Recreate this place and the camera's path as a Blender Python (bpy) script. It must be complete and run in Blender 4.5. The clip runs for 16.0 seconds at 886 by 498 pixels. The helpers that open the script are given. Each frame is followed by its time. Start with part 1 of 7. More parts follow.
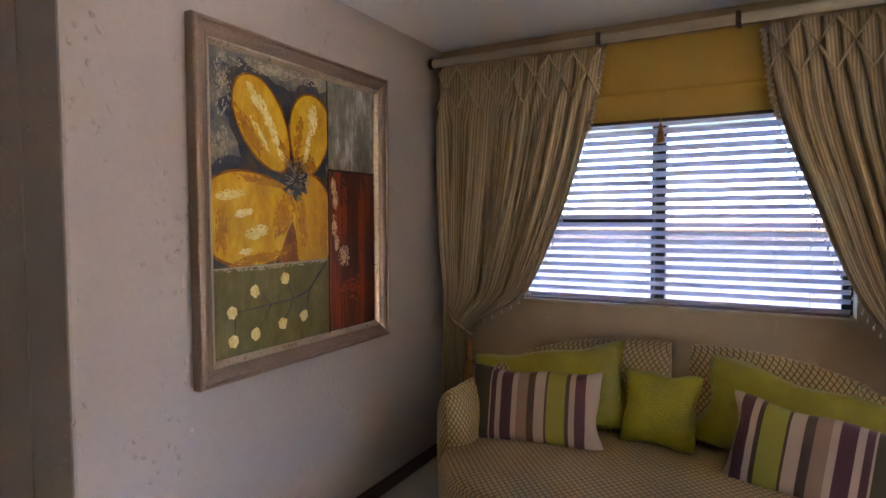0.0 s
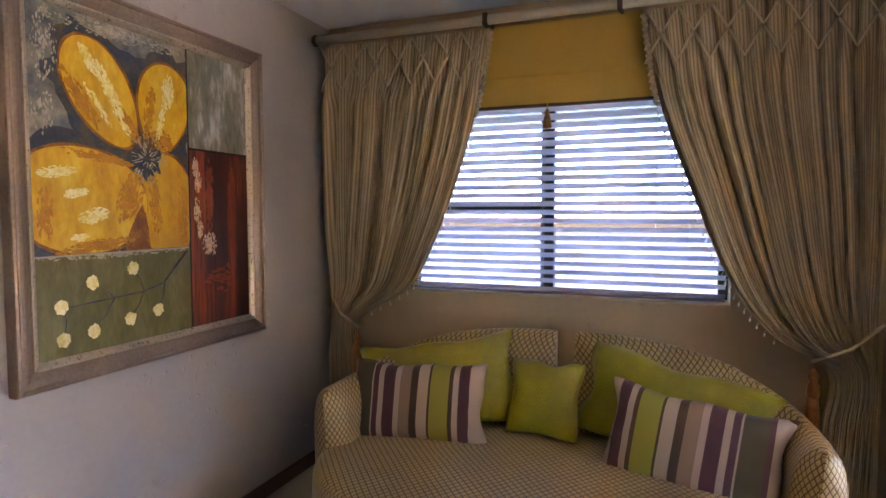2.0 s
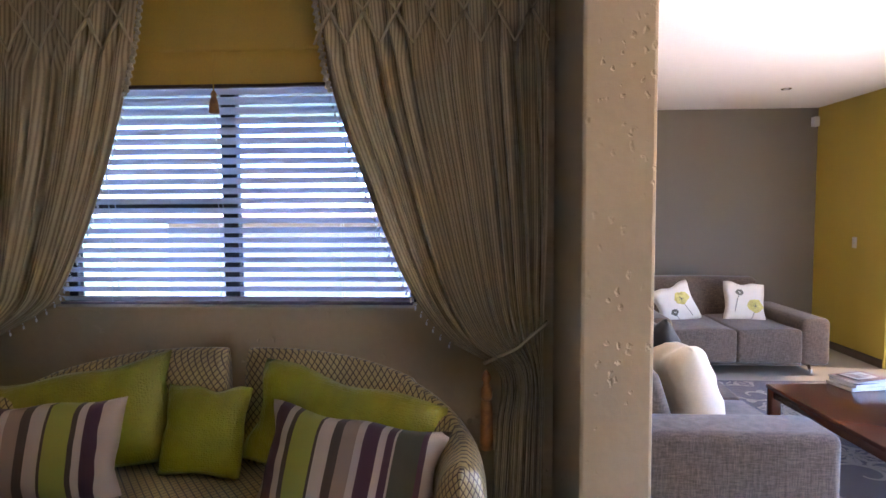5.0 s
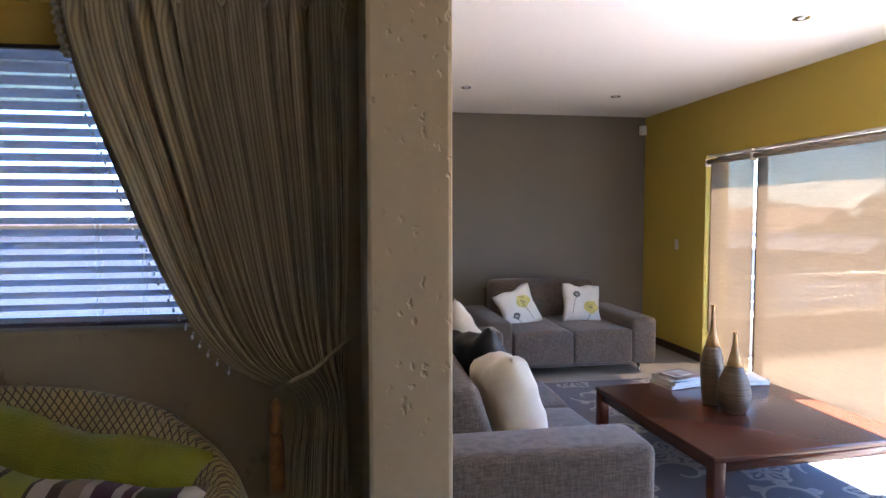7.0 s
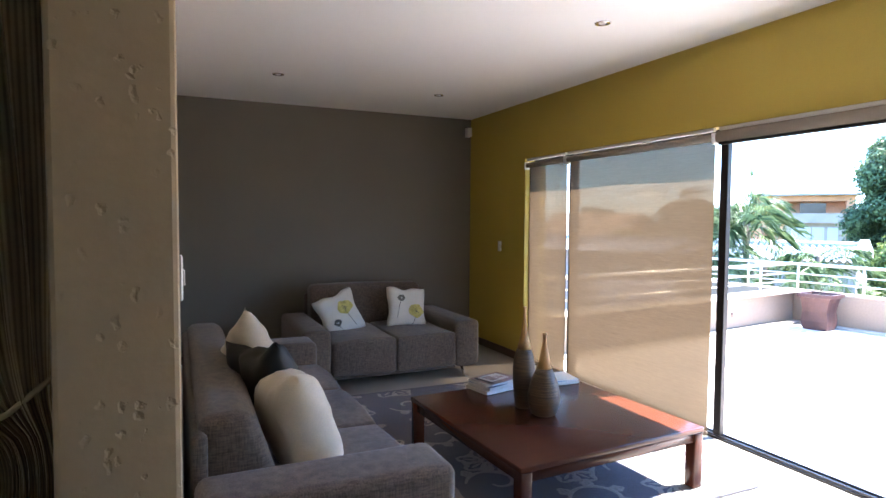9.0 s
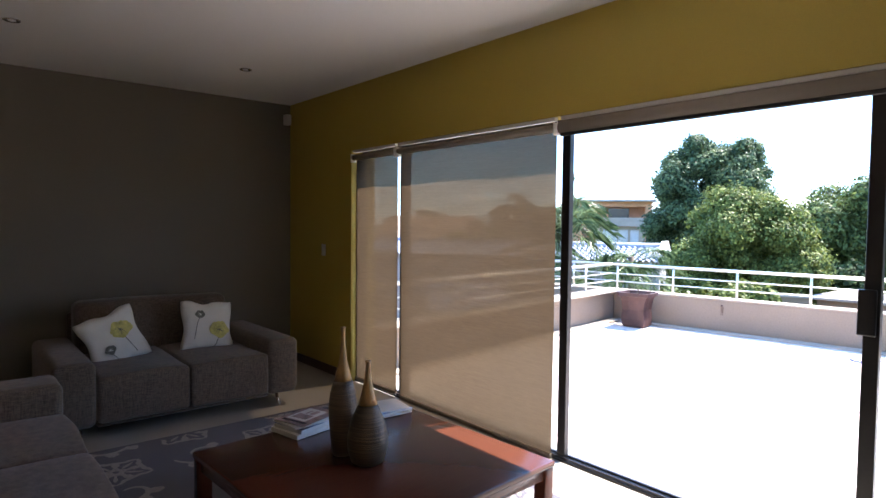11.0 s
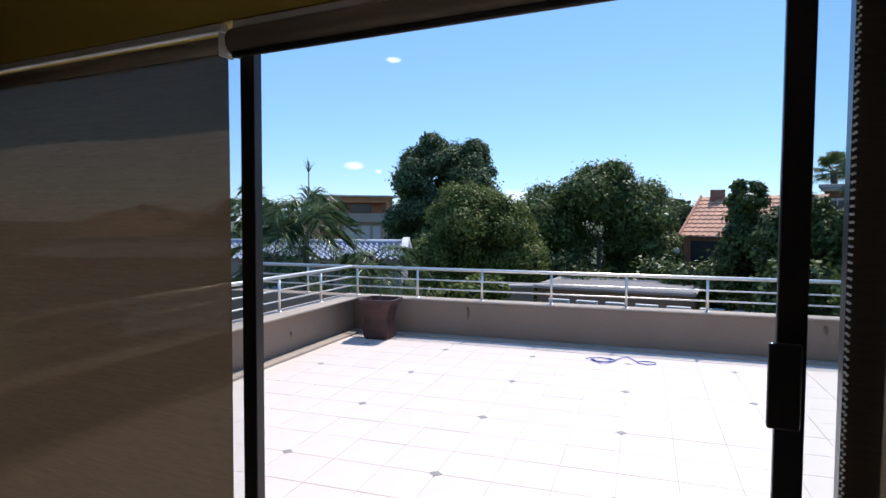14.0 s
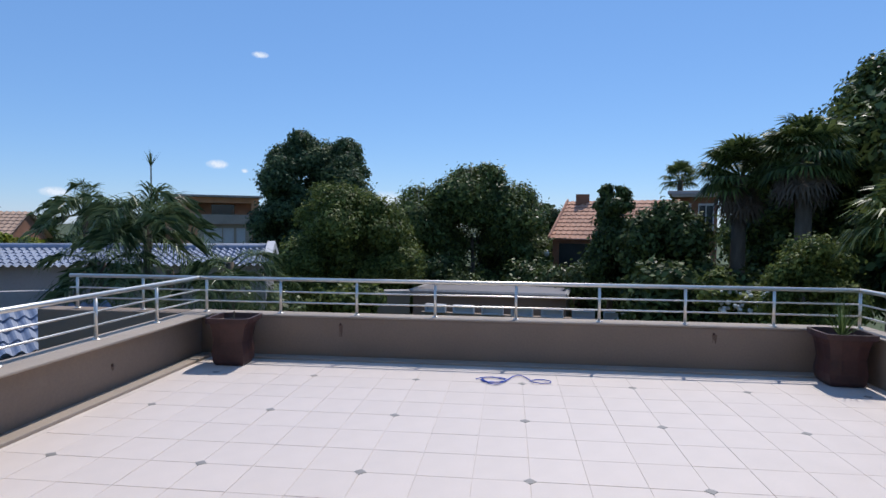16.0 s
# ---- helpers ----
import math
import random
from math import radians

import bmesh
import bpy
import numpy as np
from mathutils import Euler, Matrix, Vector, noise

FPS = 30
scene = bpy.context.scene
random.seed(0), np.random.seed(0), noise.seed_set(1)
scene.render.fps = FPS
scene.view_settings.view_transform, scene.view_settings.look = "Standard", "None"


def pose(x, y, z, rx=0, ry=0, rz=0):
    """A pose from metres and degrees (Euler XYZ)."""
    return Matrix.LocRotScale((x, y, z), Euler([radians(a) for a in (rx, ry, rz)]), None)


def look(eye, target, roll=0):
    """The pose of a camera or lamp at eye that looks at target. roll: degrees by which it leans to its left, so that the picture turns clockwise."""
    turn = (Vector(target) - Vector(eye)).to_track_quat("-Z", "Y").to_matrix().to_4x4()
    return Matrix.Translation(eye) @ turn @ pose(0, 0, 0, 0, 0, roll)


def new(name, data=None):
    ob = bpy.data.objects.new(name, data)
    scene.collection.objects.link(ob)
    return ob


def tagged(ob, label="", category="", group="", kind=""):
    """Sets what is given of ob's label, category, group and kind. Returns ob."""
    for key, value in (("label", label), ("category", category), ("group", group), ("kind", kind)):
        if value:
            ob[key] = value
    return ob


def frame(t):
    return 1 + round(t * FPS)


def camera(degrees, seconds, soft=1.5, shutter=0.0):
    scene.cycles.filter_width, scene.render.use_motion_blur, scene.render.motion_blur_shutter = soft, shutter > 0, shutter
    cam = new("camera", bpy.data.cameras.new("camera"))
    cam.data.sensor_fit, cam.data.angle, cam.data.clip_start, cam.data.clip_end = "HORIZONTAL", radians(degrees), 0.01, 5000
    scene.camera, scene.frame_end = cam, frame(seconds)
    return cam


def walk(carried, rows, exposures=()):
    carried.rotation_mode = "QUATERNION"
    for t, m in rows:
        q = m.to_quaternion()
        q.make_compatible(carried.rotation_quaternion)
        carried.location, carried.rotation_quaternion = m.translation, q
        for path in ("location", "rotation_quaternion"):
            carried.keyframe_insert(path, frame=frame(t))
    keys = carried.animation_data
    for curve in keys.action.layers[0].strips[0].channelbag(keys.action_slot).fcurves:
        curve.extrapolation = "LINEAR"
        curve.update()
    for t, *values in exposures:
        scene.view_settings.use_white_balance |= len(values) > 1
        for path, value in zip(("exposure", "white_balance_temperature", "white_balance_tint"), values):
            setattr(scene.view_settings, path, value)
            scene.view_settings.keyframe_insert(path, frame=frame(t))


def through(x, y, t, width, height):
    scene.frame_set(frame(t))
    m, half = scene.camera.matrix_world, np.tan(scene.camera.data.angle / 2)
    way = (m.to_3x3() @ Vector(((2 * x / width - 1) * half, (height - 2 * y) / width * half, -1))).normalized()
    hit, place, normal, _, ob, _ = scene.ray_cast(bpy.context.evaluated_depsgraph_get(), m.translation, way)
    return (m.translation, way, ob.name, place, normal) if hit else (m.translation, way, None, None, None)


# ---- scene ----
cam = camera(73.6, 16.0)
PATH = [
    (0, (1.964, 0.026, 1.615), (1.002, 1.776, 1.514), -0.2),
    (0.5, (1.954, 0.071, 1.617), (1.071, 1.861, 1.5), -0.2),
    (1, (1.986, 0.126, 1.607), (1.159, 1.943, 1.49), -0.1),
    (1.5, (2.036, 0.196, 1.591), (1.251, 2.032, 1.472), -0.0),
    (2, (2.081, 0.261, 1.568), (1.357, 2.122, 1.449), 0.0),
    (2.5, (2.128, 0.341, 1.549), (1.48, 2.229, 1.43), 0.1),
    (3, (2.186, 0.441, 1.556), (1.631, 2.358, 1.429), 0.2),
    (3.5, (2.272, 0.529, 1.548), (1.82, 2.473, 1.428), 0.3),
    (4, (2.418, 0.599, 1.579), (2.09, 2.567, 1.44), 0.1),
    (6.5, (2.87, 1.026, 1.546), (3.073, 3.013, 1.439), -0.4),
    (7, (2.953, 1.105, 1.544), (3.283, 3.075, 1.431), -0.1),
    (7.5, (3.042, 1.151, 1.505), (3.505, 3.094, 1.404), 0.1),
    (8, (3.129, 1.21, 1.509), (3.718, 3.118, 1.407), 0.2),
    (8.5, (3.207, 1.285, 1.522), (3.917, 3.152, 1.421), 0.3),
    (9, (3.269, 1.368, 1.517), (4.096, 3.187, 1.416), 0.4),
    (9.5, (3.36, 1.505, 1.506), (4.327, 3.253, 1.412), 0.6),
    (12, (4.143, 2.241, 1.489), (5.64, 3.564, 1.398), 0.4),
    (12.5, (4.4, 2.372, 1.492), (6.009, 3.556, 1.398), 0.4),
    (13, (4.696, 2.486, 1.506), (6.38, 3.56, 1.411), 0.6),
    (13.5, (4.988, 2.654, 1.48), (6.723, 3.644, 1.389), 0.1),
    (14, (5.17, 2.813, 1.503), (6.972, 3.675, 1.41), 0.3),
    (14.5, (5.44, 2.936, 1.475), (7.294, 3.681, 1.389), 0.4),
    (15, (5.68, 3.042, 1.484), (7.572, 3.685, 1.402), 0.6),
    (15.5, (5.881, 3.133, 1.497), (7.802, 3.684, 1.413), 0.4),
    (16, (6.082, 3.202, 1.509), (8.027, 3.662, 1.427), 0.5),
]
walk(cam, [(t, look(eye, target, roll)) for t, eye, target, roll in PATH],
     [(0, 5.4, 7500, 25), (2.5, 5.7, 7450, 27), (4, 5.6, 6800, 24), (6.5, 4.75, 6250, 16), (9.5, 3.65, 6300, 10), (12, 1.9, 6700, 14), (13, 1.0, 6600, 13), (14, 0.55, 6400, 11), (15, 0.2, 6450, 11), (16, -0.05, 6350, 11)])

# ---------------------------------------------------------------- world and light
SUN_AZ, SUN_EL = 99.0, 57.5
world = bpy.data.worlds.new("sky")
scene.world = world
world.use_nodes = True
wn = world.node_tree
sky = wn.nodes.new("ShaderNodeTexSky")
sky.sky_type = "NISHITA"
sky.sun_disc = False
sky.sun_elevation, sky.sun_rotation = radians(SUN_EL), radians(SUN_AZ)
sky.altitude, sky.air_density, sky.dust_density, sky.ozone_density = 200, 1.0, 0.0, 7.0
bg = wn.nodes["Background"]
bg.inputs["Strength"].default_value = 0.128
haze = wn.nodes.new("ShaderNodeMix")
haze.data_type = "RGBA"
haze.inputs[0].default_value = 0.45
haze.inputs[7].default_value = (1.35, 3.1, 6.6, 1)
wn.links.new(sky.outputs[0], haze.inputs[6])
wn.links.new(haze.outputs[2], bg.inputs["Color"])
sun = new("sun", bpy.data.lights.new("sun", "SUN"))
sun.data.energy, sun.data.angle, sun.data.color = 3.6, radians(0.5), (1.0, 0.94, 0.86)
_az, _el = radians(SUN_AZ), radians(SUN_EL)
sun.matrix_world = look((0, 0, 30), (-math.sin(_az) * math.cos(_el), -math.cos(_az) * math.cos(_el), 30 - math.sin(_el)))


# ---------------------------------------------------------------- materials
def nodes_of(name):
    m = bpy.data.materials.new(name)
    m.use_nodes = True
    nt = m.node_tree
    return m, nt, nt.nodes["Principled BSDF"]


def add(nt, kind, **inputs):
    n = nt.nodes.new(kind)
    for k, v in inputs.items():
        n.inputs[k.replace("_", " ")].default_value = v
    return n


def math_node(nt, op, a, b=0.0):
    n = nt.nodes.new("ShaderNodeMath")
    n.operation = op
    for i, v in enumerate((a, b)):
        if isinstance(v, (int, float)):
            n.inputs[i].default_value = v
        else:
            nt.links.new(v, n.inputs[i])
    return n.outputs[0]


def mix_col(nt, fac, a, b):
    n = nt.nodes.new("ShaderNodeMix")
    n.data_type = "RGBA"
    for i, v in ((0, fac), (6, a), (7, b)):
        if isinstance(v, (int, float)):
            n.inputs[i].default_value = v
        elif isinstance(v, tuple):
            n.inputs[i].default_value = (*v[:3], 1)
        else:
            nt.links.new(v, n.inputs[i])
    return n.outputs[2]


def coords(nt, kind="Object"):
    return nt.nodes.new("ShaderNodeTexCoord").outputs[kind]


def noise_of(nt, vec, scale, detail=4.0, rough=0.55):
    n = add(nt, "ShaderNodeTexNoise", Scale=scale, Detail=detail, Roughness=rough)
    nt.links.new(vec, n.inputs["Vector"])
    return n.outputs["Fac"]


def ramp(nt, fac, stops, mode="LINEAR"):
    n = nt.nodes.new("ShaderNodeValToRGB")
    n.color_ramp.interpolation = mode
    el = n.color_ramp.elements
    while len(el) < len(stops):
        el.new(0.5)
    for e, (p, c) in zip(el, stops):
        e.position, e.color = p, (*c, 1)
    nt.links.new(fac, n.inputs[0])
    return n.outputs[0]


def stretched(nt, vec, sx, sy, sz):
    n = nt.nodes.new("ShaderNodeMapping")
    n.inputs["Scale"].default_value = (sx, sy, sz)
    nt.links.new(vec, n.inputs["Vector"])
    return n.outputs[0]


def bump_to(nt, b, height, strength, distance=0.01):
    n = add(nt, "ShaderNodeBump", Strength=strength, Distance=distance)
    nt.links.new(height, n.inputs["Height"])
    nt.links.new(n.outputs[0], b.inputs["Normal"])


def surface(name, col, rough=0.6, var=0.12, big=1.5, small=40.0, bump=0.15, dist=0.004, metal=0.0, stretch=None, sheen=0.0, spec=0.5, piece=0.0):
    """A plain stuff with large blotches, fine grain and relief; piece: how much alike pieces differ."""
    m, nt, b = nodes_of(name)
    vec = coords(nt)
    if stretch:
        vec = stretched(nt, vec, *stretch)
    f1, f2 = noise_of(nt, vec, big, 3), noise_of(nt, vec, small, 5)
    f = math_node(nt, "ADD", math_node(nt, "MULTIPLY", f1, 0.6), math_node(nt, "MULTIPLY", f2, 0.4))
    lo, hi = tuple(c * (1 - 2.2 * var) for c in col), tuple(min(1, c * (1 + 2.2 * var)) for c in col)
    out = ramp(nt, f, [(0.25, lo), (0.75, hi)])
    if piece:
        oi = nt.nodes.new("ShaderNodeObjectInfo")
        hsv = nt.nodes.new("ShaderNodeHueSaturation")
        nt.links.new(out, hsv.inputs["Color"])
        nt.links.new(math_node(nt, "ADD", math_node(nt, "MULTIPLY", oi.outputs["Random"], piece), 1 - piece / 2), hsv.inputs["Value"])
        out = hsv.outputs[0]
    nt.links.new(out, b.inputs["Base Color"])
    b.inputs["Metallic"].default_value = metal
    b.inputs["Specular IOR Level"].default_value = spec
    nt.links.new(math_node(nt, "ADD", math_node(nt, "MULTIPLY", f2, 0.2), rough - 0.1), b.inputs["Roughness"])
    if sheen:
        b.inputs["Sheen Weight"].default_value = sheen
    if bump:
        bump_to(nt, b, f2, bump, dist)
    return m


def plaster(name, col, pits=1.0):
    """Hand-trowelled wall paint over plaster, with small scattered pits."""
    m, nt, b = nodes_of(name)
    vec = coords(nt)
    f1, f2 = noise_of(nt, vec, 1.1, 3), noise_of(nt, vec, 28, 6)
    cl = noise_of(nt, vec, 3.0, 2)
    v = add(nt, "ShaderNodeTexVoronoi", Scale=26.0, Randomness=1.0)
    warp = nt.nodes.new("ShaderNodeVectorMath")
    wob = add(nt, "ShaderNodeTexNoise", Scale=22.0, Detail=3.0)
    nt.links.new(vec, wob.inputs["Vector"])
    warp.operation = "MULTIPLY_ADD"
    nt.links.new(wob.outputs["Color"], warp.inputs[0])
    warp.inputs[1].default_value = (0.05, 0.05, 0.05)
    nt.links.new(stretched(nt, vec, 1, 1, 0.8), warp.inputs[2])
    nt.links.new(warp.outputs[0], v.inputs["Vector"])
    near = ramp(nt, v.outputs["Distance"], [(0.10, (1, 1, 1)), (0.30, (0, 0, 0))])
    some = ramp(nt, cl, [(0.50, (0, 0, 0)), (0.62, (1, 1, 1))])
    pick = nt.nodes.new("ShaderNodeSeparateColor")
    nt.links.new(v.outputs["Color"], pick.inputs[0])
    keep = math_node(nt, "GREATER_THAN", pick.outputs[0], 0.45)
    pit = math_node(nt, "MULTIPLY", math_node(nt, "MULTIPLY", near, some), keep)
    f = math_node(nt, "ADD", math_node(nt, "MULTIPLY", f1, 0.7), math_node(nt, "MULTIPLY", f2, 0.3))
    nt.links.new(ramp(nt, f, [(0.3, tuple(c * 0.9 for c in col)), (0.7, tuple(min(1, c * 1.08) for c in col))]), b.inputs["Base Color"])
    b.inputs["Roughness"].default_value = 0.55
    b.inputs["Specular IOR Level"].default_value = 0.35
    h = math_node(nt, "SUBTRACT", math_node(nt, "MULTIPLY", f2, 0.22), math_node(nt, "MULTIPLY", pit, pits))
    bump_to(nt, b, h, 0.7, 0.008)
    return m


M = {}
M["plaster_taupe"] = plaster("plaster_taupe", (0.372, 0.338, 0.312), 1.0)
M["plaster_tan"] = plaster("plaster_tan", (0.41, 0.305, 0.185), 1.2)
M["paint_grey"] = surface("paint_grey", (0.168, 0.149, 0.117), 0.6, 0.05, 0.8, 120, 0.1, 0.002)
M["paint_mustard"] = surface("paint_mustard", (0.54, 0.40, 0.066), 0.55, 0.04, 0.8, 120, 0.1, 0.002)
M["paint_ceiling"] = surface("paint_ceiling", (0.83, 0.815, 0.795), 0.75, 0.015, 0.6, 160, 0.05, 0.001)
M["screed"] = surface("screed", (0.33, 0.31, 0.275), 0.45, 0.06, 0.9, 60, 0.08, 0.002)
M["dark_wood"] = surface("dark_wood", (0.055, 0.027, 0.016), 0.4, 0.25, 2, 60, 0.1, 0.002, stretch=(1, 1, 10))
M["bronze_alu"] = surface("bronze_alu", (0.036, 0.032, 0.031), 0.35, 0.1, 3, 80, 0.03, 0.001, metal=0.4)
M["sunlit_plaster"] = surface("sunlit_plaster", (0.25, 0.185, 0.138), 0.8, 0.10, 0.9, 45, 0.35, 0.004)
M["coping"] = surface("coping", (0.36, 0.295, 0.24), 0.8, 0.10, 1.3, 50, 0.3, 0.003)
M["terrace_tile"] = surface("terrace_tile", (0.66, 0.57, 0.515), 0.55, 0.03, 2.5, 70, 0.12, 0.002, piece=0.025)
M["grout"] = surface("grout", (0.63, 0.55, 0.495), 0.9, 0.12, 2, 80, 0.2, 0.002)
M["inset_tile"] = surface("inset_tile", (0.27, 0.25, 0.23), 0.5, 0.15, 6, 90, 0.1, 0.001)
M["steel"] = surface("steel", (0.80, 0.76, 0.70), 0.42, 0.04, 4, 150, 0.03, 0.0005, metal=1.0)
M["chrome"] = surface("chrome", (0.75, 0.75, 0.76), 0.1, 0.02, 4, 150, 0.0, metal=1.0)
M["white_plastic"] = surface("white_plastic", (0.72, 0.70, 0.66), 0.4, 0.03, 5, 90, 0.03, 0.0005)
M["gold_frame"] = surface("gold_frame", (0.235, 0.175, 0.130), 0.34, 0.22, 2.2, 70, 0.15, 0.002, metal=0.45, stretch=(1, 1, 1))
M["gold_lip"] = surface("gold_lip", (0.46, 0.385, 0.29), 0.30, 0.2, 4, 90, 0.12, 0.001, metal=0.6)
M["brass_cloth"] = surface("brass_cloth", (0.50, 0.315, 0.055), 0.7, 0.08, 2, 220, 0.25, 0.001, stretch=(1, 1, 0.4))
M["amber"] = surface("amber", (0.33, 0.13, 0.03), 0.4, 0.25, 30, 200, 0.2, 0.001)
M["rod_paint"] = surface("rod_paint", (0.45, 0.39, 0.29), 0.45, 0.1, 4, 60, 0.05, 0.001)
M["crystal"] = surface("crystal", (0.75, 0.74, 0.76), 0.12, 0.1, 40, 120, 0.0, spec=0.9)
M["lace"] = surface("lace", (0.48, 0.40, 0.28), 0.8, 0.2, 60, 240, 0.4, 0.002)
M["cream_cloth"] = surface("cream_cloth", (0.60, 0.52, 0.40), 0.55, 0.08, 7, 160, 0.2, 0.002, sheen=0.3)
M["white_cloth"] = surface("white_cloth", (0.72, 0.695, 0.63), 0.75, 0.04, 7, 260, 0.2, 0.001)
M["black_cloth"] = surface("black_cloth", (0.006, 0.0055, 0.006), 0.6, 0.2, 7, 160, 0.2, 0.002)
M["paper_white"] = surface("paper_white", (0.66, 0.64, 0.60), 0.6, 0.05, 9, 120, 0.02, 0.0005)
M["paper_red"] = surface("paper_red", (0.28, 0.19, 0.18), 0.35, 0.42, 22, 60, 0.0)
M["paper_blue"] = surface("paper_blue", (0.08, 0.14, 0.25), 0.35, 0.3, 14, 60, 0.0)
M["rust_pot"] = surface("rust_pot", (0.060, 0.024, 0.021), 0.55, 0.25, 4, 40, 0.25, 0.003)
M["soil"] = surface("soil", (0.06, 0.045, 0.03), 0.95, 0.3, 8, 50, 0.6, 0.01)
M["bark"] = surface("bark", (0.12, 0.09, 0.065), 0.9, 0.25, 3, 30, 0.6, 0.02, stretch=(3, 3, 0.6))
M["lawn"] = surface("lawn", (0.065, 0.085, 0.03), 0.95, 0.3, 0.25, 3, 0.3, 0.02)
M["hose_blue"] = surface("hose_blue", (0.03, 0.08, 0.45), 0.4, 0.1, 8, 60, 0.0)
M["rail_plum"] = surface("rail_plum", (0.16, 0.11, 0.12), 0.4, 0.06, 3, 60, 0.03, 0.0005)
M["slat"] = surface("slat", (0.74, 0.76, 0.86), 0.4, 0.03, 3, 60, 0.03, 0.0005, piece=0.05)


def wood_table():
    m, nt, b = nodes_of("mahogany")
    vec = coords(nt)
    f = noise_of(nt, stretched(nt, vec, 2.0, 22, 22), 3.0, 6)
    nt.links.new(ramp(nt, f, [(0.2, (0.070, 0.020, 0.011)), (0.8, (0.084, 0.026, 0.014))]), b.inputs["Base Color"])
    b.inputs["Roughness"].default_value = 0.24
    b.inputs["Specular IOR Level"].default_value = 0.3
    return m


def weave(name, ca, cb, scale=170.0, sheen=0.25):
    """Coarse two-tone weave."""
    m, nt, b = nodes_of(name)
    vec = coords(nt)
    a = noise_of(nt, stretched(nt, vec, 1, 1, 0.12), scale, 2)
    c = noise_of(nt, stretched(nt, vec, 0.15, 0.15, 1), scale, 2)
    big = noise_of(nt, vec, 2.5, 3)
    f = math_node(nt, "ADD", math_node(nt, "MULTIPLY", math_node(nt, "ADD", a, c), 0.42), math_node(nt, "MULTIPLY", big, 0.16))
    nt.links.new(ramp(nt, f, [(0.36, ca), (0.62, cb)]), b.inputs["Base Color"])
    b.inputs["Roughness"].default_value = 0.9
    b.inputs["Sheen Weight"].default_value = sheen
    bump_to(nt, b, f, 0.5, 0.003)
    return m


def lattice_cloth():
    """Gold damask with a brown diamond lattice, laid by the cloth's own UV in metres."""
    m, nt, b = nodes_of("lattice_cloth")
    uv = nt.nodes.new("ShaderNodeSeparateXYZ")
    nt.links.new(coords(nt, "UV"), uv.inputs[0])
    u = math_node(nt, "MULTIPLY", uv.outputs[0], 33.0)
    v = math_node(nt, "MULTIPLY", uv.outputs[1], 27.0)
    lines = []
    for op in ("ADD", "SUBTRACT"):
        s = math_node(nt, "FRACT", math_node(nt, "ADD", math_node(nt, op, u, v), 100.0))
        lines.append(math_node(nt, "ABSOLUTE", math_node(nt, "SUBTRACT", s, 0.5)))
    d = math_node(nt, "MINIMUM", math_node(nt, "SUBTRACT", 0.5, lines[0]), math_node(nt, "SUBTRACT", 0.5, lines[1]))
    vec = coords(nt)
    fine, big = noise_of(nt, stretched(nt, vec, 1, 1, 1), 260, 3), noise_of(nt, vec, 5, 3)
    gold = ramp(nt, math_node(nt, "ADD", math_node(nt, "MULTIPLY", fine, 0.5), math_node(nt, "MULTIPLY", big, 0.5)), [(0.3, (0.27, 0.185, 0.07)), (0.7, (0.46, 0.34, 0.15))])
    line = ramp(nt, d, [(0.07, (1, 1, 1)), (0.13, (0, 0, 0))])
    nt.links.new(mix_col(nt, line, gold, (0.065, 0.036, 0.018)), b.inputs["Base Color"])
    b.inputs["Roughness"].default_value = 0.40
    b.inputs["Sheen Weight"].default_value = 0.05
    bump_to(nt, b, math_node(nt, "SUBTRACT", d, math_node(nt, "MULTIPLY", fine, 0.1)), 0.5, 0.004)
    return m


def curtain_cloth():
    m, nt, b = nodes_of("curtain_cloth")
    uv = nt.nodes.new("ShaderNodeSeparateXYZ")
    nt.links.new(coords(nt, "UV"), uv.inputs[0])
    s = math_node(nt, "FRACT", math_node(nt, "MULTIPLY", uv.outputs[0], 44.0))
    tri = math_node(nt, "ABSOLUTE", math_node(nt, "SUBTRACT", s, 0.5))
    fine = noise_of(nt, coords(nt), 180, 3)
    f = math_node(nt, "ADD", tri, math_node(nt, "MULTIPLY", math_node(nt, "SUBTRACT", fine, 0.5), 0.35))
    nt.links.new(ramp(nt, f, [(0.12, (0.25, 0.18, 0.10)), (0.34, (0.45, 0.35, 0.21))]), b.inputs["Base Color"])
    b.inputs["Roughness"].default_value = 0.5
    b.inputs["Sheen Weight"].default_value = 0.05
    b.inputs["Transmission Weight"].default_value = 0.0
    bump_to(nt, b, fine, 0.2, 0.001)
    return m


def croc_cloth():
    m, nt, b = nodes_of("lime_croc")
    vec = coords(nt)
    v = add(nt, "ShaderNodeTexVoronoi", Scale=95.0, Randomness=0.55)
    nt.links.new(stretched(nt, vec, 1.0, 1.0, 1.25), v.inputs["Vector"])
    big = noise_of(nt, vec, 6, 3)
    nt.links.new(ramp(nt, big, [(0.3, (0.190, 0.165, 0.003)), (0.7, (0.30, 0.265, 0.007))]), b.inputs["Base Color"])
    b.inputs["Roughness"].default_value = 0.3
    b.inputs["Specular IOR Level"].default_value = 0.6
    h = math_node(nt, "ADD", math_node(nt, "MULTIPLY", v.outputs["Distance"], -1.0), math_node(nt, "MULTIPLY", noise_of(nt, vec, 9, 3), 1.2))
    bump_to(nt, b, h, 0.6, 0.006)
    return m


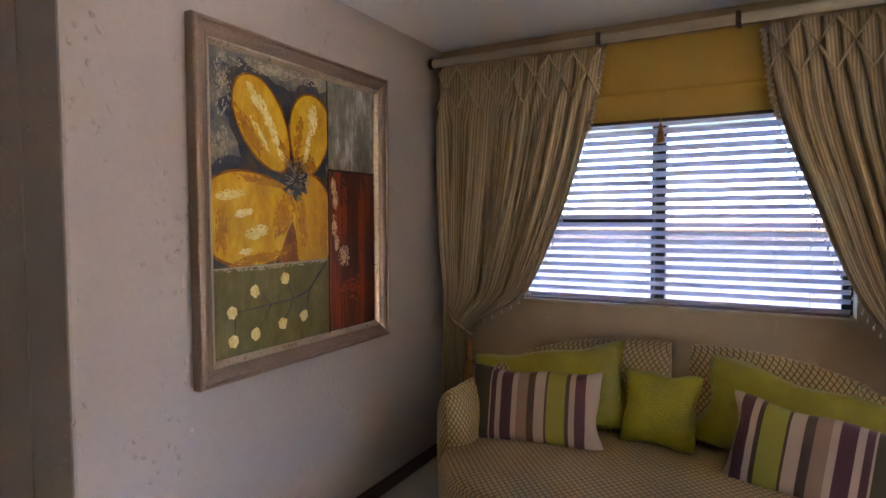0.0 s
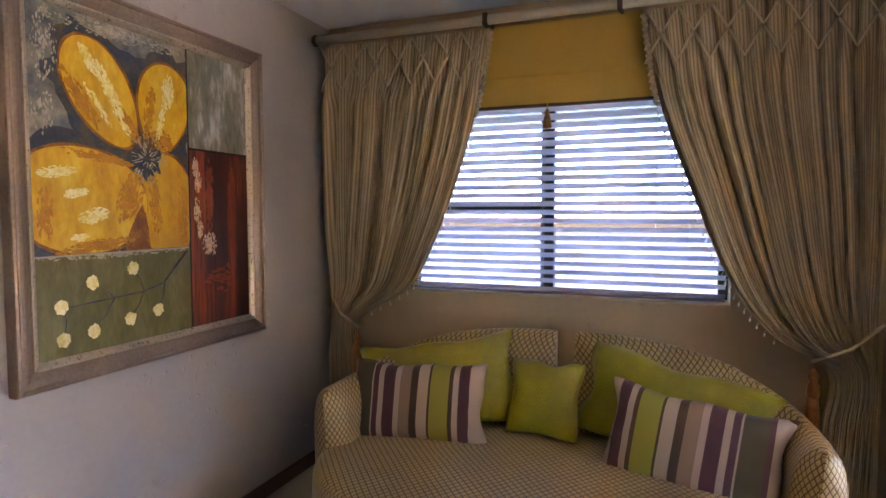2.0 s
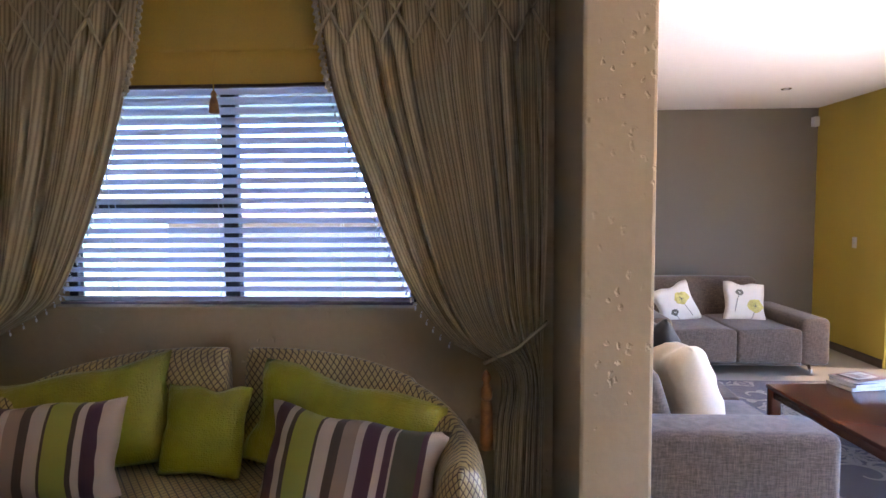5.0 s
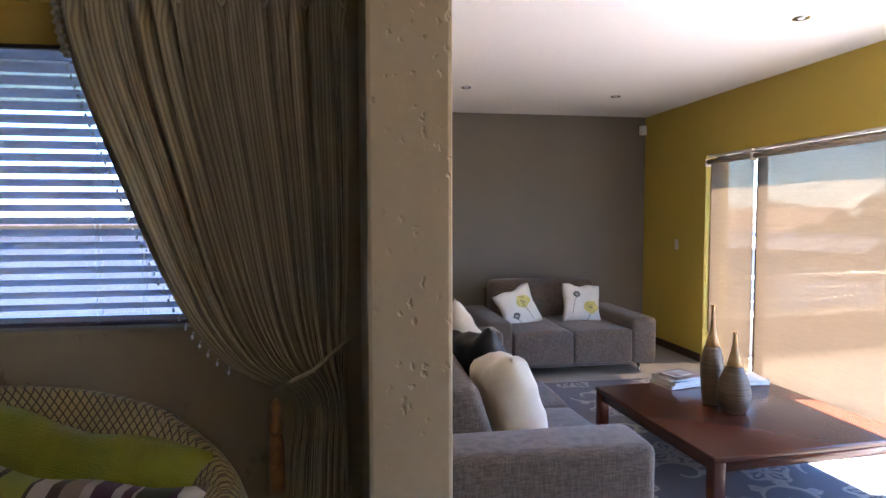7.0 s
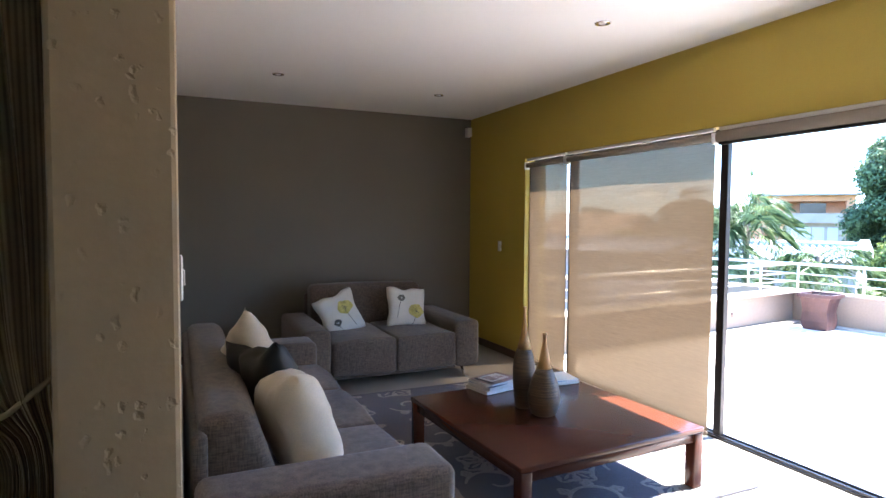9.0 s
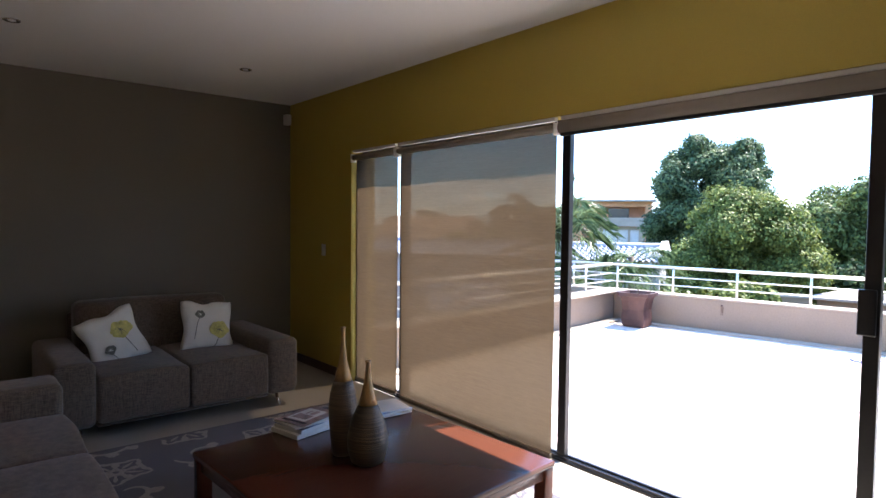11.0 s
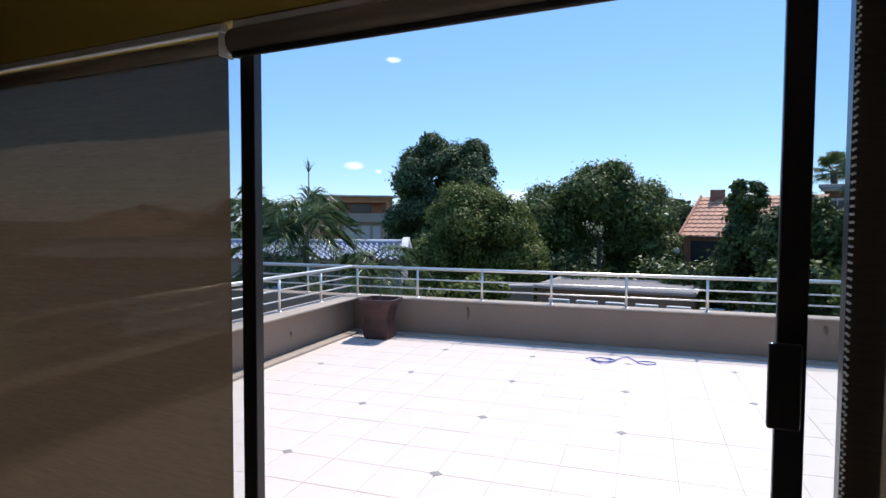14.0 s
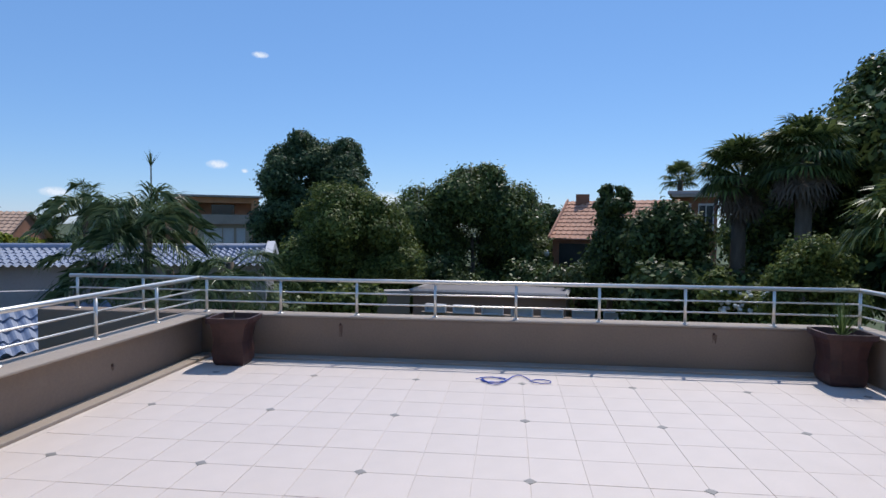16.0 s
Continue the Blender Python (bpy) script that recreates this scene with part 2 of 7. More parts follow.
STRIPES = [(0.0, "l"), (0.035, "p"), (0.06, "o"), (0.19, "l"), (0.20, "p"), (0.24, "l"), (0.28, "p"), (0.36, "l"), (0.40, "t"), (0.48, "b"), (0.53, "l"), (0.605, "b"), (0.62, "g"), (0.75, "b"), (0.775, "l"), (0.815, "p"), (0.885, "l")]
STRIPE_COL = dict(l=(0.40, 0.30, 0.235), p=(0.060, 0.013, 0.024), o=(0.042, 0.035, 0.011), t=(0.24, 0.155, 0.105), b=(0.048, 0.024, 0.010), g=(0.24, 0.235, 0.025))


def striped_cloth(width, shift=0.0):
    m, nt, b = nodes_of("striped_velvet")
    vec = coords(nt)
    xyz = nt.nodes.new("ShaderNodeSeparateXYZ")
    nt.links.new(vec, xyz.inputs[0])
    f = math_node(nt, "ADD", math_node(nt, "DIVIDE", xyz.outputs[0], width), 0.5 - shift)
    col = ramp(nt, f, [(p, STRIPE_COL[c]) for p, c in STRIPES], "CONSTANT")
    n = noise_of(nt, stretched(nt, vec, 1, 1, 0.4), 16, 5)
    nt.links.new(mix_col(nt, math_node(nt, "MULTIPLY", n, 0.05), col, (0.30, 0.22, 0.20)), b.inputs["Base Color"])
    b.inputs["Roughness"].default_value = 0.75
    b.inputs["Sheen Weight"].default_value = 0.08
    bump_to(nt, b, noise_of(nt, vec, 200, 3), 0.2, 0.001)
    return m


def rug_cloth(name, ca, cb, cc):
    """Wool pile: fine tufts, broad drifts of tone."""
    m, nt, b = nodes_of(name)
    vec = coords(nt)
    fine, big = noise_of(nt, vec, 170, 4), noise_of(nt, vec, 1.6, 3)
    f = math_node(nt, "ADD", math_node(nt, "MULTIPLY", fine, 0.55), math_node(nt, "MULTIPLY", big, 0.45))
    nt.links.new(ramp(nt, f, [(0.32, ca), (0.5, cb), (0.68, cc)]), b.inputs["Base Color"])
    b.inputs["Roughness"].default_value = 0.95
    b.inputs["Sheen Weight"].default_value = 0.2
    bump_to(nt, b, fine, 0.8, 0.006)
    return m


def screen_cloth(name, see=0.20):
    """Woven sun-screen: part light goes straight through, part is scattered."""
    m = bpy.data.materials.new(name)
    m.use_nodes = True
    nt = m.node_tree
    nt.nodes.clear()
    vec = coords(nt)
    thread = noise_of(nt, stretched(nt, vec, 1, 0.06, 1), 240, 3)
    slub = noise_of(nt, stretched(nt, vec, 1, 0.5, 12), 8, 3)
    f = math_node(nt, "ADD", math_node(nt, "MULTIPLY", thread, 0.6), math_node(nt, "MULTIPLY", slub, 0.4))
    col = ramp(nt, f, [(0.25, (0.068, 0.047, 0.029)), (0.75, (0.104, 0.073, 0.046))])
    dif, trl, tra = (nt.nodes.new("ShaderNodeBsdf" + k) for k in ("Diffuse", "Translucent", "Transparent"))
    nt.links.new(col, dif.inputs[0])
    nt.links.new(col, trl.inputs[0])
    tra.inputs[0].default_value = (0.89, 0.73, 0.55, 1)
    m1, m2 = nt.nodes.new("ShaderNodeMixShader"), nt.nodes.new("ShaderNodeMixShader")
    m1.inputs[0].default_value = 0.36
    nt.links.new(dif.outputs[0], m1.inputs[1])
    nt.links.new(trl.outputs[0], m1.inputs[2])
    nt.links.new(math_node(nt, "ADD", math_node(nt, "MULTIPLY", f, 0.05), see - 0.025), m2.inputs[0])
    nt.links.new(m1.outputs[0], m2.inputs[1])
    nt.links.new(tra.outputs[0], m2.inputs[2])
    out = nt.nodes.new("ShaderNodeOutputMaterial")
    nt.links.new(m2.outputs[0], out.inputs[0])
    return m


def clear_glass(name="clear_glass", tint=(0.93, 0.95, 0.95)):
    m = bpy.data.materials.new(name)
    m.use_nodes = True
    nt = m.node_tree
    nt.nodes.clear()
    tra, glo = nt.nodes.new("ShaderNodeBsdfTransparent"), nt.nodes.new("ShaderNodeBsdfGlossy")
    tra.inputs[0].default_value = (*tint, 1)
    glo.inputs["Roughness"].default_value = 0.02
    lw = add(nt, "ShaderNodeLayerWeight", Blend=0.5)
    gloss = math_node(nt, "ADD", math_node(nt, "MULTIPLY", math_node(nt, "POWER", lw.outputs["Facing"], 5.0), 0.9), 0.025)
    mx = nt.nodes.new("ShaderNodeMixShader")
    nt.links.new(gloss, mx.inputs[0])
    nt.links.new(tra.outputs[0], mx.inputs[1])
    nt.links.new(glo.outputs[0], mx.inputs[2])
    out = nt.nodes.new("ShaderNodeOutputMaterial")
    nt.links.new(mx.outputs[0], out.inputs[0])
    return m


def leaf_stuff(name, ca, cb, rough=0.5, through=0.3):
    """Leaves: two greens mixed leaf by leaf, a little light passing through."""
    m, nt, b = nodes_of(name)
    geo = nt.nodes.new("ShaderNodeNewGeometry")
    big = noise_of(nt, coords(nt), 0.7, 2)
    f = math_node(nt, "ADD", math_node(nt, "MULTIPLY", geo.outputs["Random Per Island"], 0.8), math_node(nt, "MULTIPLY", big, 0.2))
    col = ramp(nt, f, [(0.2, ca), (0.8, cb)])
    nt.links.new(col, b.inputs["Base Color"])
    b.inputs["Roughness"].default_value = rough
    b.inputs["Specular IOR Level"].default_value = 0.12
    trl = nt.nodes.new("ShaderNodeBsdfTranslucent")
    nt.links.new(col, trl.inputs[0])
    mx = nt.nodes.new("ShaderNodeMixShader")
    mx.inputs[0].default_value = through
    out = nt.nodes["Material Output"]
    nt.links.new(b.outputs[0], mx.inputs[1])
    nt.links.new(trl.outputs[0], mx.inputs[2])
    nt.links.new(mx.outputs[0], out.inputs[0])
    return m


def banded_vase():
    m, nt, b = nodes_of("banded_vase")
    vec = coords(nt)
    xyz = nt.nodes.new("ShaderNodeSeparateXYZ")
    nt.links.new(vec, xyz.inputs[0])
    band = noise_of(nt, stretched(nt, vec, 0.4, 0.4, 34), 8.0, 3)
    nt.links.new(ramp(nt, band, [(0.33, (0.05, 0.034, 0.02)), (0.52, (0.095, 0.063, 0.035)), (0.70, (0.17, 0.112, 0.058))]), b.inputs["Base Color"])
    b.inputs["Roughness"].default_value = 0.5
    bump_to(nt, b, band, 0.6, 0.004)
    return m


M["mahogany"] = wood_table()
M["sofa_weave"] = weave("sofa_weave", (0.054, 0.038, 0.028), (0.165, 0.122, 0.090))
M["lattice_cloth"] = lattice_cloth()
M["curtain_cloth"] = curtain_cloth()
M["lime_croc"] = croc_cloth()
M["striped_velvet"] = striped_cloth(0.72)
M["striped_velvet_end"] = striped_cloth(0.72, 0.055)
M["rug_pile"] = rug_cloth("rug_pile", (0.055, 0.054, 0.074), (0.090, 0.088, 0.116), (0.125, 0.115, 0.130))
M["rug_scroll"] = rug_cloth("rug_scroll", (0.22, 0.20, 0.18), (0.33, 0.305, 0.275), (0.44, 0.405, 0.36))
M["screen"] = screen_cloth("screen_cloth", 0.038)
M["glass"] = clear_glass()
M["tinted_glass"] = clear_glass("tinted_glass", (0.62, 0.66, 0.75))
M["banded_vase"] = banded_vase()
M["honey_wood"] = surface("honey_wood", (0.42, 0.23, 0.075), 0.4, 0.2, 8, 60, 0.1, 0.001, stretch=(4, 4, 1))
M["valance_roll"] = surface("valance_roll", (0.30, 0.25, 0.20), 0.8, 0.06, 4, 200, 0.2, 0.001, stretch=(1, 0.1, 1))


# ---------------------------------------------------------------- building helpers
def part(name, bm, material, parent=None, label="", smooth=False):
    """Links a bmesh as one mesh object, under a thing or a part if one is given."""
    me = bpy.data.meshes.new(name)
    bm.to_mesh(me)
    bm.free()
    if smooth:
        me.shade_smooth()
    me.materials.append(material)
    ob = new(name, me)
    if parent:
        ob.parent = parent
    if label:
        ob["label"] = label
    return ob


def quick(name, verts, faces, material, parent=None, label="", smooth=False):
    me = bpy.data.meshes.new(name)
    me.from_pydata(verts, [], faces)
    if smooth:
        me.shade_smooth()
    me.materials.append(material)
    ob = new(name, me)
    if parent:
        ob.parent = parent
    if label:
        ob["label"] = label
    return ob


def thing(name, m=None, label="", category="", group="", kind=""):
    ob = new(name)
    ob.empty_display_size = 0.1
    if m is not None:
        ob.matrix_basis = m
    return tagged(ob, label, category, group, kind)


def box(bm, x0, x1, y0, y1, z0, z1, r=0.0, seg=2):
    """A block with its edges rounded by r, added to bm."""
    m = Matrix.Translation(((x0 + x1) / 2, (y0 + y1) / 2, (z0 + z1) / 2)) @ Matrix.Diagonal((x1 - x0, y1 - y0, z1 - z0, 1))
    vs = bmesh.ops.create_cube(bm, size=1, matrix=m)["verts"]
    if r:
        es = list({e for v in vs for e in v.link_edges})
        bmesh.ops.bevel(bm, geom=es, offset=r, segments=seg, profile=0.5, affect="EDGES")
    return bm


def boxes(*rows, r=0.0, seg=2):
    bm = bmesh.new()
    for row in rows:
        box(bm, *row, r=r, seg=seg)
    return bm


def tube(bm, pts, r, n=8, r_end=None):
    """A round bar along pts; r may taper to r_end."""
    pts = [Vector(p) for p in pts]
    rings = []
    for i, p in enumerate(pts):
        d = (pts[min(i + 1, len(pts) - 1)] - pts[max(i - 1, 0)]).normalized()
        a = d.orthogonal().normalized() if i == 0 else (rings[-1][1] - d * rings[-1][1].dot(d)).normalized()
        b = d.cross(a)
        k = i / max(1, len(pts) - 1)
        rr = r if r_end is None else r + (r_end - r) * k
        ring = [bm.verts.new(p + (a * math.cos(t) + b * math.sin(t)) * rr) for t in (2 * math.pi * j / n for j in range(n))]
        rings.append((ring, a))
    for (r0, _), (r1, _) in zip(rings, rings[1:]):
        for j in range(n):
            bm.faces.new((r0[j], r0[(j + 1) % n], r1[(j + 1) % n], r1[j]))
    bm.faces.new(rings[0][0][::-1])
    bm.faces.new(rings[-1][0])
    return bm


def lathe(bm, profile, n=24, m=Matrix()):
    """Turns (radius, height) pairs round the z axis."""
    rings = [[bm.verts.new(m @ Vector((r * math.cos(t), r * math.sin(t), z))) for t in (2 * math.pi * j / n for j in range(n))] for r, z in profile]
    for a, b in zip(rings, rings[1:]):
        for j in range(n):
            bm.faces.new((a[j], a[(j + 1) % n], b[(j + 1) % n], b[j]))
    bm.faces.new(rings[0][::-1])
    bm.faces.new(rings[-1])
    return bm


def grid_skin(bm, fn, nu, nv, uv_fn=None, closed=False):
    """A sheet through fn(u, v), u and v from 0 to 1, with UV in metres if uv_fn is given."""
    rows = [[bm.verts.new(fn(i / nu, j / nv)) for i in range(nu if closed else nu + 1)] for j in range(nv + 1)]
    lay = bm.loops.layers.uv.verify()
    for j in range(nv):
        for i in range(nu):
            k = (i + 1) % nu if closed else i + 1
            f = bm.faces.new((rows[j][i], rows[j][k], rows[j + 1][k], rows[j + 1][i]))
            if uv_fn:
                for lp, (a, b) in zip(f.loops, ((i, j), (i + 1, j), (i + 1, j + 1), (i, j + 1))):
                    lp[lay].uv = uv_fn(a / nu, b / nv)
    return rows


def pillow(w, h, d, ears=0.05, n=18, seed=0, crease=0.0):
    """A stuffed cushion, w along x, h along z, d thick along y, its corners drawn out."""
    bm = bmesh.new()
    ph = seed * 1.7
    for side in (1, -1):
        def fn(u, v, side=side):
            a, b = 2 * u - 1, 2 * v - 1
            pull = 1 - ears * (1 - (a * b) ** 2) * (abs(a) ** 6 * (1 - b * b) + abs(b) ** 6 * (1 - a * a)) * 2
            th = d / 2 * (max(0, 1 - a ** 4) * max(0, 1 - b ** 4)) ** 0.55
            th *= 1 + 0.10 * math.sin(3 * a + ph) * math.cos(2.4 * b + ph)
            th -= crease * math.exp(-((a - 0.35) * 9) ** 2) * max(0, b) * (1 - abs(b) ** 3) * d
            x, z = a * w / 2 * pull, b * h / 2 * pull
            edge = max(abs(a), abs(b)) ** 3
            th *= 1 + 0.16 * edge * math.sin(13 * a + 2 * ph) * math.sin(11 * b + ph)
            z += h * 0.022 * math.sin(6 * a + ph) * max(0, b) ** 2
            x += w * 0.012 * math.sin(5 * b + ph) * a * abs(a)
            return Vector((x, side * th, z))
        rows = grid_skin(bm, fn, n, n, lambda u, v: (u * w, v * h))
        if side == -1:
            for f in {f for r in rows for v in r for f in v.link_faces}:
                f.normal_flip()
    bmesh.ops.remove_doubles(bm, verts=bm.verts, dist=1e-5)
    bmesh.ops.recalc_face_normals(bm, faces=bm.faces)
    return bm


def lerp(a, b, k):
    return a + (b - a) * k


def table_of(k, rows):
    """Value at k by straight lines between (k, value) rows."""
    for (a, va), (b, vb) in zip(rows, rows[1:]):
        if k <= b:
            return lerp(va, vb, max(0.0, (k - a) / (b - a)))
    return rows[-1][1]


def smooth_of(k, rows):
    """Value at k on a curve through (k, value) rows, with slopes taken from the neighbours."""
    n = len(rows)

    def slope(i):
        lo, hi = max(0, i - 1), min(n - 1, i + 1)
        return (rows[hi][1] - rows[lo][1]) / (rows[hi][0] - rows[lo][0])
    for i in range(n - 1):
        (a, va), (b, vb) = rows[i], rows[i + 1]
        if k <= b:
            d = b - a
            s = max(0.0, (k - a) / d)
            return (2 * s ** 3 - 3 * s * s + 1) * va + (s ** 3 - 2 * s * s + s) * d * slope(i) + (3 * s * s - 2 * s ** 3) * vb + (s ** 3 - s * s) * d * slope(i + 1)
    return rows[-1][1]


# ---------------------------------------------------------------- the rooms
H = 2.745


def structure(name, bm, mat, label, category, smooth=False):
    return tagged(part(name, bm, mat, smooth=smooth), label, category, kind="structure")


structure("floor", boxes((-3.2, 6.90, -3.0, 7.97, -0.06, 0.0)), M["screed"], "pale beige smooth screeded indoor floor", "floor")
structure("ceiling", boxes((-3.4, 6.90, -3.2, 8.22, H, H + 0.2)), M["paint_ceiling"], "plain white painted ceiling with small recessed lights", "ceiling")
structure("wall_picture", boxes((-0.25, 0.0, 1.10, 3.85, 0, H), r=0.012), M["plaster_taupe"], "taupe grey hand-plastered wall with small pits", "wall")
structure("wall_hall", boxes((-3.2, -0.25, 1.10, 1.35, 0, H)), M["plaster_taupe"], "taupe grey rough plastered wall beside the alcove", "wall")
structure("wall_window", boxes((0, 3.02, 3.60, 3.85, 0, 1.10), (0, 3.02, 3.60, 3.85, 2.22, H), (0, 0.50, 3.60, 3.85, 1.10, 2.22), (2.36, 3.02, 3.60, 3.85, 1.10, 2.22)), M["plaster_tan"], "warm tan plastered wall under a window", "wall")
structure("wall_stub", boxes((3.02, 3.28, 2.87, 7.97, 0, H), r=0.014), M["plaster_tan"], "tan pitted plaster wall end dividing alcove and lounge", "wall")
structure("wall_grey", boxes((3.02, 6.90, 7.97, 8.22, 0, H)), M["paint_grey"], "dark taupe grey painted lounge wall", "wall")
DOOR0, DOOR1, HEAD = 0.9, 6.71, 2.155
# the gap from y -0.55 to 0.4 is an unseen addition that lets in daylight
structure("wall_yellow", boxes((6.64, 6.90, DOOR1, 7.97, 0, H), (6.64, 6.90, 0.4, DOOR0, 0, H), (6.64, 6.90, -3.0, -0.55, 0, H), (6.64, 6.90, -0.55, 0.4, HEAD, H), (6.64, 6.90, DOOR0, DOOR1, HEAD, H)), M["paint_mustard"], "mustard yellow painted wall over a wide glazed opening", "wall")
structure("wall_back", boxes((-3.4, 6.90, -3.2, -3.0, 0, H)), M["plaster_tan"], "plain tan plastered wall", "wall")
structure("wall_end", boxes((-3.4, -3.2, -3.0, 1.35, 0, H)), M["plaster_tan"], "plain tan plastered end wall", "wall")
SK = 0.085
structure("baseboard", boxes((0, 0.018, 1.115, 3.60, 0, SK), (0.018, 3.0, 3.582, 3.60, 0, SK), (3.28, 3.298, 2.9, 7.97, 0, SK), (3.298, 6.622, 7.952, 7.97, 0, SK), (6.622, 6.64, DOOR1 + 0.01, 7.97, 0, SK), (6.622, 6.64, 0.41, DOOR0 - 0.01, 0, SK), r=0.004, seg=1), M["dark_wood"], "dark stained wooden skirting along the walls", "skirting")


# glazed opening to the terrace
def glazed_opening():
    root = thing("window_2", label="wide dark bronze aluminium sliding door to the terrace, standing open", category="sliding door", kind="structure")
    X0, X1 = 6.705, 6.755
    part("frame", boxes((X0 + 0.05, X1 + 0.06, DOOR0, DOOR1, HEAD - 0.05, HEAD), (X0, X1 + 0.03, DOOR1 - 0.05, DOOR1, 0, HEAD - 0.06), (X0, X1 + 0.03, DOOR0, DOOR0 + 0.05, 0, HEAD - 0.06), r=0.004, seg=1), M["bronze_alu"], root)
    part("track", boxes((6.69, 6.80, DOOR0, DOOR1, -0.02, 0.012), (6.70, 6.706, DOOR0, DOOR1, 0.014, 0.028), (6.75, 6.756, DOOR0, DOOR1, 0.014, 0.028)), M["bronze_alu"], root, "dark bronze floor track")
    for y0, y1 in ((5.965, 6.03), (2.50, 2.575)):
        part("post", boxes((X0, X1 + 0.02, y0, y1, 0.0, HEAD - 0.06), r=0.004, seg=1), M["bronze_alu"], root)
    part("post", boxes((6.71, 6.750, 4.258, 4.320, 0.0, HEAD - 0.06), r=0.003, seg=1), M["bronze_alu"], root)
    for y0, y1 in ((6.03, 6.66), (4.32, 5.965)):
        g = part("pane", boxes((6.725, 6.731, y0, y1, 0.03, HEAD - 0.06)), M["glass"], root)
        g.visible_shadow = False
    # unseen extra glazing, added to brighten the alcove and lounge
    part("end_frame", boxes((X0, X1 + 0.03, -0.55, 0.4, HEAD - 0.06, HEAD), (X0, X1 + 0.03, -0.55, -0.5, 0, HEAD - 0.06), (X0, X1 + 0.03, 0.35, 0.4, 0, HEAD - 0.06), r=0.004, seg=1), M["bronze_alu"], root)
    g = part("pane", boxes((6.725, 6.731, -0.5, 0.35, 0.03, HEAD - 0.06)), M["glass"], root)
    g.visible_shadow = False
    leaf = part("door_leaf", boxes((6.695, 6.735, 2.645, 2.705, 0.03, HEAD - 0.07), (6.695, 6.735, 0.96, 1.02, 0.03, HEAD - 0.07), (6.695, 6.735, 1.02, 2.645, 0.03, 0.10), (6.695, 6.735, 1.02, 2.645, HEAD - 0.13, HEAD - 0.07), r=0.003, seg=1), M["bronze_alu"], root, "dark bronze sliding door leaf")
    g = part("leaf_pane", boxes((6.712, 6.718, 1.02, 2.645, 0.10, HEAD - 0.13)), M["glass"], leaf)
    g.visible_shadow = False
    part("lock", boxes((6.672, 6.694, 2.655, 2.722, 1.04, 1.235), r=0.006), M["bronze_alu"], leaf, "dark lock case with pull")


glazed_opening()


def roller_blind(y0, y1, drop, label):
    """Screen blind on its tube; drop is the height of the lower bar."""
    root = thing("roller_blind", pose(6.655, (y0 + y1) / 2, 0), label, "roller blind", "blinds over the glazed opening")
    w = (y1 - y0) / 2
    bm = bmesh.new()
    rolled = drop > 1.8
    tube(bm, [(0, -w, 2.085), (0, w, 2.085)], 0.045 if rolled else 0.026, 16)
    part("roll", bm, M["valance_roll"], root, smooth=True)
    for s in (-1, 1):
        part("bracket", boxes((-0.032, 0.03, s * (w + 0.006) - 0.005, s * (w + 0.006) + 0.005, 2.04, 2.118), r=0.003, seg=1), M["white_plastic"], root, "white end bracket")
    # added cream strip: imitates the lintel underside lit from the sunny floor
    part("mounting_rail", boxes((-0.012, 0.02, -w, w, 2.13, 2.1535), r=0.003, seg=1), M["white_plastic"], root, "cream strip standing in for the lit lintel underside")
    if not rolled:
        bm = bmesh.new()
        grid_skin(bm, lambda u, v: Vector((0.026 + 0.004 * math.sin(u * 9 + v * 3), lerp(-w + 0.012, w - 0.012, u), lerp(drop, 2.085, v))), 24, 24)
        part("screen", bm, M["screen"], root, smooth=True)
        part("bottom_bar", boxes((0.018, 0.036, -w + 0.012, w - 0.012, drop - 0.022, drop + 0.004), r=0.004, seg=1), M["valance_roll"], root)
    else:
        part("bottom_bar", boxes((-0.03, -0.016, -w + 0.012, w - 0.012, 2.028, 2.05), r=0.004, seg=1), M["bronze_alu"], root)
    return root


def bead_chain(parent, y, x=-0.03):
    bm = bmesh.new()
    for dx in (-0.012, 0.012):
        for i in range(75):
            bmesh.ops.create_icosphere(bm, subdivisions=1, radius=0.0035, matrix=Matrix.Translation((x + dx, y, 2.05 - i * 0.0165)))
    part("bead_chain", bm, M["steel"], parent, "small steel bead chain")


roller_blind(6.02, 6.69, 0.045, "narrow brown screen roller blind, lowered")
roller_blind(4.33, 5.985, 0.026, "wide brown screen roller blind, fully lowered")
roller_blind(2.625, 4.285, 2.0, "brown screen roller blind, wound up on its tube")
b3 = roller_blind(0.98, 2.585, 0.05, "brown screen roller blind, lowered, with bead chain")
bead_chain(b3, 0.80)


# ceiling lights
def downlight(x, y):
    root = thing("downlight", pose(x, y, H), "small round chrome recessed ceiling downlight", "ceiling light", "recessed ceiling lights")
    bm = bmesh.new()
    lathe(bm, [(0.028, -0.001), (0.03, -0.006), (0.047, -0.007), (0.05, 0.0)], 20)
    part("rim", bm, M["chrome"], root, smooth=True)
    bm = bmesh.new()
    lathe(bm, [(0.004, -0.011), (0.016, -0.0105), (0.0275, -0.0012)], 16)
    part("bulb", bm, M["crystal"], root, smooth=True)


for p in ((4.10, 6.62), (5.68, 6.80), (5.72, 4.38)):
    downlight(*p)

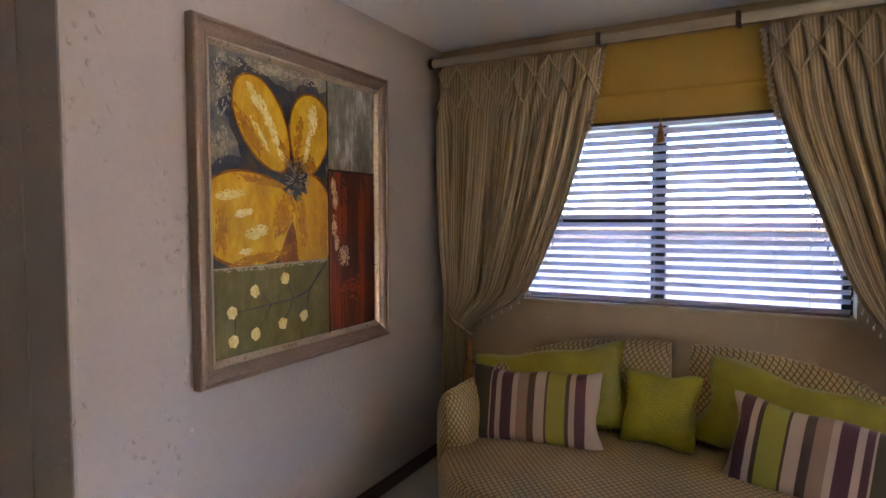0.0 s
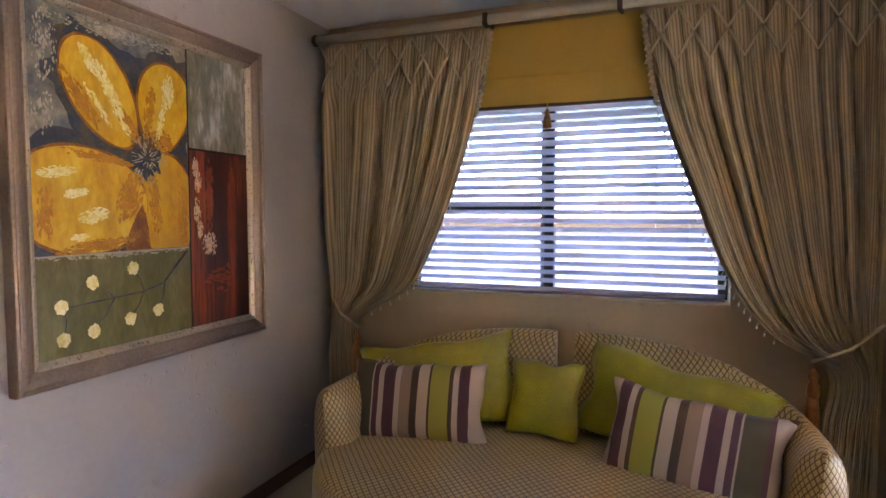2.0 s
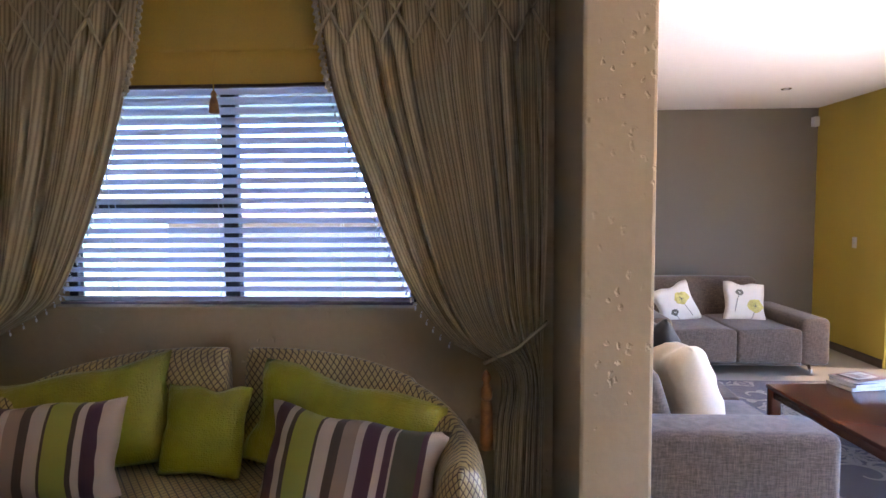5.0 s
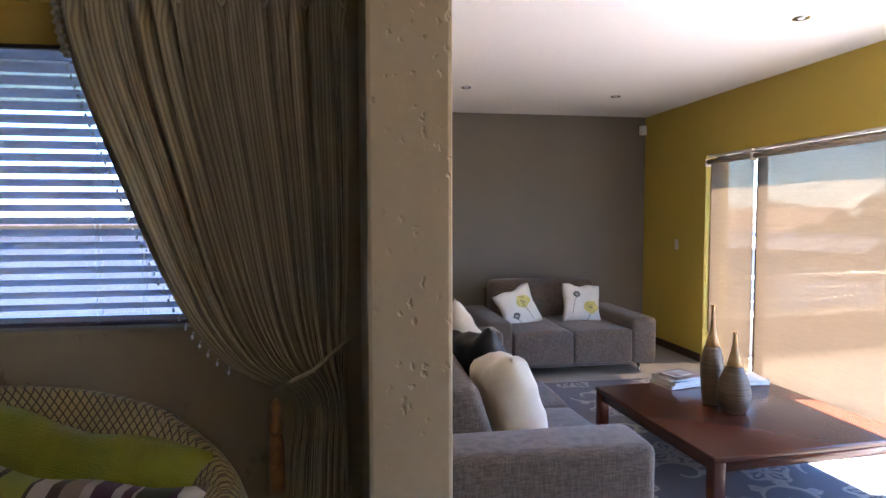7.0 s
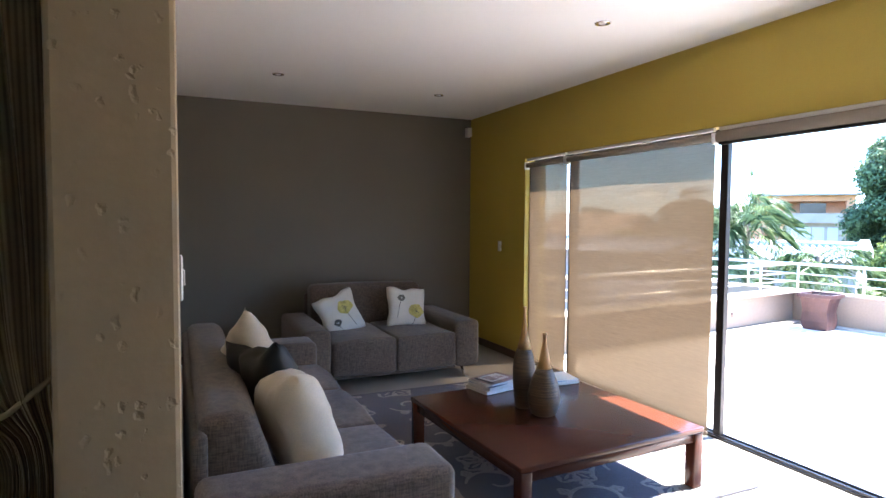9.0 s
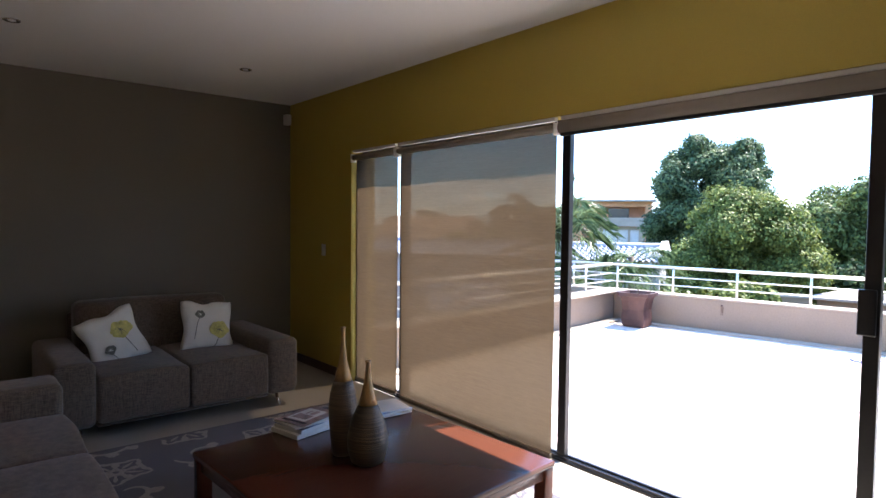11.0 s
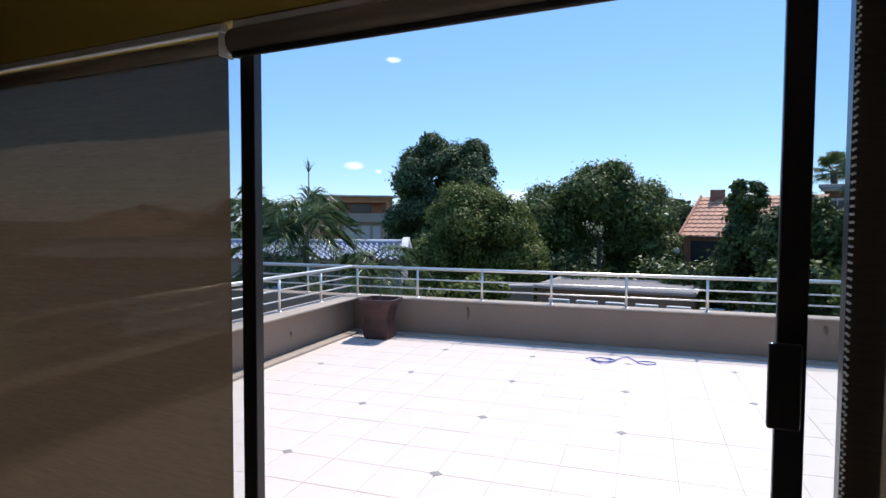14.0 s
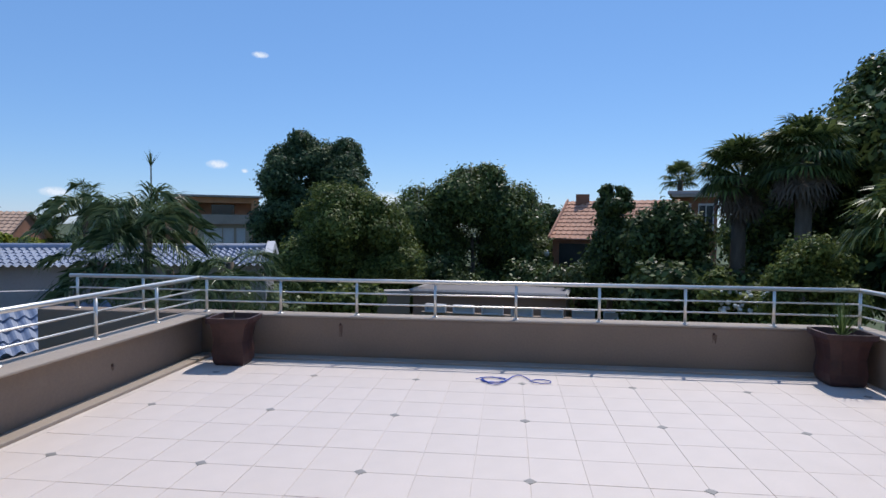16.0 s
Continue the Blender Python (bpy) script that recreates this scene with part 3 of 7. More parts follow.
# ---------------------------------------------------------------- alcove
def alcove_window():
    root = thing("window_1", label="bronze aluminium window behind a venetian blind", category="window", kind="structure")
    Y0, Y1 = 3.755, 3.81
    part("window_frame", boxes((0.50, 2.36, Y0, Y1, 1.103, 1.125), (0.50, 2.36, Y0, Y1, 2.17, 2.22), (0.50, 0.55, Y0, Y1, 1.125, 2.17), (2.31, 2.36, Y0, Y1, 1.125, 2.17), r=0.003, seg=1), M["bronze_alu"], root)
    part("mullion", boxes((1.345, 1.425, Y0 - 0.004, Y1, 1.125, 2.17), r=0.003, seg=1), M["bronze_alu"], root)
    part("transom", boxes((0.55, 1.345, Y0, Y1, 1.575, 1.635), r=0.003, seg=1), M["bronze_alu"], root)
    part("window_sill", boxes((0.50, 2.36, 3.59, Y0, 1.085, 1.102), r=0.003, seg=1), M["plaster_tan"], root)
    for x0, x1, z0, z1 in ((0.55, 1.345, 1.125, 1.575), (0.55, 1.345, 1.635, 2.17), (1.425, 2.31, 1.125, 2.17)):
        g = part("pane", boxes((x0, x1, 3.78, 3.785, z0, z1)), M["tinted_glass"], root)
        g.visible_shadow = False


alcove_window()


def venetian_blind():
    root = thing("venetian_blind", pose(1.44, 3.65, 0), "pale grey aluminium venetian blind with open slats", "venetian blind")
    W, N, Z0, Z1 = 0.90, 22, 1.135, 2.165
    bm = bmesh.new()
    grid_skin(bm, lambda u, v: Vector((lerp(-W, W, u), (v - 0.5) * 0.05, 0.005 * (1 - (2 * v - 1) ** 2))), 1, 4)
    me = bpy.data.meshes.new("slat")
    bm.to_mesh(me)
    bm.free()
    me.shade_smooth()
    me.materials.append(M["slat"])
    for i in range(N):
        ob = new("slat", me)
        ob.parent = root
        ob.matrix_basis = pose(0, 0, lerp(Z0, Z1, i / (N - 1)), -36 + random.uniform(-1.5, 1.5), random.uniform(-0.12, 0.12), 0)
    part("head_rail", boxes((-W, W, -0.025, 0.025, 2.18, 2.215), r=0.003, seg=1), M["slat"], root)
    part("bottom_rail", boxes((-W, W, -0.022, 0.022, 1.108, 1.120), r=0.004, seg=1), M["rail_plum"], root, "mauve brown bottom rail")
    for x in (-0.62, -0.06, 0.55, 0.72):
        bm = bmesh.new()
        for y in (-0.026, 0.026):
            tube(bm, [(x, y, 1.12), (x, y, 2.19)], 0.0014, 5)
        part("ladder_cord", bm, M["slat"], root)


venetian_blind()


def curtain(name, outer, inner, label):
    """A pinch-smocked drape, drawn to the wall by a cord: outer and inner edge as (height, x) rows."""
    root = thing("curtain", pose(outer[0][1], 3.44, 0), label, "curtain", "pair of drapes at the alcove window")
    ox = outer[0][1]
    sgn = 1 if inner[-1][1] > ox else -1
    tie = 0.90
    cloth_w = 2.4

    def fn(u, v):
        z = lerp(0.015, 2.58, v)
        a, b = smooth_of(z, outer) - ox, smooth_of(z, inner) - ox
        x = lerp(a, b, u)
        drawn = math.exp(-((z - tie) / 0.22) ** 2)
        head = max(0.0, min(1.0, (z - 2.22) / 0.16))
        amp = lerp(0.056, 0.022, head) * (1 - 0.35 * drawn)
        wob = (1 - head) * (0.020 * math.sin(7.3 * u + 1.1 + 0.5 * z) + 0.012 * math.sin(19.0 * u + 0.9 * z))
        ph = math.pi * 14 * (u + wob)
        fold = abs(math.sin(ph)) ** 0.75
        deep = 0.65 + 0.35 * math.sin(3.7 * u * 6.28 + 0.8 * z + ox)
        y = 0.5 * amp - amp * 1.25 * fold * lerp(deep, 1.0, head)
        y -= (1 - head) * (0.013 * math.sin(2.3 * ph + 1.3 * z) + 0.007 * math.sin(5.2 * ph + 0.8 * z))
        y -= 0.035 * drawn + 0.03 * u * (1 - head) * (1 if z > tie else 0.3)
        x += 0.010 * math.sin(2 * ph + 1.2) * (1 - drawn) * (0.0 if u in (0, 1) else 1)
        return Vector((x, y, z))

    bm = bmesh.new()
    grid_skin(bm, fn, 260, 80, lambda u, v: (u * cloth_w, v * 2.6))
    part("drape", bm, M["curtain_cloth"], root, smooth=True)
    # smocked heading: slanting tucks that meet in diamonds
    xa, xb = outer[-1][1] - ox, inner[-1][1] - ox
    n = 7
    for i in range(n):
        c0, c1 = lerp(xa, xb, i / n), lerp(xa, xb, (i + 1) / n)
        cm = (c0 + c1) / 2
        for p, q in (((c0, 2.57), (cm, 2.45)), ((c1, 2.57), (cm, 2.45)), ((cm, 2.45), (c0, 2.31)), ((cm, 2.45), (c1, 2.31))):
            bm = bmesh.new()
            tube(bm, [(p[0], -0.018, p[1]), (lerp(p[0], q[0], 0.5), -0.040, lerp(p[1], q[1], 0.5)), (q[0], -0.030, q[1])], 0.010, 6, 0.005)
            part("tuck", bm, M["curtain_cloth"], root, smooth=True)
    # lace edging and glass drops down the leading edge
    bm, bd = bmesh.new(), bmesh.new()
    for i in range(96):
        z = lerp(0.98, 2.56, i / 95)
        p = fn(1.0, (z - 0.015) / 2.565)
        p.x += sgn * (0.010 + 0.008 * (i % 2))
        if z > 2.1:
            bmesh.ops.create_icosphere(bm, subdivisions=1, radius=0.013, matrix=Matrix.Translation(p) @ Matrix.Diagonal((1.2, 0.5, 1, 1)))
        elif i % 2 == 0:
            bmesh.ops.create_icosphere(bd, subdivisions=1, radius=0.007, matrix=Matrix.Translation(p + Vector((sgn * 0.008, 0, -0.012))) @ Matrix.Diagonal((0.8, 0.8, 1.6, 1)))
            bmesh.ops.create_icosphere(bd, subdivisions=1, radius=0.004, matrix=Matrix.Translation(p + Vector((sgn * 0.004, 0, 0.004))))
    part("lace_edge", bm, M["lace"], root, "scalloped beige lace edging", smooth=True)
    tagged(part("glass_drops", bd, M["crystal"], root, "row of small clear glass drops"), kind="stuff")
    # cord and tassel
    ta, tb = smooth_of(tie, outer) - ox, smooth_of(tie, inner) - ox
    bm = bmesh.new()
    tube(bm, [(ta - sgn * 0.02, -0.02, tie + 0.17), (lerp(ta, tb, 0.45), -0.075, tie + 0.06), (tb + sgn * 0.01, -0.07, tie - 0.01), (tb - sgn * 0.01, -0.01, tie - 0.02), (ta, 0.04, tie + 0.08)], 0.009, 8)
    part("tie_cord", bm, M["curtain_cloth"], root, smooth=True)
    bm = bmesh.new()
    tx = tb + sgn * 0.0
    lathe(bm, [(0.004, -0.04), (0.012, -0.05), (0.024, -0.075), (0.014, -0.10), (0.026, -0.125), (0.028, -0.16), (0.022, -0.175)], 14, Matrix.Translation((tx, -0.07, tie)))
    part("tassel_head", bm, M["amber"], root, "turned amber tassel head", smooth=True)
    bm = bmesh.new()
    lathe(bm, [(0.022, -0.172), (0.028, -0.22), (0.031, -0.36), (0.03, -0.40)], 18, Matrix.Translation((tx, -0.07, tie)))
    part("tassel_skirt", bm, M["amber"], root, "amber fringe of the tassel", smooth=True)
    return root


curtain("curtain", [(0.0, 0.10), (0.70, 0.10), (0.93, 0.13), (1.5, 0.08), (2.58, 0.06)],
        [(0.0, 0.40), (0.70, 0.34), (0.93, 0.33), (1.10, 0.60), (1.19, 0.69), (1.67, 0.90), (2.15, 1.04), (2.58, 1.11)],
        "taupe gold striped drape tied back by the picture wall")
curtain("curtain", [(0.0, 2.95), (0.70, 2.96), (0.93, 2.95), (1.5, 2.97), (2.58, 2.97)],
        [(0.0, 2.70), (0.60, 2.74), (0.86, 2.74), (1.00, 2.52), (1.24, 2.34), (1.73, 2.14), (2.14, 2.00), (2.58, 1.93)],
        "taupe gold striped drape tied back by the wall end")


def curtain_rod():
    root = thing("curtain_rod", pose(0, 3.40, 2.615), "beige painted wooden curtain rod with dark brackets", "curtain rod")
    bm = bmesh.new()
    tube(bm, [(0.045, 0, 0), (2.985, 0, 0)], 0.026, 16)
    part("pole", bm, M["rod_paint"], root, smooth=True)
    for x in (1.11, 1.81):
        bm = boxes((x - 0.013, x + 0.013, -0.034, 0.034, -0.034, 0.034), (x - 0.010, x + 0.010, 0.034, 0.19, -0.014, 0.014), r=0.006)
        part("bracket", bm, M["dark_wood"], root, "dark wooden bracket")
    for x, s in ((0.03, 1), (3.0, -1)):
        bm = bmesh.new()
        lathe(bm, [(0.03, -0.012), (0.036, -0.006), (0.036, 0.006), (0.028, 0.012)], 16, Matrix.Translation((x, 0, 0)) @ Matrix.Rotation(math.pi / 2, 4, "Y"))
        part("finial", bm, M["dark_wood"], root, smooth=True)


curtain_rod()


def roman_shade():
    root = thing("roman_shade", pose(1.53, 3.525, 0), "ochre gold cloth roman shade, drawn half up", "roman shade")
    W = 0.53

    def fn(u, v):
        z = lerp(2.165, 2.61, v)
        y = 0.006 * math.sin(24 * u) * max(0, (z - 2.45) / 0.16) + 0.004 * math.sin(7 * u + 11 * v)
        y -= 0.016 * math.exp(-((z - 2.312) / 0.010) ** 2)
        return Vector((lerp(-W, W, u), y, z))
    bm = bmesh.new()
    grid_skin(bm, fn, 60, 44)
    part("cloth", bm, M["brass_cloth"], root, smooth=True)
    bm = bmesh.new()
    grid_skin(bm, lambda u, v: fn(u, lerp(0.0, 0.33, v)) + Vector((0, -0.012 - 0.006 * math.sin(3 * u), 0)), 40, 8)
    part("lower_fold", bm, M["brass_cloth"], root, smooth=True)
    part("bottom_bar", boxes((-W, W, -0.022, 0.004, 2.150, 2.168), r=0.004, seg=1), M["dark_wood"], root, "dark bottom bar")
    bm = bmesh.new()
    tube(bm, [(-0.10, -0.03, 2.31), (-0.10, -0.032, 2.13)], 0.003, 6)
    part("pull_cord", bm, M["brass_cloth"], root)
    bm = bmesh.new()
    lathe(bm, [(0.006, 2.135), (0.014, 2.12), (0.012, 2.105), (0.020, 2.08), (0.025, 2.035), (0.022, 2.03)], 14, Matrix.Translation((-0.10, -0.032, 0)))
    part("tassel", bm, M["amber"], root, "small amber tassel", smooth=True)


roman_shade()


def kidney_sofa():
    """Tub sofa with a curved two-part back, rounded seat and low plinth."""
    root = thing("sofa", pose(1.57, 2.78, 0), "gold damask tub sofa with brown diamond lattice, under the window", "sofa")
    A, BB, BF = 1.065, 0.60, 0.66

    def rim(t, grow=0.0):
        c, s = math.cos(t), math.sin(t)
        e = 2 / 2.5
        x = math.copysign(abs(c) ** e, c) * (A + grow)
        y = math.copysign(abs(s) ** e, s) * ((BB if s > 0 else BF) + grow)
        return x, y

    cloth = M["lattice_cloth"]

    def arc(t0, t1):
        """Length along the rim from t0 to t1."""
        pts = [Vector((*rim(lerp(t0, t1, q / 40), -0.06), 0)) for q in range(41)]
        return sum((q - p).length for p, q in zip(pts, pts[1:]))
    # back shell in two wings, from the arm's end to the middle gap
    for t0, t1 in ((-0.16, math.pi / 2 - 0.022), (math.pi + 0.16, math.pi / 2 + 0.022)):
        def fn(u, v, t0=t0, t1=t1):
            t = lerp(t0, t1, u)
            k = abs(math.cos(t))
            top = 0.955 - 0.20 * k ** 2.2 - 0.03 * k ** 8
            endr = min(1.0, u / 0.05) ** 0.5 * max(0.55, min(1.0, (1 - u) / 0.008)) ** 0.5
            thick = (0.075 + 0.02 * k) * max(0.05, endr)
            a = 2 * math.pi * v
            off = -math.cos(a)
            zz = math.sin(a)
            z0, z1 = 0.10, top - 0.05 * (1 - endr) * (1 if u < 0.5 else 0.3)
            px, py = rim(t, off * thick - 0.06)
            lean = 0.05 * (0.5 + 0.5 * zz)
            rx, ry = rim(t, off * thick - 0.06 + lean * (0.6 if k > 0.7 else 1))
            z = lerp(z0, z1, 0.5 + 0.5 * math.copysign(abs(zz) ** 0.55, zz))
            return Vector((rx, ry, z))
        bm = bmesh.new()
        rows = grid_skin(bm, lambda u, v: fn(v, u), 30, 64, lambda u, v, t0=t0, t1=t1: (arc(t0, lerp(t0, t1, v)) + abs(math.cos(2 * math.pi * u)) * 0.085 * min(1.0, v / 0.05) ** 0.5, fn(v, u).z), closed=True)
        lay = bm.loops.layers.uv.verify()
        for f in (bm.faces.new(rows[0][::-1]), bm.faces.new(rows[-1])):
            for lp in f.loops:
                lp[lay].uv = (lp.vert.co.x + lp.vert.co.y, lp.vert.co.z)
        bmesh.ops.recalc_face_normals(bm, faces=bm.faces)
        part("backrest", bm, cloth, root, smooth=True)

    def slab(name, z0, z1, shrink, dome, label=""):
        bm = bmesh.new()
        prof = [(0.05, z0), (0.0, z0 + 0.02)] + [(0.0, lerp(z0 + 0.02, z1 - 0.06, 0.5))] + [(0.06 * (1 - math.cos(q)), z1 - 0.06 + 0.06 * math.sin(q)) for q in (0.2, 0.5, 0.9, 1.3, 1.57)]
        rings = [(s, z) for s, z in prof] + [(0.06 + 0.5 * k, z1 + dome * (1 - (1 - k) ** 2)) for k in (0.15, 0.35, 0.6, 0.9)]
        n = 96
        lay = bm.loops.layers.uv.verify()
        grid = [[bm.verts.new((*rim(2 * math.pi * j / n, -shrink - s), z)) for j in range(n)] for s, z in rings]
        for i, (a, b) in enumerate(zip(grid, grid[1:])):
            for j in range(n):
                f = bm.faces.new((a[j], a[(j + 1) % n], b[(j + 1) % n], b[j]))
                for lp in f.loops:
                    p = lp.vert.co
                    if i < 5:
                        jj = j if lp.vert in (a[j], b[j]) else j + 1
                        lp[lay].uv = (jj / n * 5.6, p.z + 0.6)
                    else:
                        lp[lay].uv = (p.x * 0.9, p.y * 0.9 + p.z)
        f = bm.faces.new(grid[-1])
        for lp in f.loops:
            lp[lay].uv = (lp.vert.co.x * 0.9, lp.vert.co.y * 0.9)
        bm.faces.new(grid[0][::-1])
        part(name, bm, cloth, root, label, smooth=True)
    slab("seat", 0.27, 0.455, 0.015, 0.02)
    slab("plinth", 0.06, 0.275, 0.05, 0.0)
    for t in (0.6, 2.5, 3.7, 5.7):
        x, y = rim(t, -0.18)
        bm = bmesh.new()
        lathe(bm, [(0.025, 0.0), (0.035, 0.03), (0.03, 0.065)], 12, Matrix.Translation((x, y, 0)))
        part("foot", bm, M["dark_wood"], root, "short turned dark foot", smooth=True)


kidney_sofa()


def cushion(label, mat, w, h, d, m, group, seed=0, crease=0.0, ears=0.05):
    bm = pillow(w, h, d, ears, 20, seed, crease)
    ob = part("cushion", bm, mat, smooth=True)
    ob.matrix_basis = m
    return tagged(ob, label, "cushion", group)


G1 = "cushions on the tub sofa"
cushion("large lime green crocodile-embossed cushion, slumped against the sofa back", M["lime_croc"], 0.86, 0.46, 0.16, pose(0.92, 3.16, 0.665, -16, -9, 10), G1, 1, 0.30)
cushion("small square lime green embossed cushion", M["lime_croc"], 0.37, 0.38, 0.14, pose(1.50, 3.15, 0.645, -16, 2, -4), G1, 2)
cushion("large lime green crocodile-embossed cushion with a creased top", M["lime_croc"], 0.86, 0.44, 0.16, pose(2.09, 3.12, 0.66, -14, 9, -16), G1, 3, 0.35)
cushion("oblong striped velvet cushion in plum, olive and cream", M["striped_velvet"], 0.72, 0.40, 0.16, pose(0.90, 2.94, 0.625, -20, -2, 6), G1, 4)
cushion("oblong striped velvet cushion in plum, olive and cream, turned about", M["striped_velvet_end"], 0.72, 0.40, 0.16, pose(2.17, 2.89, 0.60, 20, -5, 168), G1, 5)


# picture with a big yellow flower
def paint(name, ca, cb, cc, scale=9.0, stretch=(1, 1, 1), rough=0.35):
    m, nt, b = nodes_of(name)
    vec = stretched(nt, coords(nt), *stretch)
    f = math_node(nt, "ADD", math_node(nt, "MULTIPLY", noise_of(nt, vec, scale, 6, 0.7), 0.7), math_node(nt, "MULTIPLY", noise_of(nt, vec, scale * 6, 4), 0.3))
    nt.links.new(ramp(nt, f, [(0.34, ca), (0.5, cb), (0.64, cc)]), b.inputs["Base Color"])
    b.inputs["Roughness"].default_value = rough
    bump_to(nt, b, f, 0.5, 0.003)
    return m


def picture():
    root = thing("picture", pose(0.0, 1.56, 0.945), "large framed painting of a yellow flower in patched colour fields", "painting")
    W, HH = 1.305, 1.46
    # mitred moulding: outer bead, broad slope, inner lip
    prof = [(0.0, 0.004), (0.0, 0.044), (0.004, 0.052), (0.012, 0.055), (0.019, 0.051), (0.021, 0.046), (0.027, 0.048), (0.038, 0.047), (0.050, 0.042), (0.062, 0.034), (0.070, 0.030), (0.072, 0.033), (0.079, 0.033), (0.090, 0.024), (0.097, 0.017), (0.098, 0.004)]

    def frame_ring(name, rows, mat, label=""):
        bm = bmesh.new()
        loops = [[bm.verts.new(v) for v in ((d, s, s), (d, W - s, s), (d, W - s, HH - s), (d, s, HH - s))] for s, d in rows]
        for a, b in zip(loops, loops[1:]):
            for j in range(4):
                bm.faces.new((a[j], a[(j + 1) % 4], b[(j + 1) % 4], b[j]))
        bmesh.ops.recalc_face_normals(bm, faces=bm.faces)
        part(name, bm, mat, root, label)
    frame_ring("moulding", prof[:12], M["gold_frame"], "bronze brown moulded frame")
    frame_ring("lip", prof[11:], M["gold_lip"], "worn gilt inner lip")

    def sheet(name, x, y0, y1, z0, z1, mat):
        return part(name, boxes((x - 0.003, x, y0, y1, z0, z1)), mat, root)
    L0, L1, T0, T1 = 0.094, 1.211, 0.094, 1.366
    SY = 0.815
    sheet("canvas", 0.012, L0, SY - 0.004, 0.471, T1, paint("paint_slate", (0.025, 0.045, 0.075), (0.16, 0.16, 0.13), (0.36, 0.32, 0.22), 4.0))
    sheet("field_olive", 0.0125, L0, SY - 0.004, T0, 0.465, paint("paint_olive", (0.075, 0.07, 0.018), (0.115, 0.105, 0.03), (0.17, 0.15, 0.055), 9, (1, 1, 0.4)))
    sheet("field_silver", 0.0125, SY + 0.004, L1, 0.923, T1, paint("paint_silver", (0.06, 0.065, 0.04), (0.19, 0.19, 0.15), (0.55, 0.54, 0.50), 6, (1, 1, 0.35)))
    sheet("field_red", 0.0125, SY + 0.004, L1, T0, 0.915, paint("paint_red", (0.018, 0.004, 0.003), (0.06, 0.010, 0.005), (0.36, 0.055, 0.008), 4.5, (1, 1.6, 0.12)))
    part("dark_joint", boxes((0.008, 0.0135, SY - 0.004, SY + 0.004, T0, T1), (0.008, 0.0135, SY + 0.004, L1, 0.914, 0.924), r=0.0), M["black_cloth"], root)
    yellow = paint("paint_yellow", (0.44, 0.20, 0.004), (0.60, 0.34, 0.010), (0.70, 0.47, 0.05), 7, (1, 1, 0.5))
    orange = paint("paint_orange", (0.40, 0.17, 0.004), (0.52, 0.26, 0.008), (0.58, 0.33, 0.015), 7, (1, 1, 0.5))
    dark = paint("paint_navy", (0.012, 0.016, 0.03), (0.03, 0.04, 0.06), (0.10, 0.07, 0.02), 12)
    pale = paint("paint_cream", (0.55, 0.42, 0.06), (0.75, 0.66, 0.30), (0.82, 0.78, 0.58), 16)

    rusty = paint("paint_rust", (0.10, 0.025, 0.006), (0.22, 0.07, 0.008), (0.36, 0.15, 0.01), 14)

    fleck = paint("paint_fleck", (0.40, 0.20, 0.08), (0.62, 0.42, 0.24), (0.75, 0.62, 0.42), 22)
    flame = paint("paint_flame", (0.12, 0.016, 0.003), (0.20, 0.032, 0.004), (0.30, 0.06, 0.007), 9, (1, 1, 0.2))
    chalk = paint("paint_chalk", (0.20, 0.18, 0.13), (0.34, 0.31, 0.23), (0.50, 0.46, 0.36), 14)

    def strokes(name, x, cy, cz, ry, rz, turn, count, mat, seed, size=0.014):
        """A patch of short dry-brush strokes, thinning out to its edge."""
        rnd = random.Random(seed)
        bm = bmesh.new()
        c, s = math.cos(radians(turn)), math.sin(radians(turn))
        for _ in range(count):
            a, r = rnd.uniform(0, 6.283), rnd.random() ** 0.7
            p, q = ry * r * math.cos(a), rz * r * math.sin(a)
            y, z = cy + p * c - q * s, cz + p * s + q * c
            L, w = size * rnd.uniform(0.5, 1.6) * (1.2 - 0.6 * r), size * rnd.uniform(0.12, 0.4)
            t = radians(turn) + rnd.uniform(-0.35, 0.35)
            dy, dz = -math.sin(t), math.cos(t)
            if ry > rz:
                dy, dz = dz, -dy
            if not (L0 + 0.01 < y < L1 - 0.01 and T0 + 0.01 < z < T1 - 0.01):
                continue
            x2 = x + rnd.uniform(0, 0.0008)
            pts = [(x2, y - dy * L, z - dz * L), (x2, y + dz * w, z - dy * w), (x2, y + dy * L * 0.8, z + dz * L * 0.8), (x2, y - dz * w, z + dy * w)]
            bm.faces.new([bm.verts.new(v) for v in pts])
        part(name, bm, mat, root)

    def petal(name, x, cy, cz, ry, rz, turn, mat, point=0.35, lim=None, rag=0.0):
        """A flat lobe, narrower at its foot, trimmed to the field it lies in."""
        bm = bmesh.new()
        n = 44
        c, s = math.cos(radians(turn)), math.sin(radians(turn))
        ring = []
        for i in range(n):
            t = 2 * math.pi * i / n
            k = 1 + rag * (noise.noise((3 * math.cos(t), 3 * math.sin(t), cy * 9 + cz)))
            a, b = ry * math.cos(t) * (1 + point * math.sin(t)) * k, rz * math.sin(t) * k
            y, z = cy + a * c - b * s, cz + a * s + b * c
            if lim:
                y, z = min(max(y, lim[0]), lim[1]), min(max(z, lim[2]), lim[3])
            ring.append((y, z))
        top = [bm.verts.new((x, y, z)) for y, z in ring]
        low = [bm.verts.new((x - 0.0015, y, z)) for y, z in ring]
        bm.faces.new(top)
        for i in range(n):
            bm.faces.new((low[i], low[(i + 1) % n], top[(i + 1) % n], top[i]))
        bmesh.ops.recalc_face_normals(bm, faces=bm.faces)
        part(name, bm, mat, root)
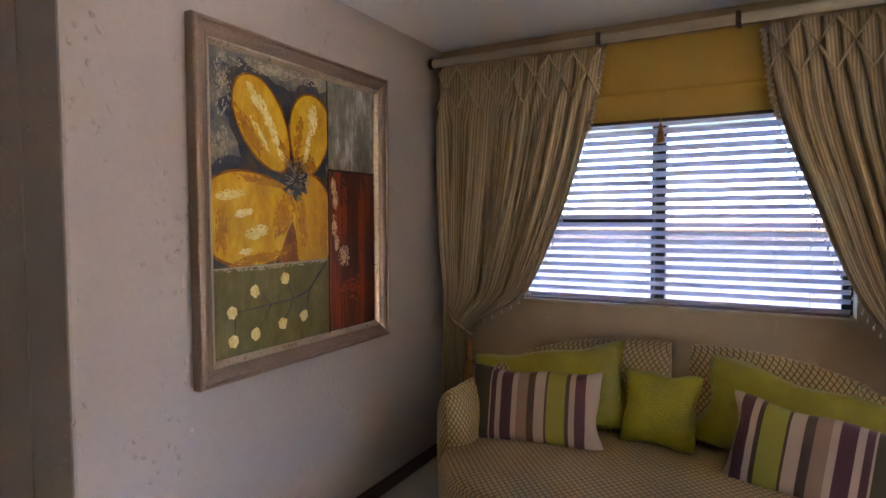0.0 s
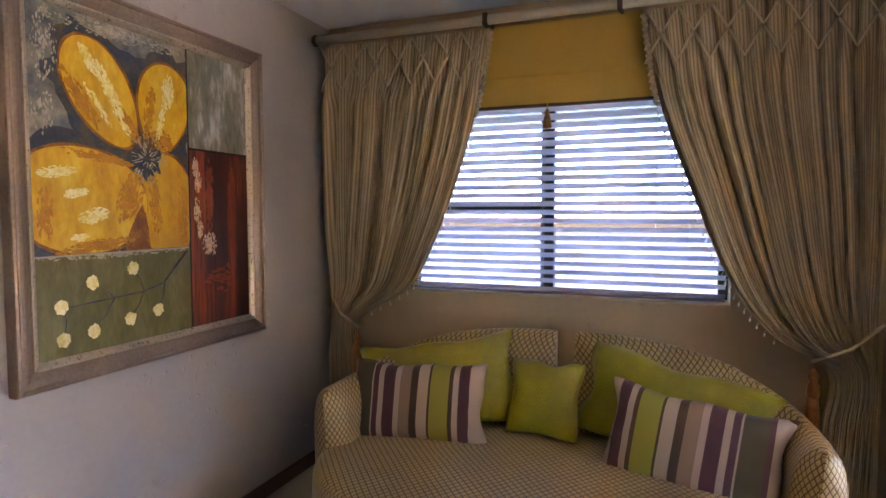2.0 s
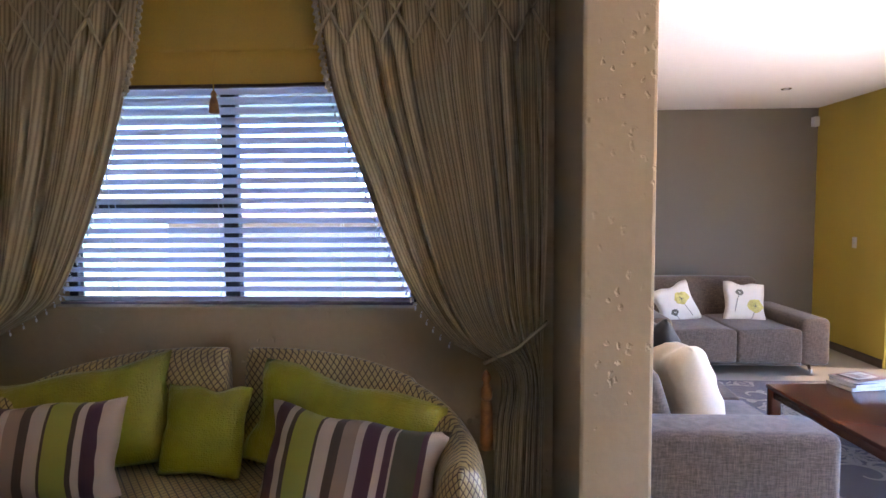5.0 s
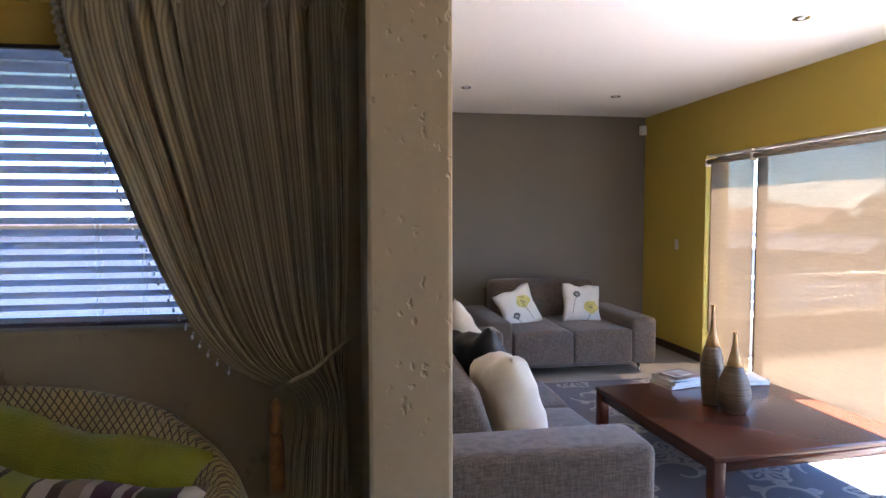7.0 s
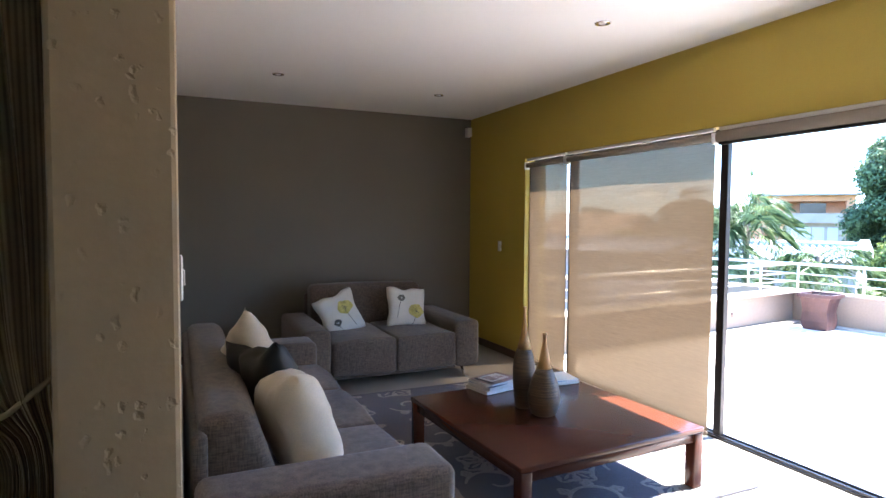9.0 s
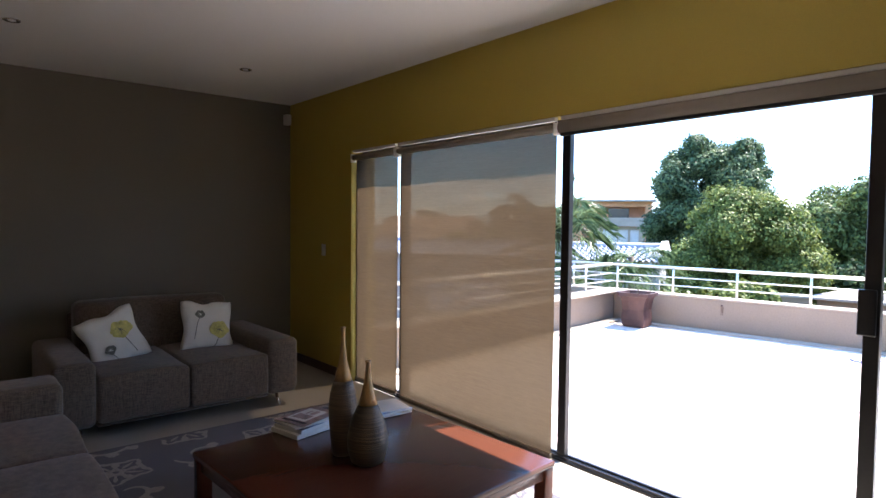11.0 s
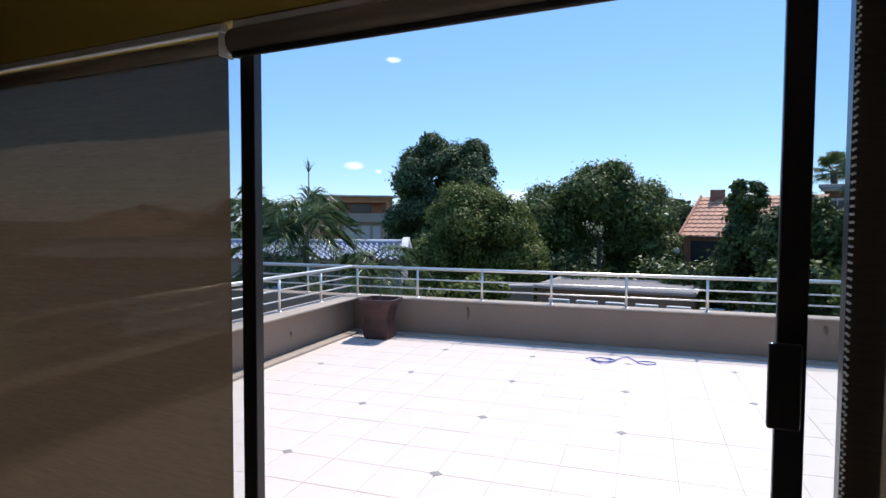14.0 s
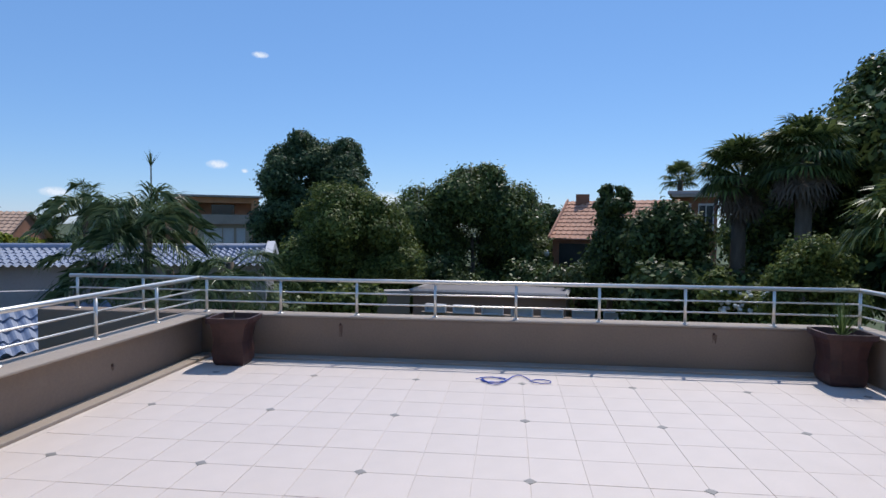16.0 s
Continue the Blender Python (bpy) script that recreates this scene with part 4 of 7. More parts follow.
    lim = (L0, SY - 0.006, 0.474, T1)
    lobes = ((0.385, 1.085, 0.130, 0.222, 33, 0.12, yellow), (0.682, 1.075, 0.135, 0.190, -12, 0.18, yellow), (0.690, 0.655, 0.160, 0.225, 6, -0.05, orange), (0.290, 0.672, 0.290, 0.200, -5, 0.0, yellow))
    for k, (cy, cz, ry, rz, tn, pt, mat) in enumerate(lobes):
        petal("petal_shadow", 0.0128 + 0.00005 * k, cy, cz, ry + 0.055, rz + 0.055, tn, dark, pt, lim, 0.35)
        petal("petal_edge", 0.0138 + 0.0006 * k, cy, cz, ry + 0.010, rz + 0.010, tn, rusty, pt, lim, 0.05)
        petal("petal", 0.0141 + 0.0006 * k, cy, cz, ry, rz, tn, mat, pt, lim)
    petal("petal_wedge", 0.0167, 0.535, 0.535, 0.05, 0.13, -8, rusty, -0.7, lim, 0.1)
    ochre = paint("paint_ochre", (0.30, 0.11, 0.004), (0.42, 0.18, 0.006), (0.5, 0.24, 0.01), 18)
    k = 0
    for cy, cz, ry, rz, tn, n in ((0.33, 1.20, 0.022, 0.07, 34, 110), (0.41, 1.11, 0.026, 0.12, 30, 200), (0.46, 1.00, 0.016, 0.08, 34, 50), (0.36, 1.04, 0.014, 0.10, 36, 60), (0.70, 1.15, 0.034, 0.075, -8, 170), (0.66, 1.02, 0.016, 0.09, -14, 70), (0.19, 0.775, 0.075, 0.020, 8, 130), (0.26, 0.70, 0.05, 0.016, 10, 80), (0.33, 0.615, 0.065, 0.03, 12, 150), (0.27, 0.535, 0.035, 0.014, 4, 60)):
        k += 1
        strokes("highlight", 0.0180, cy, cz, ry, rz, tn, n, pale, k)
    for cy, cz, ry, rz, tn, n in ((0.29, 1.05, 0.03, 0.13, 36, 120), (0.50, 0.97, 0.03, 0.10, 36, 110), (0.60, 1.05, 0.025, 0.11, -10, 90), (0.66, 0.93, 0.06, 0.05, -10, 110), (0.50, 0.70, 0.06, 0.12, -24, 170), (0.34, 0.50, 0.17, 0.022, 6, 150), (0.14, 0.62, 0.03, 0.10, 0, 80), (0.77, 0.62, 0.03, 0.14, 0, 110), (0.62, 0.66, 0.03, 0.13, 4, 120), (0.36, 0.84, 0.16, 0.018, -6, 90)):
        k += 1
        strokes("shading", 0.0174, cy, cz, ry, rz, tn, n, ochre, k, 0.02)
    for cy, cz, ry, rz, n in ((0.85, 0.84, 0.020, 0.04, 60), (0.868, 0.77, 0.020, 0.05, 70), (0.86, 0.64, 0.020, 0.06, 70), (0.875, 0.55, 0.018, 0.04, 50), (0.935, 0.475, 0.045, 0.06, 110)):
        k += 1
        strokes("fleck", 0.0146, cy, cz, ry, rz, 0, n, fleck, k, 0.014)
    for cy, cz, ry, rz, n in ((0.94, 0.70, 0.022, 0.18, 90), (1.09, 0.66, 0.025, 0.20, 120), (1.02, 0.30, 0.12, 0.08, 30)):
        k += 1
        strokes("streak", 0.0141, cy, cz, ry, rz, 0, n, flame, k, 0.032)
    for cy, cz, ry, rz, n in ((0.45, 1.33, 0.32, 0.03, 260), (0.16, 1.22, 0.05, 0.14, 120), (0.15, 0.98, 0.05, 0.08, 60), (0.45, 0.462, 0.34, 0.012, 160)):
        k += 1
        strokes("scuff", 0.0132, cy, cz, ry, rz, 0, n, chalk, k, 0.012)
    # flower's eye: a dark disc with short raised strokes
    petal("flower_eye", 0.0186, 0.588, 0.852, 0.062, 0.078, 0, dark, 0.0, lim, 0.6)
    bm = bmesh.new()
    rnd = random.Random(5)
    for i in range(90):
        a, r = rnd.uniform(0, 6.28), rnd.uniform(0.01, 0.08)
        y, z = 0.588 + r * math.cos(a), 0.852 + r * 1.1 * math.sin(a)
        tube(bm, [(0.0195, y, z), (0.022, y + 0.022 * math.cos(a), z + 0.022 * math.sin(a))], 0.0022, 4, 0.001)
    part("stamens", bm, chalk, root)
    strokes("pollen", 0.0200, 0.585, 0.93, 0.09, 0.045, 0, 160, rusty, 91, 0.008)
    # twig with pale buds
    bm = bmesh.new()
    twig = [(0.79, 0.450), (0.72, 0.385), (0.66, 0.325), (0.55, 0.298), (0.41, 0.290), (0.30, 0.284), (0.20, 0.278)]
    tube(bm, [(0.0145, y, z) for y, z in twig], 0.006, 6, 0.002)
    buds = [(0.498, 0.399), (0.315, 0.359), (0.188, 0.282), (0.479, 0.194), (0.621, 0.209), (0.315, 0.172), (0.192, 0.161)]
    for y, z in buds[:2] + buds[3:]:
        ny, nz = min(twig, key=lambda q: abs(q[0] - y - 0.06) + abs(q[1] - z))
        tube(bm, [(0.0145, ny, nz), (0.0145, (y + ny) / 2 + 0.01, (z + nz) / 2), (0.0145, y, z)], 0.003, 5, 0.002)
    part("twig", bm, dark, root)
    for y, z in buds:
        petal("bud", 0.017, y, z, 0.026, 0.027, 20, pale, 0.1, None, 0.3)


picture()


# ---------------------------------------------------------------- lounge
def rounded(name, dims, mat, parent, r=0.04, seg=4, label=""):
    bm = bmesh.new()
    box(bm, *dims, r=r, seg=seg)
    return part(name, bm, mat, parent, label, smooth=True)


def lounge_sofa(m, length, depth, seats, label, arms=(True, True), back=0.30, arm_z=0.60, aw=0.30, back_z=0.84, rake=0.10):
    """Block sofa: broad arms, raked back cushions, chrome blade feet; it faces +y, its length runs along x."""
    root = thing("sofa", m, label, "sofa", "grey lounge sofas")
    mat = M["sofa_weave"]
    L = length / 2
    ZB = 0.10
    x0, x1 = -L + (aw if arms[0] else 0.02), L - (aw if arms[1] else 0.02)
    rounded("base", (x0 + 0.002, x1 - 0.002, -depth + back * 0.5, -0.012, ZB, 0.118), mat, root, 0.006, 1)
    w = (x1 - x0) / seats
    for i in range(seats):
        bm = bmesh.new()
        box(bm, x0 + i * w + 0.0015, x0 + (i + 1) * w - 0.0015, -depth + back * 0.7, 0.0, 0.12, 0.435, r=0.03, seg=4)
        bmesh.ops.subdivide_edges(bm, edges=[e for e in bm.edges if e.calc_length() > 0.2], cuts=7, use_grid_fill=True)
        for v in bm.verts:
            k = (v.co.x - x0 - i * w) / w
            if v.co.z > 0.42:
                v.co.z += 0.016 * math.sin(math.pi * min(1, max(0, k))) + 0.004 * math.sin(9 * v.co.x + 7 * v.co.y)
            if v.co.y > -0.03:
                v.co.y += 0.010 * math.sin(math.pi * min(1, max(0, k))) + 0.003 * math.sin(11 * v.co.x + 9 * v.co.z)
        part("seat_cushion", bm, mat, root, smooth=True)
    # one long raked back roll, a little wavy along its top
    bm = bmesh.new()
    box(bm, x0 + 0.004, x1 - 0.004, -depth + 0.04, -depth + back, 0.40, back_z, r=0.06, seg=5)
    bmesh.ops.subdivide_edges(bm, edges=[e for e in bm.edges if e.calc_length() > 0.5], cuts=14, use_grid_fill=True)
    for v in bm.verts:
        front = v.co.y > -depth + back * 0.5
        v.co.y -= rake * (v.co.z - 0.40) / 0.4 * (1 if front else 0.12) - (0.006 * math.sin(5 * v.co.x) if front else 0)
        if v.co.z > back_z - 0.03:
            v.co.z += 0.006 * math.sin(4.3 * v.co.x + 1)
    part("back_cushion", bm, mat, root, smooth=True)
    rounded("back_frame", (x0 - 0.02, x1 + 0.02, -depth, -depth + 0.06, 0.14, 0.74), mat, root, 0.025, 3)
    for on, a, b in ((arms[0], -L, x0), (arms[1], x1, L)):
        if on:
            rounded("arm", (a, b, -depth + 0.01, -0.005, ZB, arm_z), mat, root, 0.05, 5)
    for x in (-L + 0.16, L - 0.16):
        for y in (-0.10, -depth + 0.12):
            bm = bmesh.new()
            tube(bm, [(x, y, 0.102), (x, y + 0.045, 0.05), (x, y + 0.07, 0.006)], 0.016, 10, 0.011)
            part("leg", bm, M["chrome"], root, "bent chrome leg", smooth=True)
    return root


lounge_sofa(pose(5.108, 6.40, 0, 0, 0, 180), 1.71, 1.16, 2, "grey woven two-seat sofa with chrome legs, against the dark wall", arm_z=0.545, aw=0.256, rake=0.05)
lounge_sofa(pose(4.24, 4.68, 0, 0, 0, -90), 2.70, 0.93, 3, "long grey woven sofa with broad arms, backing on the side wall", arm_z=0.595, back=0.36, back_z=0.80, rake=0.13)


def flower_cushion(m, label, flip):
    root = thing("cushion", m, label, "cushion", "printed cushions on the small sofa")
    part("cover", pillow(0.42, 0.42, 0.14, 0.05, 18, 6 + flip), M["white_cloth"], root, smooth=True)
    s = -1 if flip else 1

    def bulge(x, z):
        a, b = x / 0.21, z / 0.21
        return 0.07 * (max(0, 1 - a ** 4) * max(0, 1 - b ** 4)) ** 0.55 * 1.06 + 0.004
    rnd = random.Random(3 + flip)
    big, small = ((0.05, 0.045), (-0.075, -0.07)) if not flip else ((0.075, -0.045), (-0.075, 0.085))
    for (cx, cz), r, mat in ((big, 0.082, M["petal_print"]), (small, 0.040, M["grey_print"])):
        bm = bmesh.new()
        for k in range(11):
            a = k * 0.72 + rnd.random() * 0.35
            px, pz = cx + 0.5 * r * math.cos(a), cz + 0.42 * r * math.sin(a)
            lob = r * rnd.uniform(0.38, 0.56)
            ring = []
            for j in range(14):
                t = 2 * math.pi * j / 14
                q = lob * (1 + 0.16 * math.sin(3 * t + k))
                x, z = px + q * math.cos(t), pz + 0.85 * q * math.sin(t)
                ring.append(bm.verts.new((x, -bulge(x, z) - 0.003 - 0.0005 * k, z)))
            bm.faces.new(ring)
        part("printed_flower", bm, mat, root)
        bm = bmesh.new()
        for _ in range(16):
            a, q = rnd.uniform(0, 6.28), rnd.uniform(0.15, 0.5) * r
            x, z = cx + q * math.cos(a), cz + q * math.sin(a)
            tube(bm, [(cx, -bulge(cx, cz) - 0.0095, cz), (x, -bulge(x, z) - 0.0095, z)], 0.0012, 4)
        part("printed_veins", bm, M["grey_print"] if mat is M["petal_print"] else M["white_cloth"], root)
        bm = bmesh.new()
        pts = [(cx, cz - r * 0.6), (cx + 0.02 * s, cz - r - 0.03), (cx + 0.045 * s, max(-0.19, cz - 0.20))]
        tube(bm, [(x, -bulge(x, z) - 0.001, z) for x, z in pts], 0.0028, 5)
        part("printed_stem", bm, M["grey_print"], root)
    return root


M["petal_print"] = surface("petal_print", (0.58, 0.52, 0.16), 0.8, 0.25, 18, 90, 0.1, 0.001)
M["grey_print"] = surface("grey_print", (0.13, 0.13, 0.11), 0.8, 0.25, 18, 90, 0.1, 0.001)
flower_cushion(pose(4.72, 6.98, 0.585, -18, -18, 10), "white cushion printed with a yellow poppy, leaning askew", 0)
flower_cushion(pose(5.42, 7.00, 0.61, -18, 4, -2), "white cushion printed with a yellow poppy, upright", 1)
G2 = "cushions on the long sofa"
cushion("plump cream satin cushion leaning on the sofa back", M["cream_cloth"], 0.43, 0.47, 0.25, pose(3.74, 3.88, 0.645, -16, 6, 98), G2, 7)
cushion("black cushion lying between the cream ones", M["black_cloth"], 0.56, 0.48, 0.18, pose(3.67, 4.20, 0.715, -20, 8, 108), G2, 8, 0.35, 0.12)
cushion("cream satin cushion behind the black one", M["cream_cloth"], 0.46, 0.46, 0.18, pose(3.64, 4.56, 0.745, -16, 38, 104), G2, 9)


def coffee_table():
    root = thing("coffee_table", pose(5.305, 4.315, 0, 0, 0, 3), "low square polished mahogany coffee table", "coffee table")
    S = 0.622
    rounded("tabletop", (-S, S, -S, S, 0.335, 0.365), M["mahogany"], root, 0.006, 2)
    a = 0.066
    for x in (-S + 0.005, S - a - 0.005):
        for y in (-S + 0.005, S - a - 0.005):
            rounded("leg", (x, x + a, y, y + a, 0.022, 0.334), M["mahogany"], root, 0.006, 2)
    for y in (-S + 0.012, S - 0.042):
        rounded("apron", (-S + a + 0.006, S - a - 0.006, y, y + 0.03, 0.282, 0.334), M["mahogany"], root, 0.004, 1)
    for x in (-S + 0.012, S - 0.042):
        rounded("apron", (x, x + 0.03, -S + a + 0.006, S - a - 0.006, 0.282, 0.334), M["mahogany"], root, 0.004, 1)


coffee_table()


def vase(x, y, prof, neck, label):
    root = thing("vase", pose(x, y, 0.366), label, "vase", "pair of bottle vases")
    bm = bmesh.new()
    lathe(bm, prof, 32)
    part("body", bm, M["banded_vase"], root, smooth=True)
    bm = bmesh.new()
    lathe(bm, neck, 24)
    part("neck", bm, M["honey_wood"], root, "smooth honey coloured neck", smooth=True)


vase(5.212, 4.43, [(0.045, 0.0), (0.052, 0.01), (0.060, 0.08), (0.068, 0.18), (0.069, 0.24), (0.062, 0.30), (0.050, 0.345), (0.043, 0.362)],
     [(0.043, 0.360), (0.034, 0.40), (0.019, 0.46), (0.011, 0.54), (0.010, 0.605), (0.013, 0.62), (0.008, 0.62)], "tall slim bottle vase, dark banded body and honey neck")
vase(5.246, 4.262, [(0.055, 0.0), (0.075, 0.012), (0.094, 0.07), (0.096, 0.12), (0.082, 0.19), (0.058, 0.25), (0.045, 0.278)],
     [(0.045, 0.276), (0.034, 0.32), (0.020, 0.38), (0.012, 0.44), (0.011, 0.47), (0.014, 0.482), (0.008, 0.482)], "squat bottle vase, dark banded body and honey neck")


def paper_stack(x, y, rz, rows, label):
    z = 0.367
    for w, d, h, mat, dx, turn in rows:
        root = thing("magazine", pose(x + dx, y, z, 0, 0, rz + turn), label, "magazine", "magazines on the coffee table")
        part("page_block", boxes((-w / 2, w / 2 - 0.003, -d / 2, d / 2, 0, h - 0.0012), r=0.001, seg=1), M["paper_white"], root)
        cover = part("cover", boxes((-w / 2, w / 2, -d / 2 - 0.001, d / 2 + 0.001, h - 0.001, h), r=0.0), M[mat], root)
        if mat != "paper_white":
            part("cover_picture", boxes((-w * 0.3, w * 0.35, -d * 0.25, d * 0.38, h + 0.0002, h + 0.0008)), M["paper_white"], cover)
            part("cover_print", boxes((-w * 0.22, w * 0.02, -d * 0.18, d * 0.30, h + 0.001, h + 0.0014), (w * 0.06, w * 0.28, -d * 0.10, d * 0.05, h + 0.001, h + 0.0014), (w * 0.06, w * 0.24, d * 0.12, d * 0.18, h + 0.001, h + 0.0014)), M["paper_red"], cover)
            part("cover_title", boxes((-w * 0.42, -w * 0.34, -d * 0.40, d * 0.40, h + 0.001, h + 0.0014)), M["black_cloth"], cover)
        z += h + 0.0012


paper_stack(5.24, 4.86, 12, [(0.30, 0.22, 0.024, "paper_white", 0, 0), (0.29, 0.21, 0.022, "paper_blue", 0.01, 4), (0.28, 0.21, 0.010, "paper_white", 0.0, -5), (0.28, 0.21, 0.008, "paper_red", 0.01, 7)], "glossy magazine in an untidy stack on the table")
paper_stack(5.72, 4.84, -4, [(0.29, 0.22, 0.014, "paper_white", 0, 0), (0.28, 0.21, 0.010, "paper_blue", 0.01, 5), (0.28, 0.21, 0.008, "paper_white", 0, -6)], "white magazine on a short stack on the table")


def rug():
    bm = bmesh.new()
    box(bm, 3.95, 6.28, 3.62, 6.20, 0.001, 0.018, r=0.006, seg=2)
    root = tagged(part("rug", bm, M["rug_pile"]), "blue grey carpet with pale flowers and scrolling leaves", "rug")
    X0, X1, Y0, Y1 = 3.99, 6.24, 3.66, 6.16
    rnd = random.Random(12)
    vs, fs = [], []

    def ribbon(pts, w0, w1):
        """A tufted line, swelling from w0 to w1 and back, left out where it runs off the carpet."""
        n = len(pts)
        prev = None
        for i, (x, y) in enumerate(pts):
            ax, ay = pts[max(0, i - 1)]
            bx, by = pts[min(n - 1, i + 1)]
            L = math.hypot(bx - ax, by - ay) or 1
            k = i / (n - 1)
            w = lerp(w0, w1, math.sin(math.pi * k)) / 2 * (1 + 0.18 * math.sin(9 * k + x * 30))
            nx, ny = -(by - ay) / L * w, (bx - ax) / L * w
            if not (X0 < x < X1 and Y0 < y < Y1):
                prev = None
                continue
            i0 = len(vs)
            vs.extend([(x - nx, y - ny, 0.0185), (x, y, 0.0215), (x + nx, y + ny, 0.0185)])
            if prev is not None:
                fs.extend([(prev, i0, i0 + 1, prev + 1), (prev + 1, i0 + 1, i0 + 2, prev + 2)])
            prev = i0

    def lobe(x, y, a, L, w, line):
        """A leaf drawn by its outline and its vein."""
        c, s = math.cos(a), math.sin(a)
        for sg in (-1, 1):
            ribbon([(x + c * L * k - s * sg * w * math.sin(math.pi * k ** 0.8) * (1 + 0.22 * math.sin(k * 16)), y + s * L * k + c * sg * w * math.sin(math.pi * k ** 0.8) * (1 + 0.22 * math.sin(k * 16))) for k in [i / 14 for i in range(15)]], line * 0.7, line * 1.15)
        ribbon([(x + c * L * k, y + s * L * k) for k in (0.1, 0.3, 0.5, 0.7)], line * 0.4, line * 0.9)

    def flower(x, y, r, a0):
        n = rnd.choice((5, 6))
        for i in range(n):
            lobe(x + 0.2 * r * math.cos(a0 + i * 6.283 / n), y + 0.2 * r * math.sin(a0 + i * 6.283 / n), a0 + i * 6.283 / n, r * 0.85, r * 0.36, 0.026)
        ribbon([(x + 0.16 * r * math.cos(t / 3), y + 0.16 * r * math.sin(t / 3)) for t in range(20)], 0.024, 0.03)

    def scroll(x, y, a, r, turns, sg):
        pts = []
        for i in range(36):
            k = i / 35
            q = a + sg * turns * 6.283 * k
            rr = r * (1 - 0.78 * k)
            pts.append((x + rr * math.cos(q), y + rr * math.sin(q)))
        ribbon(pts, 0.018, 0.034)
        for i in (4, 9, 14, 19):
            px, py = pts[i]
            lobe(px, py, math.atan2(py - y, px - x) + sg * 0.6, r * 0.46, r * 0.14, 0.022)
    for i in range(6):
        for j in range(7):
            x, y = 4.12 + i * 0.42 + rnd.uniform(-0.06, 0.06), 3.80 + j * 0.40 + rnd.uniform(-0.06, 0.06)
            if (i + j) % 2 == 0:
                flower(x, y, rnd.uniform(0.16, 0.21), rnd.uniform(0, 6))
            else:
                scroll(x, y, rnd.uniform(0, 6.28), rnd.uniform(0.15, 0.20), rnd.uniform(0.8, 1.2), rnd.choice((-1, 1)))
    tagged(quick("tufted_scroll", vs, fs, M["rug_scroll"], root, "pale tufted flowers and scrolling leaves", smooth=True), kind="stuff")


rug()


def wall_box(name, m, dims, mat, label, category, keys=()):
    root = thing(name, m, label, category)
    rounded("case", dims, mat, root, 0.006, 2)
    for k in keys:
        rounded("rocker", k, mat, root, 0.002, 1)


wall_box("light_switch", pose(6.64, 7.22, 1.215), (-0.009, 0.001, -0.036, 0.036, -0.058, 0.058), M["white_plastic"], "white double light switch on the yellow wall", "light switch", [(-0.014, -0.008, -0.02, 0.02, 0.005, 0.035), (-0.014, -0.008, -0.02, 0.02, -0.035, -0.005)])
wall_box("light_switch", pose(3.28, 3.05, 1.36), (-0.001, 0.009, -0.036, 0.036, -0.058, 0.058), M["white_plastic"], "white light switch on the side of the wall end", "light switch", [(0.008, 0.014, -0.02, 0.02, -0.02, 0.02)])
wall_box("alarm_sensor", pose(6.585, 7.928, 2.58), (-0.03, 0.03, -0.04, 0.04, -0.055, 0.055), M["white_plastic"], "small white alarm sensor high in the corner", "alarm sensor")

# ---------------------------------------------------------------- terrace
TA = radians(6.9)
TM = Matrix.Translation((13.11, 8.14, 0)) @ Matrix.Rotation(TA, 4, "Z")
FL = -0.107
GROUND = -3.15


def terrace_pt(x, y, z=0.0):
    return TM @ Vector((x, y, z))


def turned(ob):
    ob.matrix_basis = TM
    return ob


def terrace():
    # slab under the tiles, cut along the house wall
    bm = bmesh.new()
    a, b = terrace_pt(-0.55, -0.2), terrace_pt(-0.55, -8.0)
    plan = [(6.86, 9.0), (a.x, a.y), (b.x, b.y), (6.86, -1.6)]
    top = [bm.verts.new((x, y, FL - 0.004)) for x, y in plan]
    low = [bm.verts.new((x, y, FL - 0.30)) for x, y in plan]
    bm.faces.new(top[::-1])
    bm.faces.new(low)
    for i in range(4):
        bm.faces.new((top[i], top[(i + 1) % 4], low[(i + 1) % 4], low[i]))
    bmesh.ops.recalc_face_normals(bm, faces=bm.faces)
    slab = tagged(part("pavement", bm, M["grout"]), "pale square-tiled terrace floor with small dark insets", "terrace floor", kind="structure")
    # parapets with a low kerb strip and slightly proud coping
    turned(structure("wall_parapet_far", boxes((-0.67, -0.42, -8.07, -0.06, FL - 0.3, 0.375), r=0.01), M["sunlit_plaster"], "low tan plastered terrace parapet", "parapet"))
    turned(structure("wall_parapet_side", boxes((-6.0, -0.68, -0.30, -0.06, FL - 0.3, 0.375), r=0.01), M["sunlit_plaster"], "low tan plastered terrace side parapet", "parapet"))
    turned(structure("wall_parapet_end", boxes((-6.4, -0.68, -8.07, -7.81, FL - 0.3, 0.375), r=0.01), M["sunlit_plaster"], "low tan plastered terrace end parapet", "parapet"))
    turned(structure("trim_coping", boxes((-0.685, -0.40, -8.08, -0.05, 0.376, 0.40), (-6.0, -0.687, -0.44, -0.05, 0.376, 0.40), (-6.4, -0.687, -8.08, -7.79, 0.376, 0.40), r=0.006, seg=1), M["coping"], "pale rendered coping on the parapets", "coping"))
    turned(structure("trim_kerb", boxes((-6.0, -0.85, -0.48, -0.305, FL - 0.05, FL + 0.028), (-0.845, -0.675, -7.80, -0.305, FL - 0.05, FL + 0.022), r=0.008), M["coping"], "low rendered kerb along the parapet foot", "kerb"))
    return slab


terrace_slab = terrace()


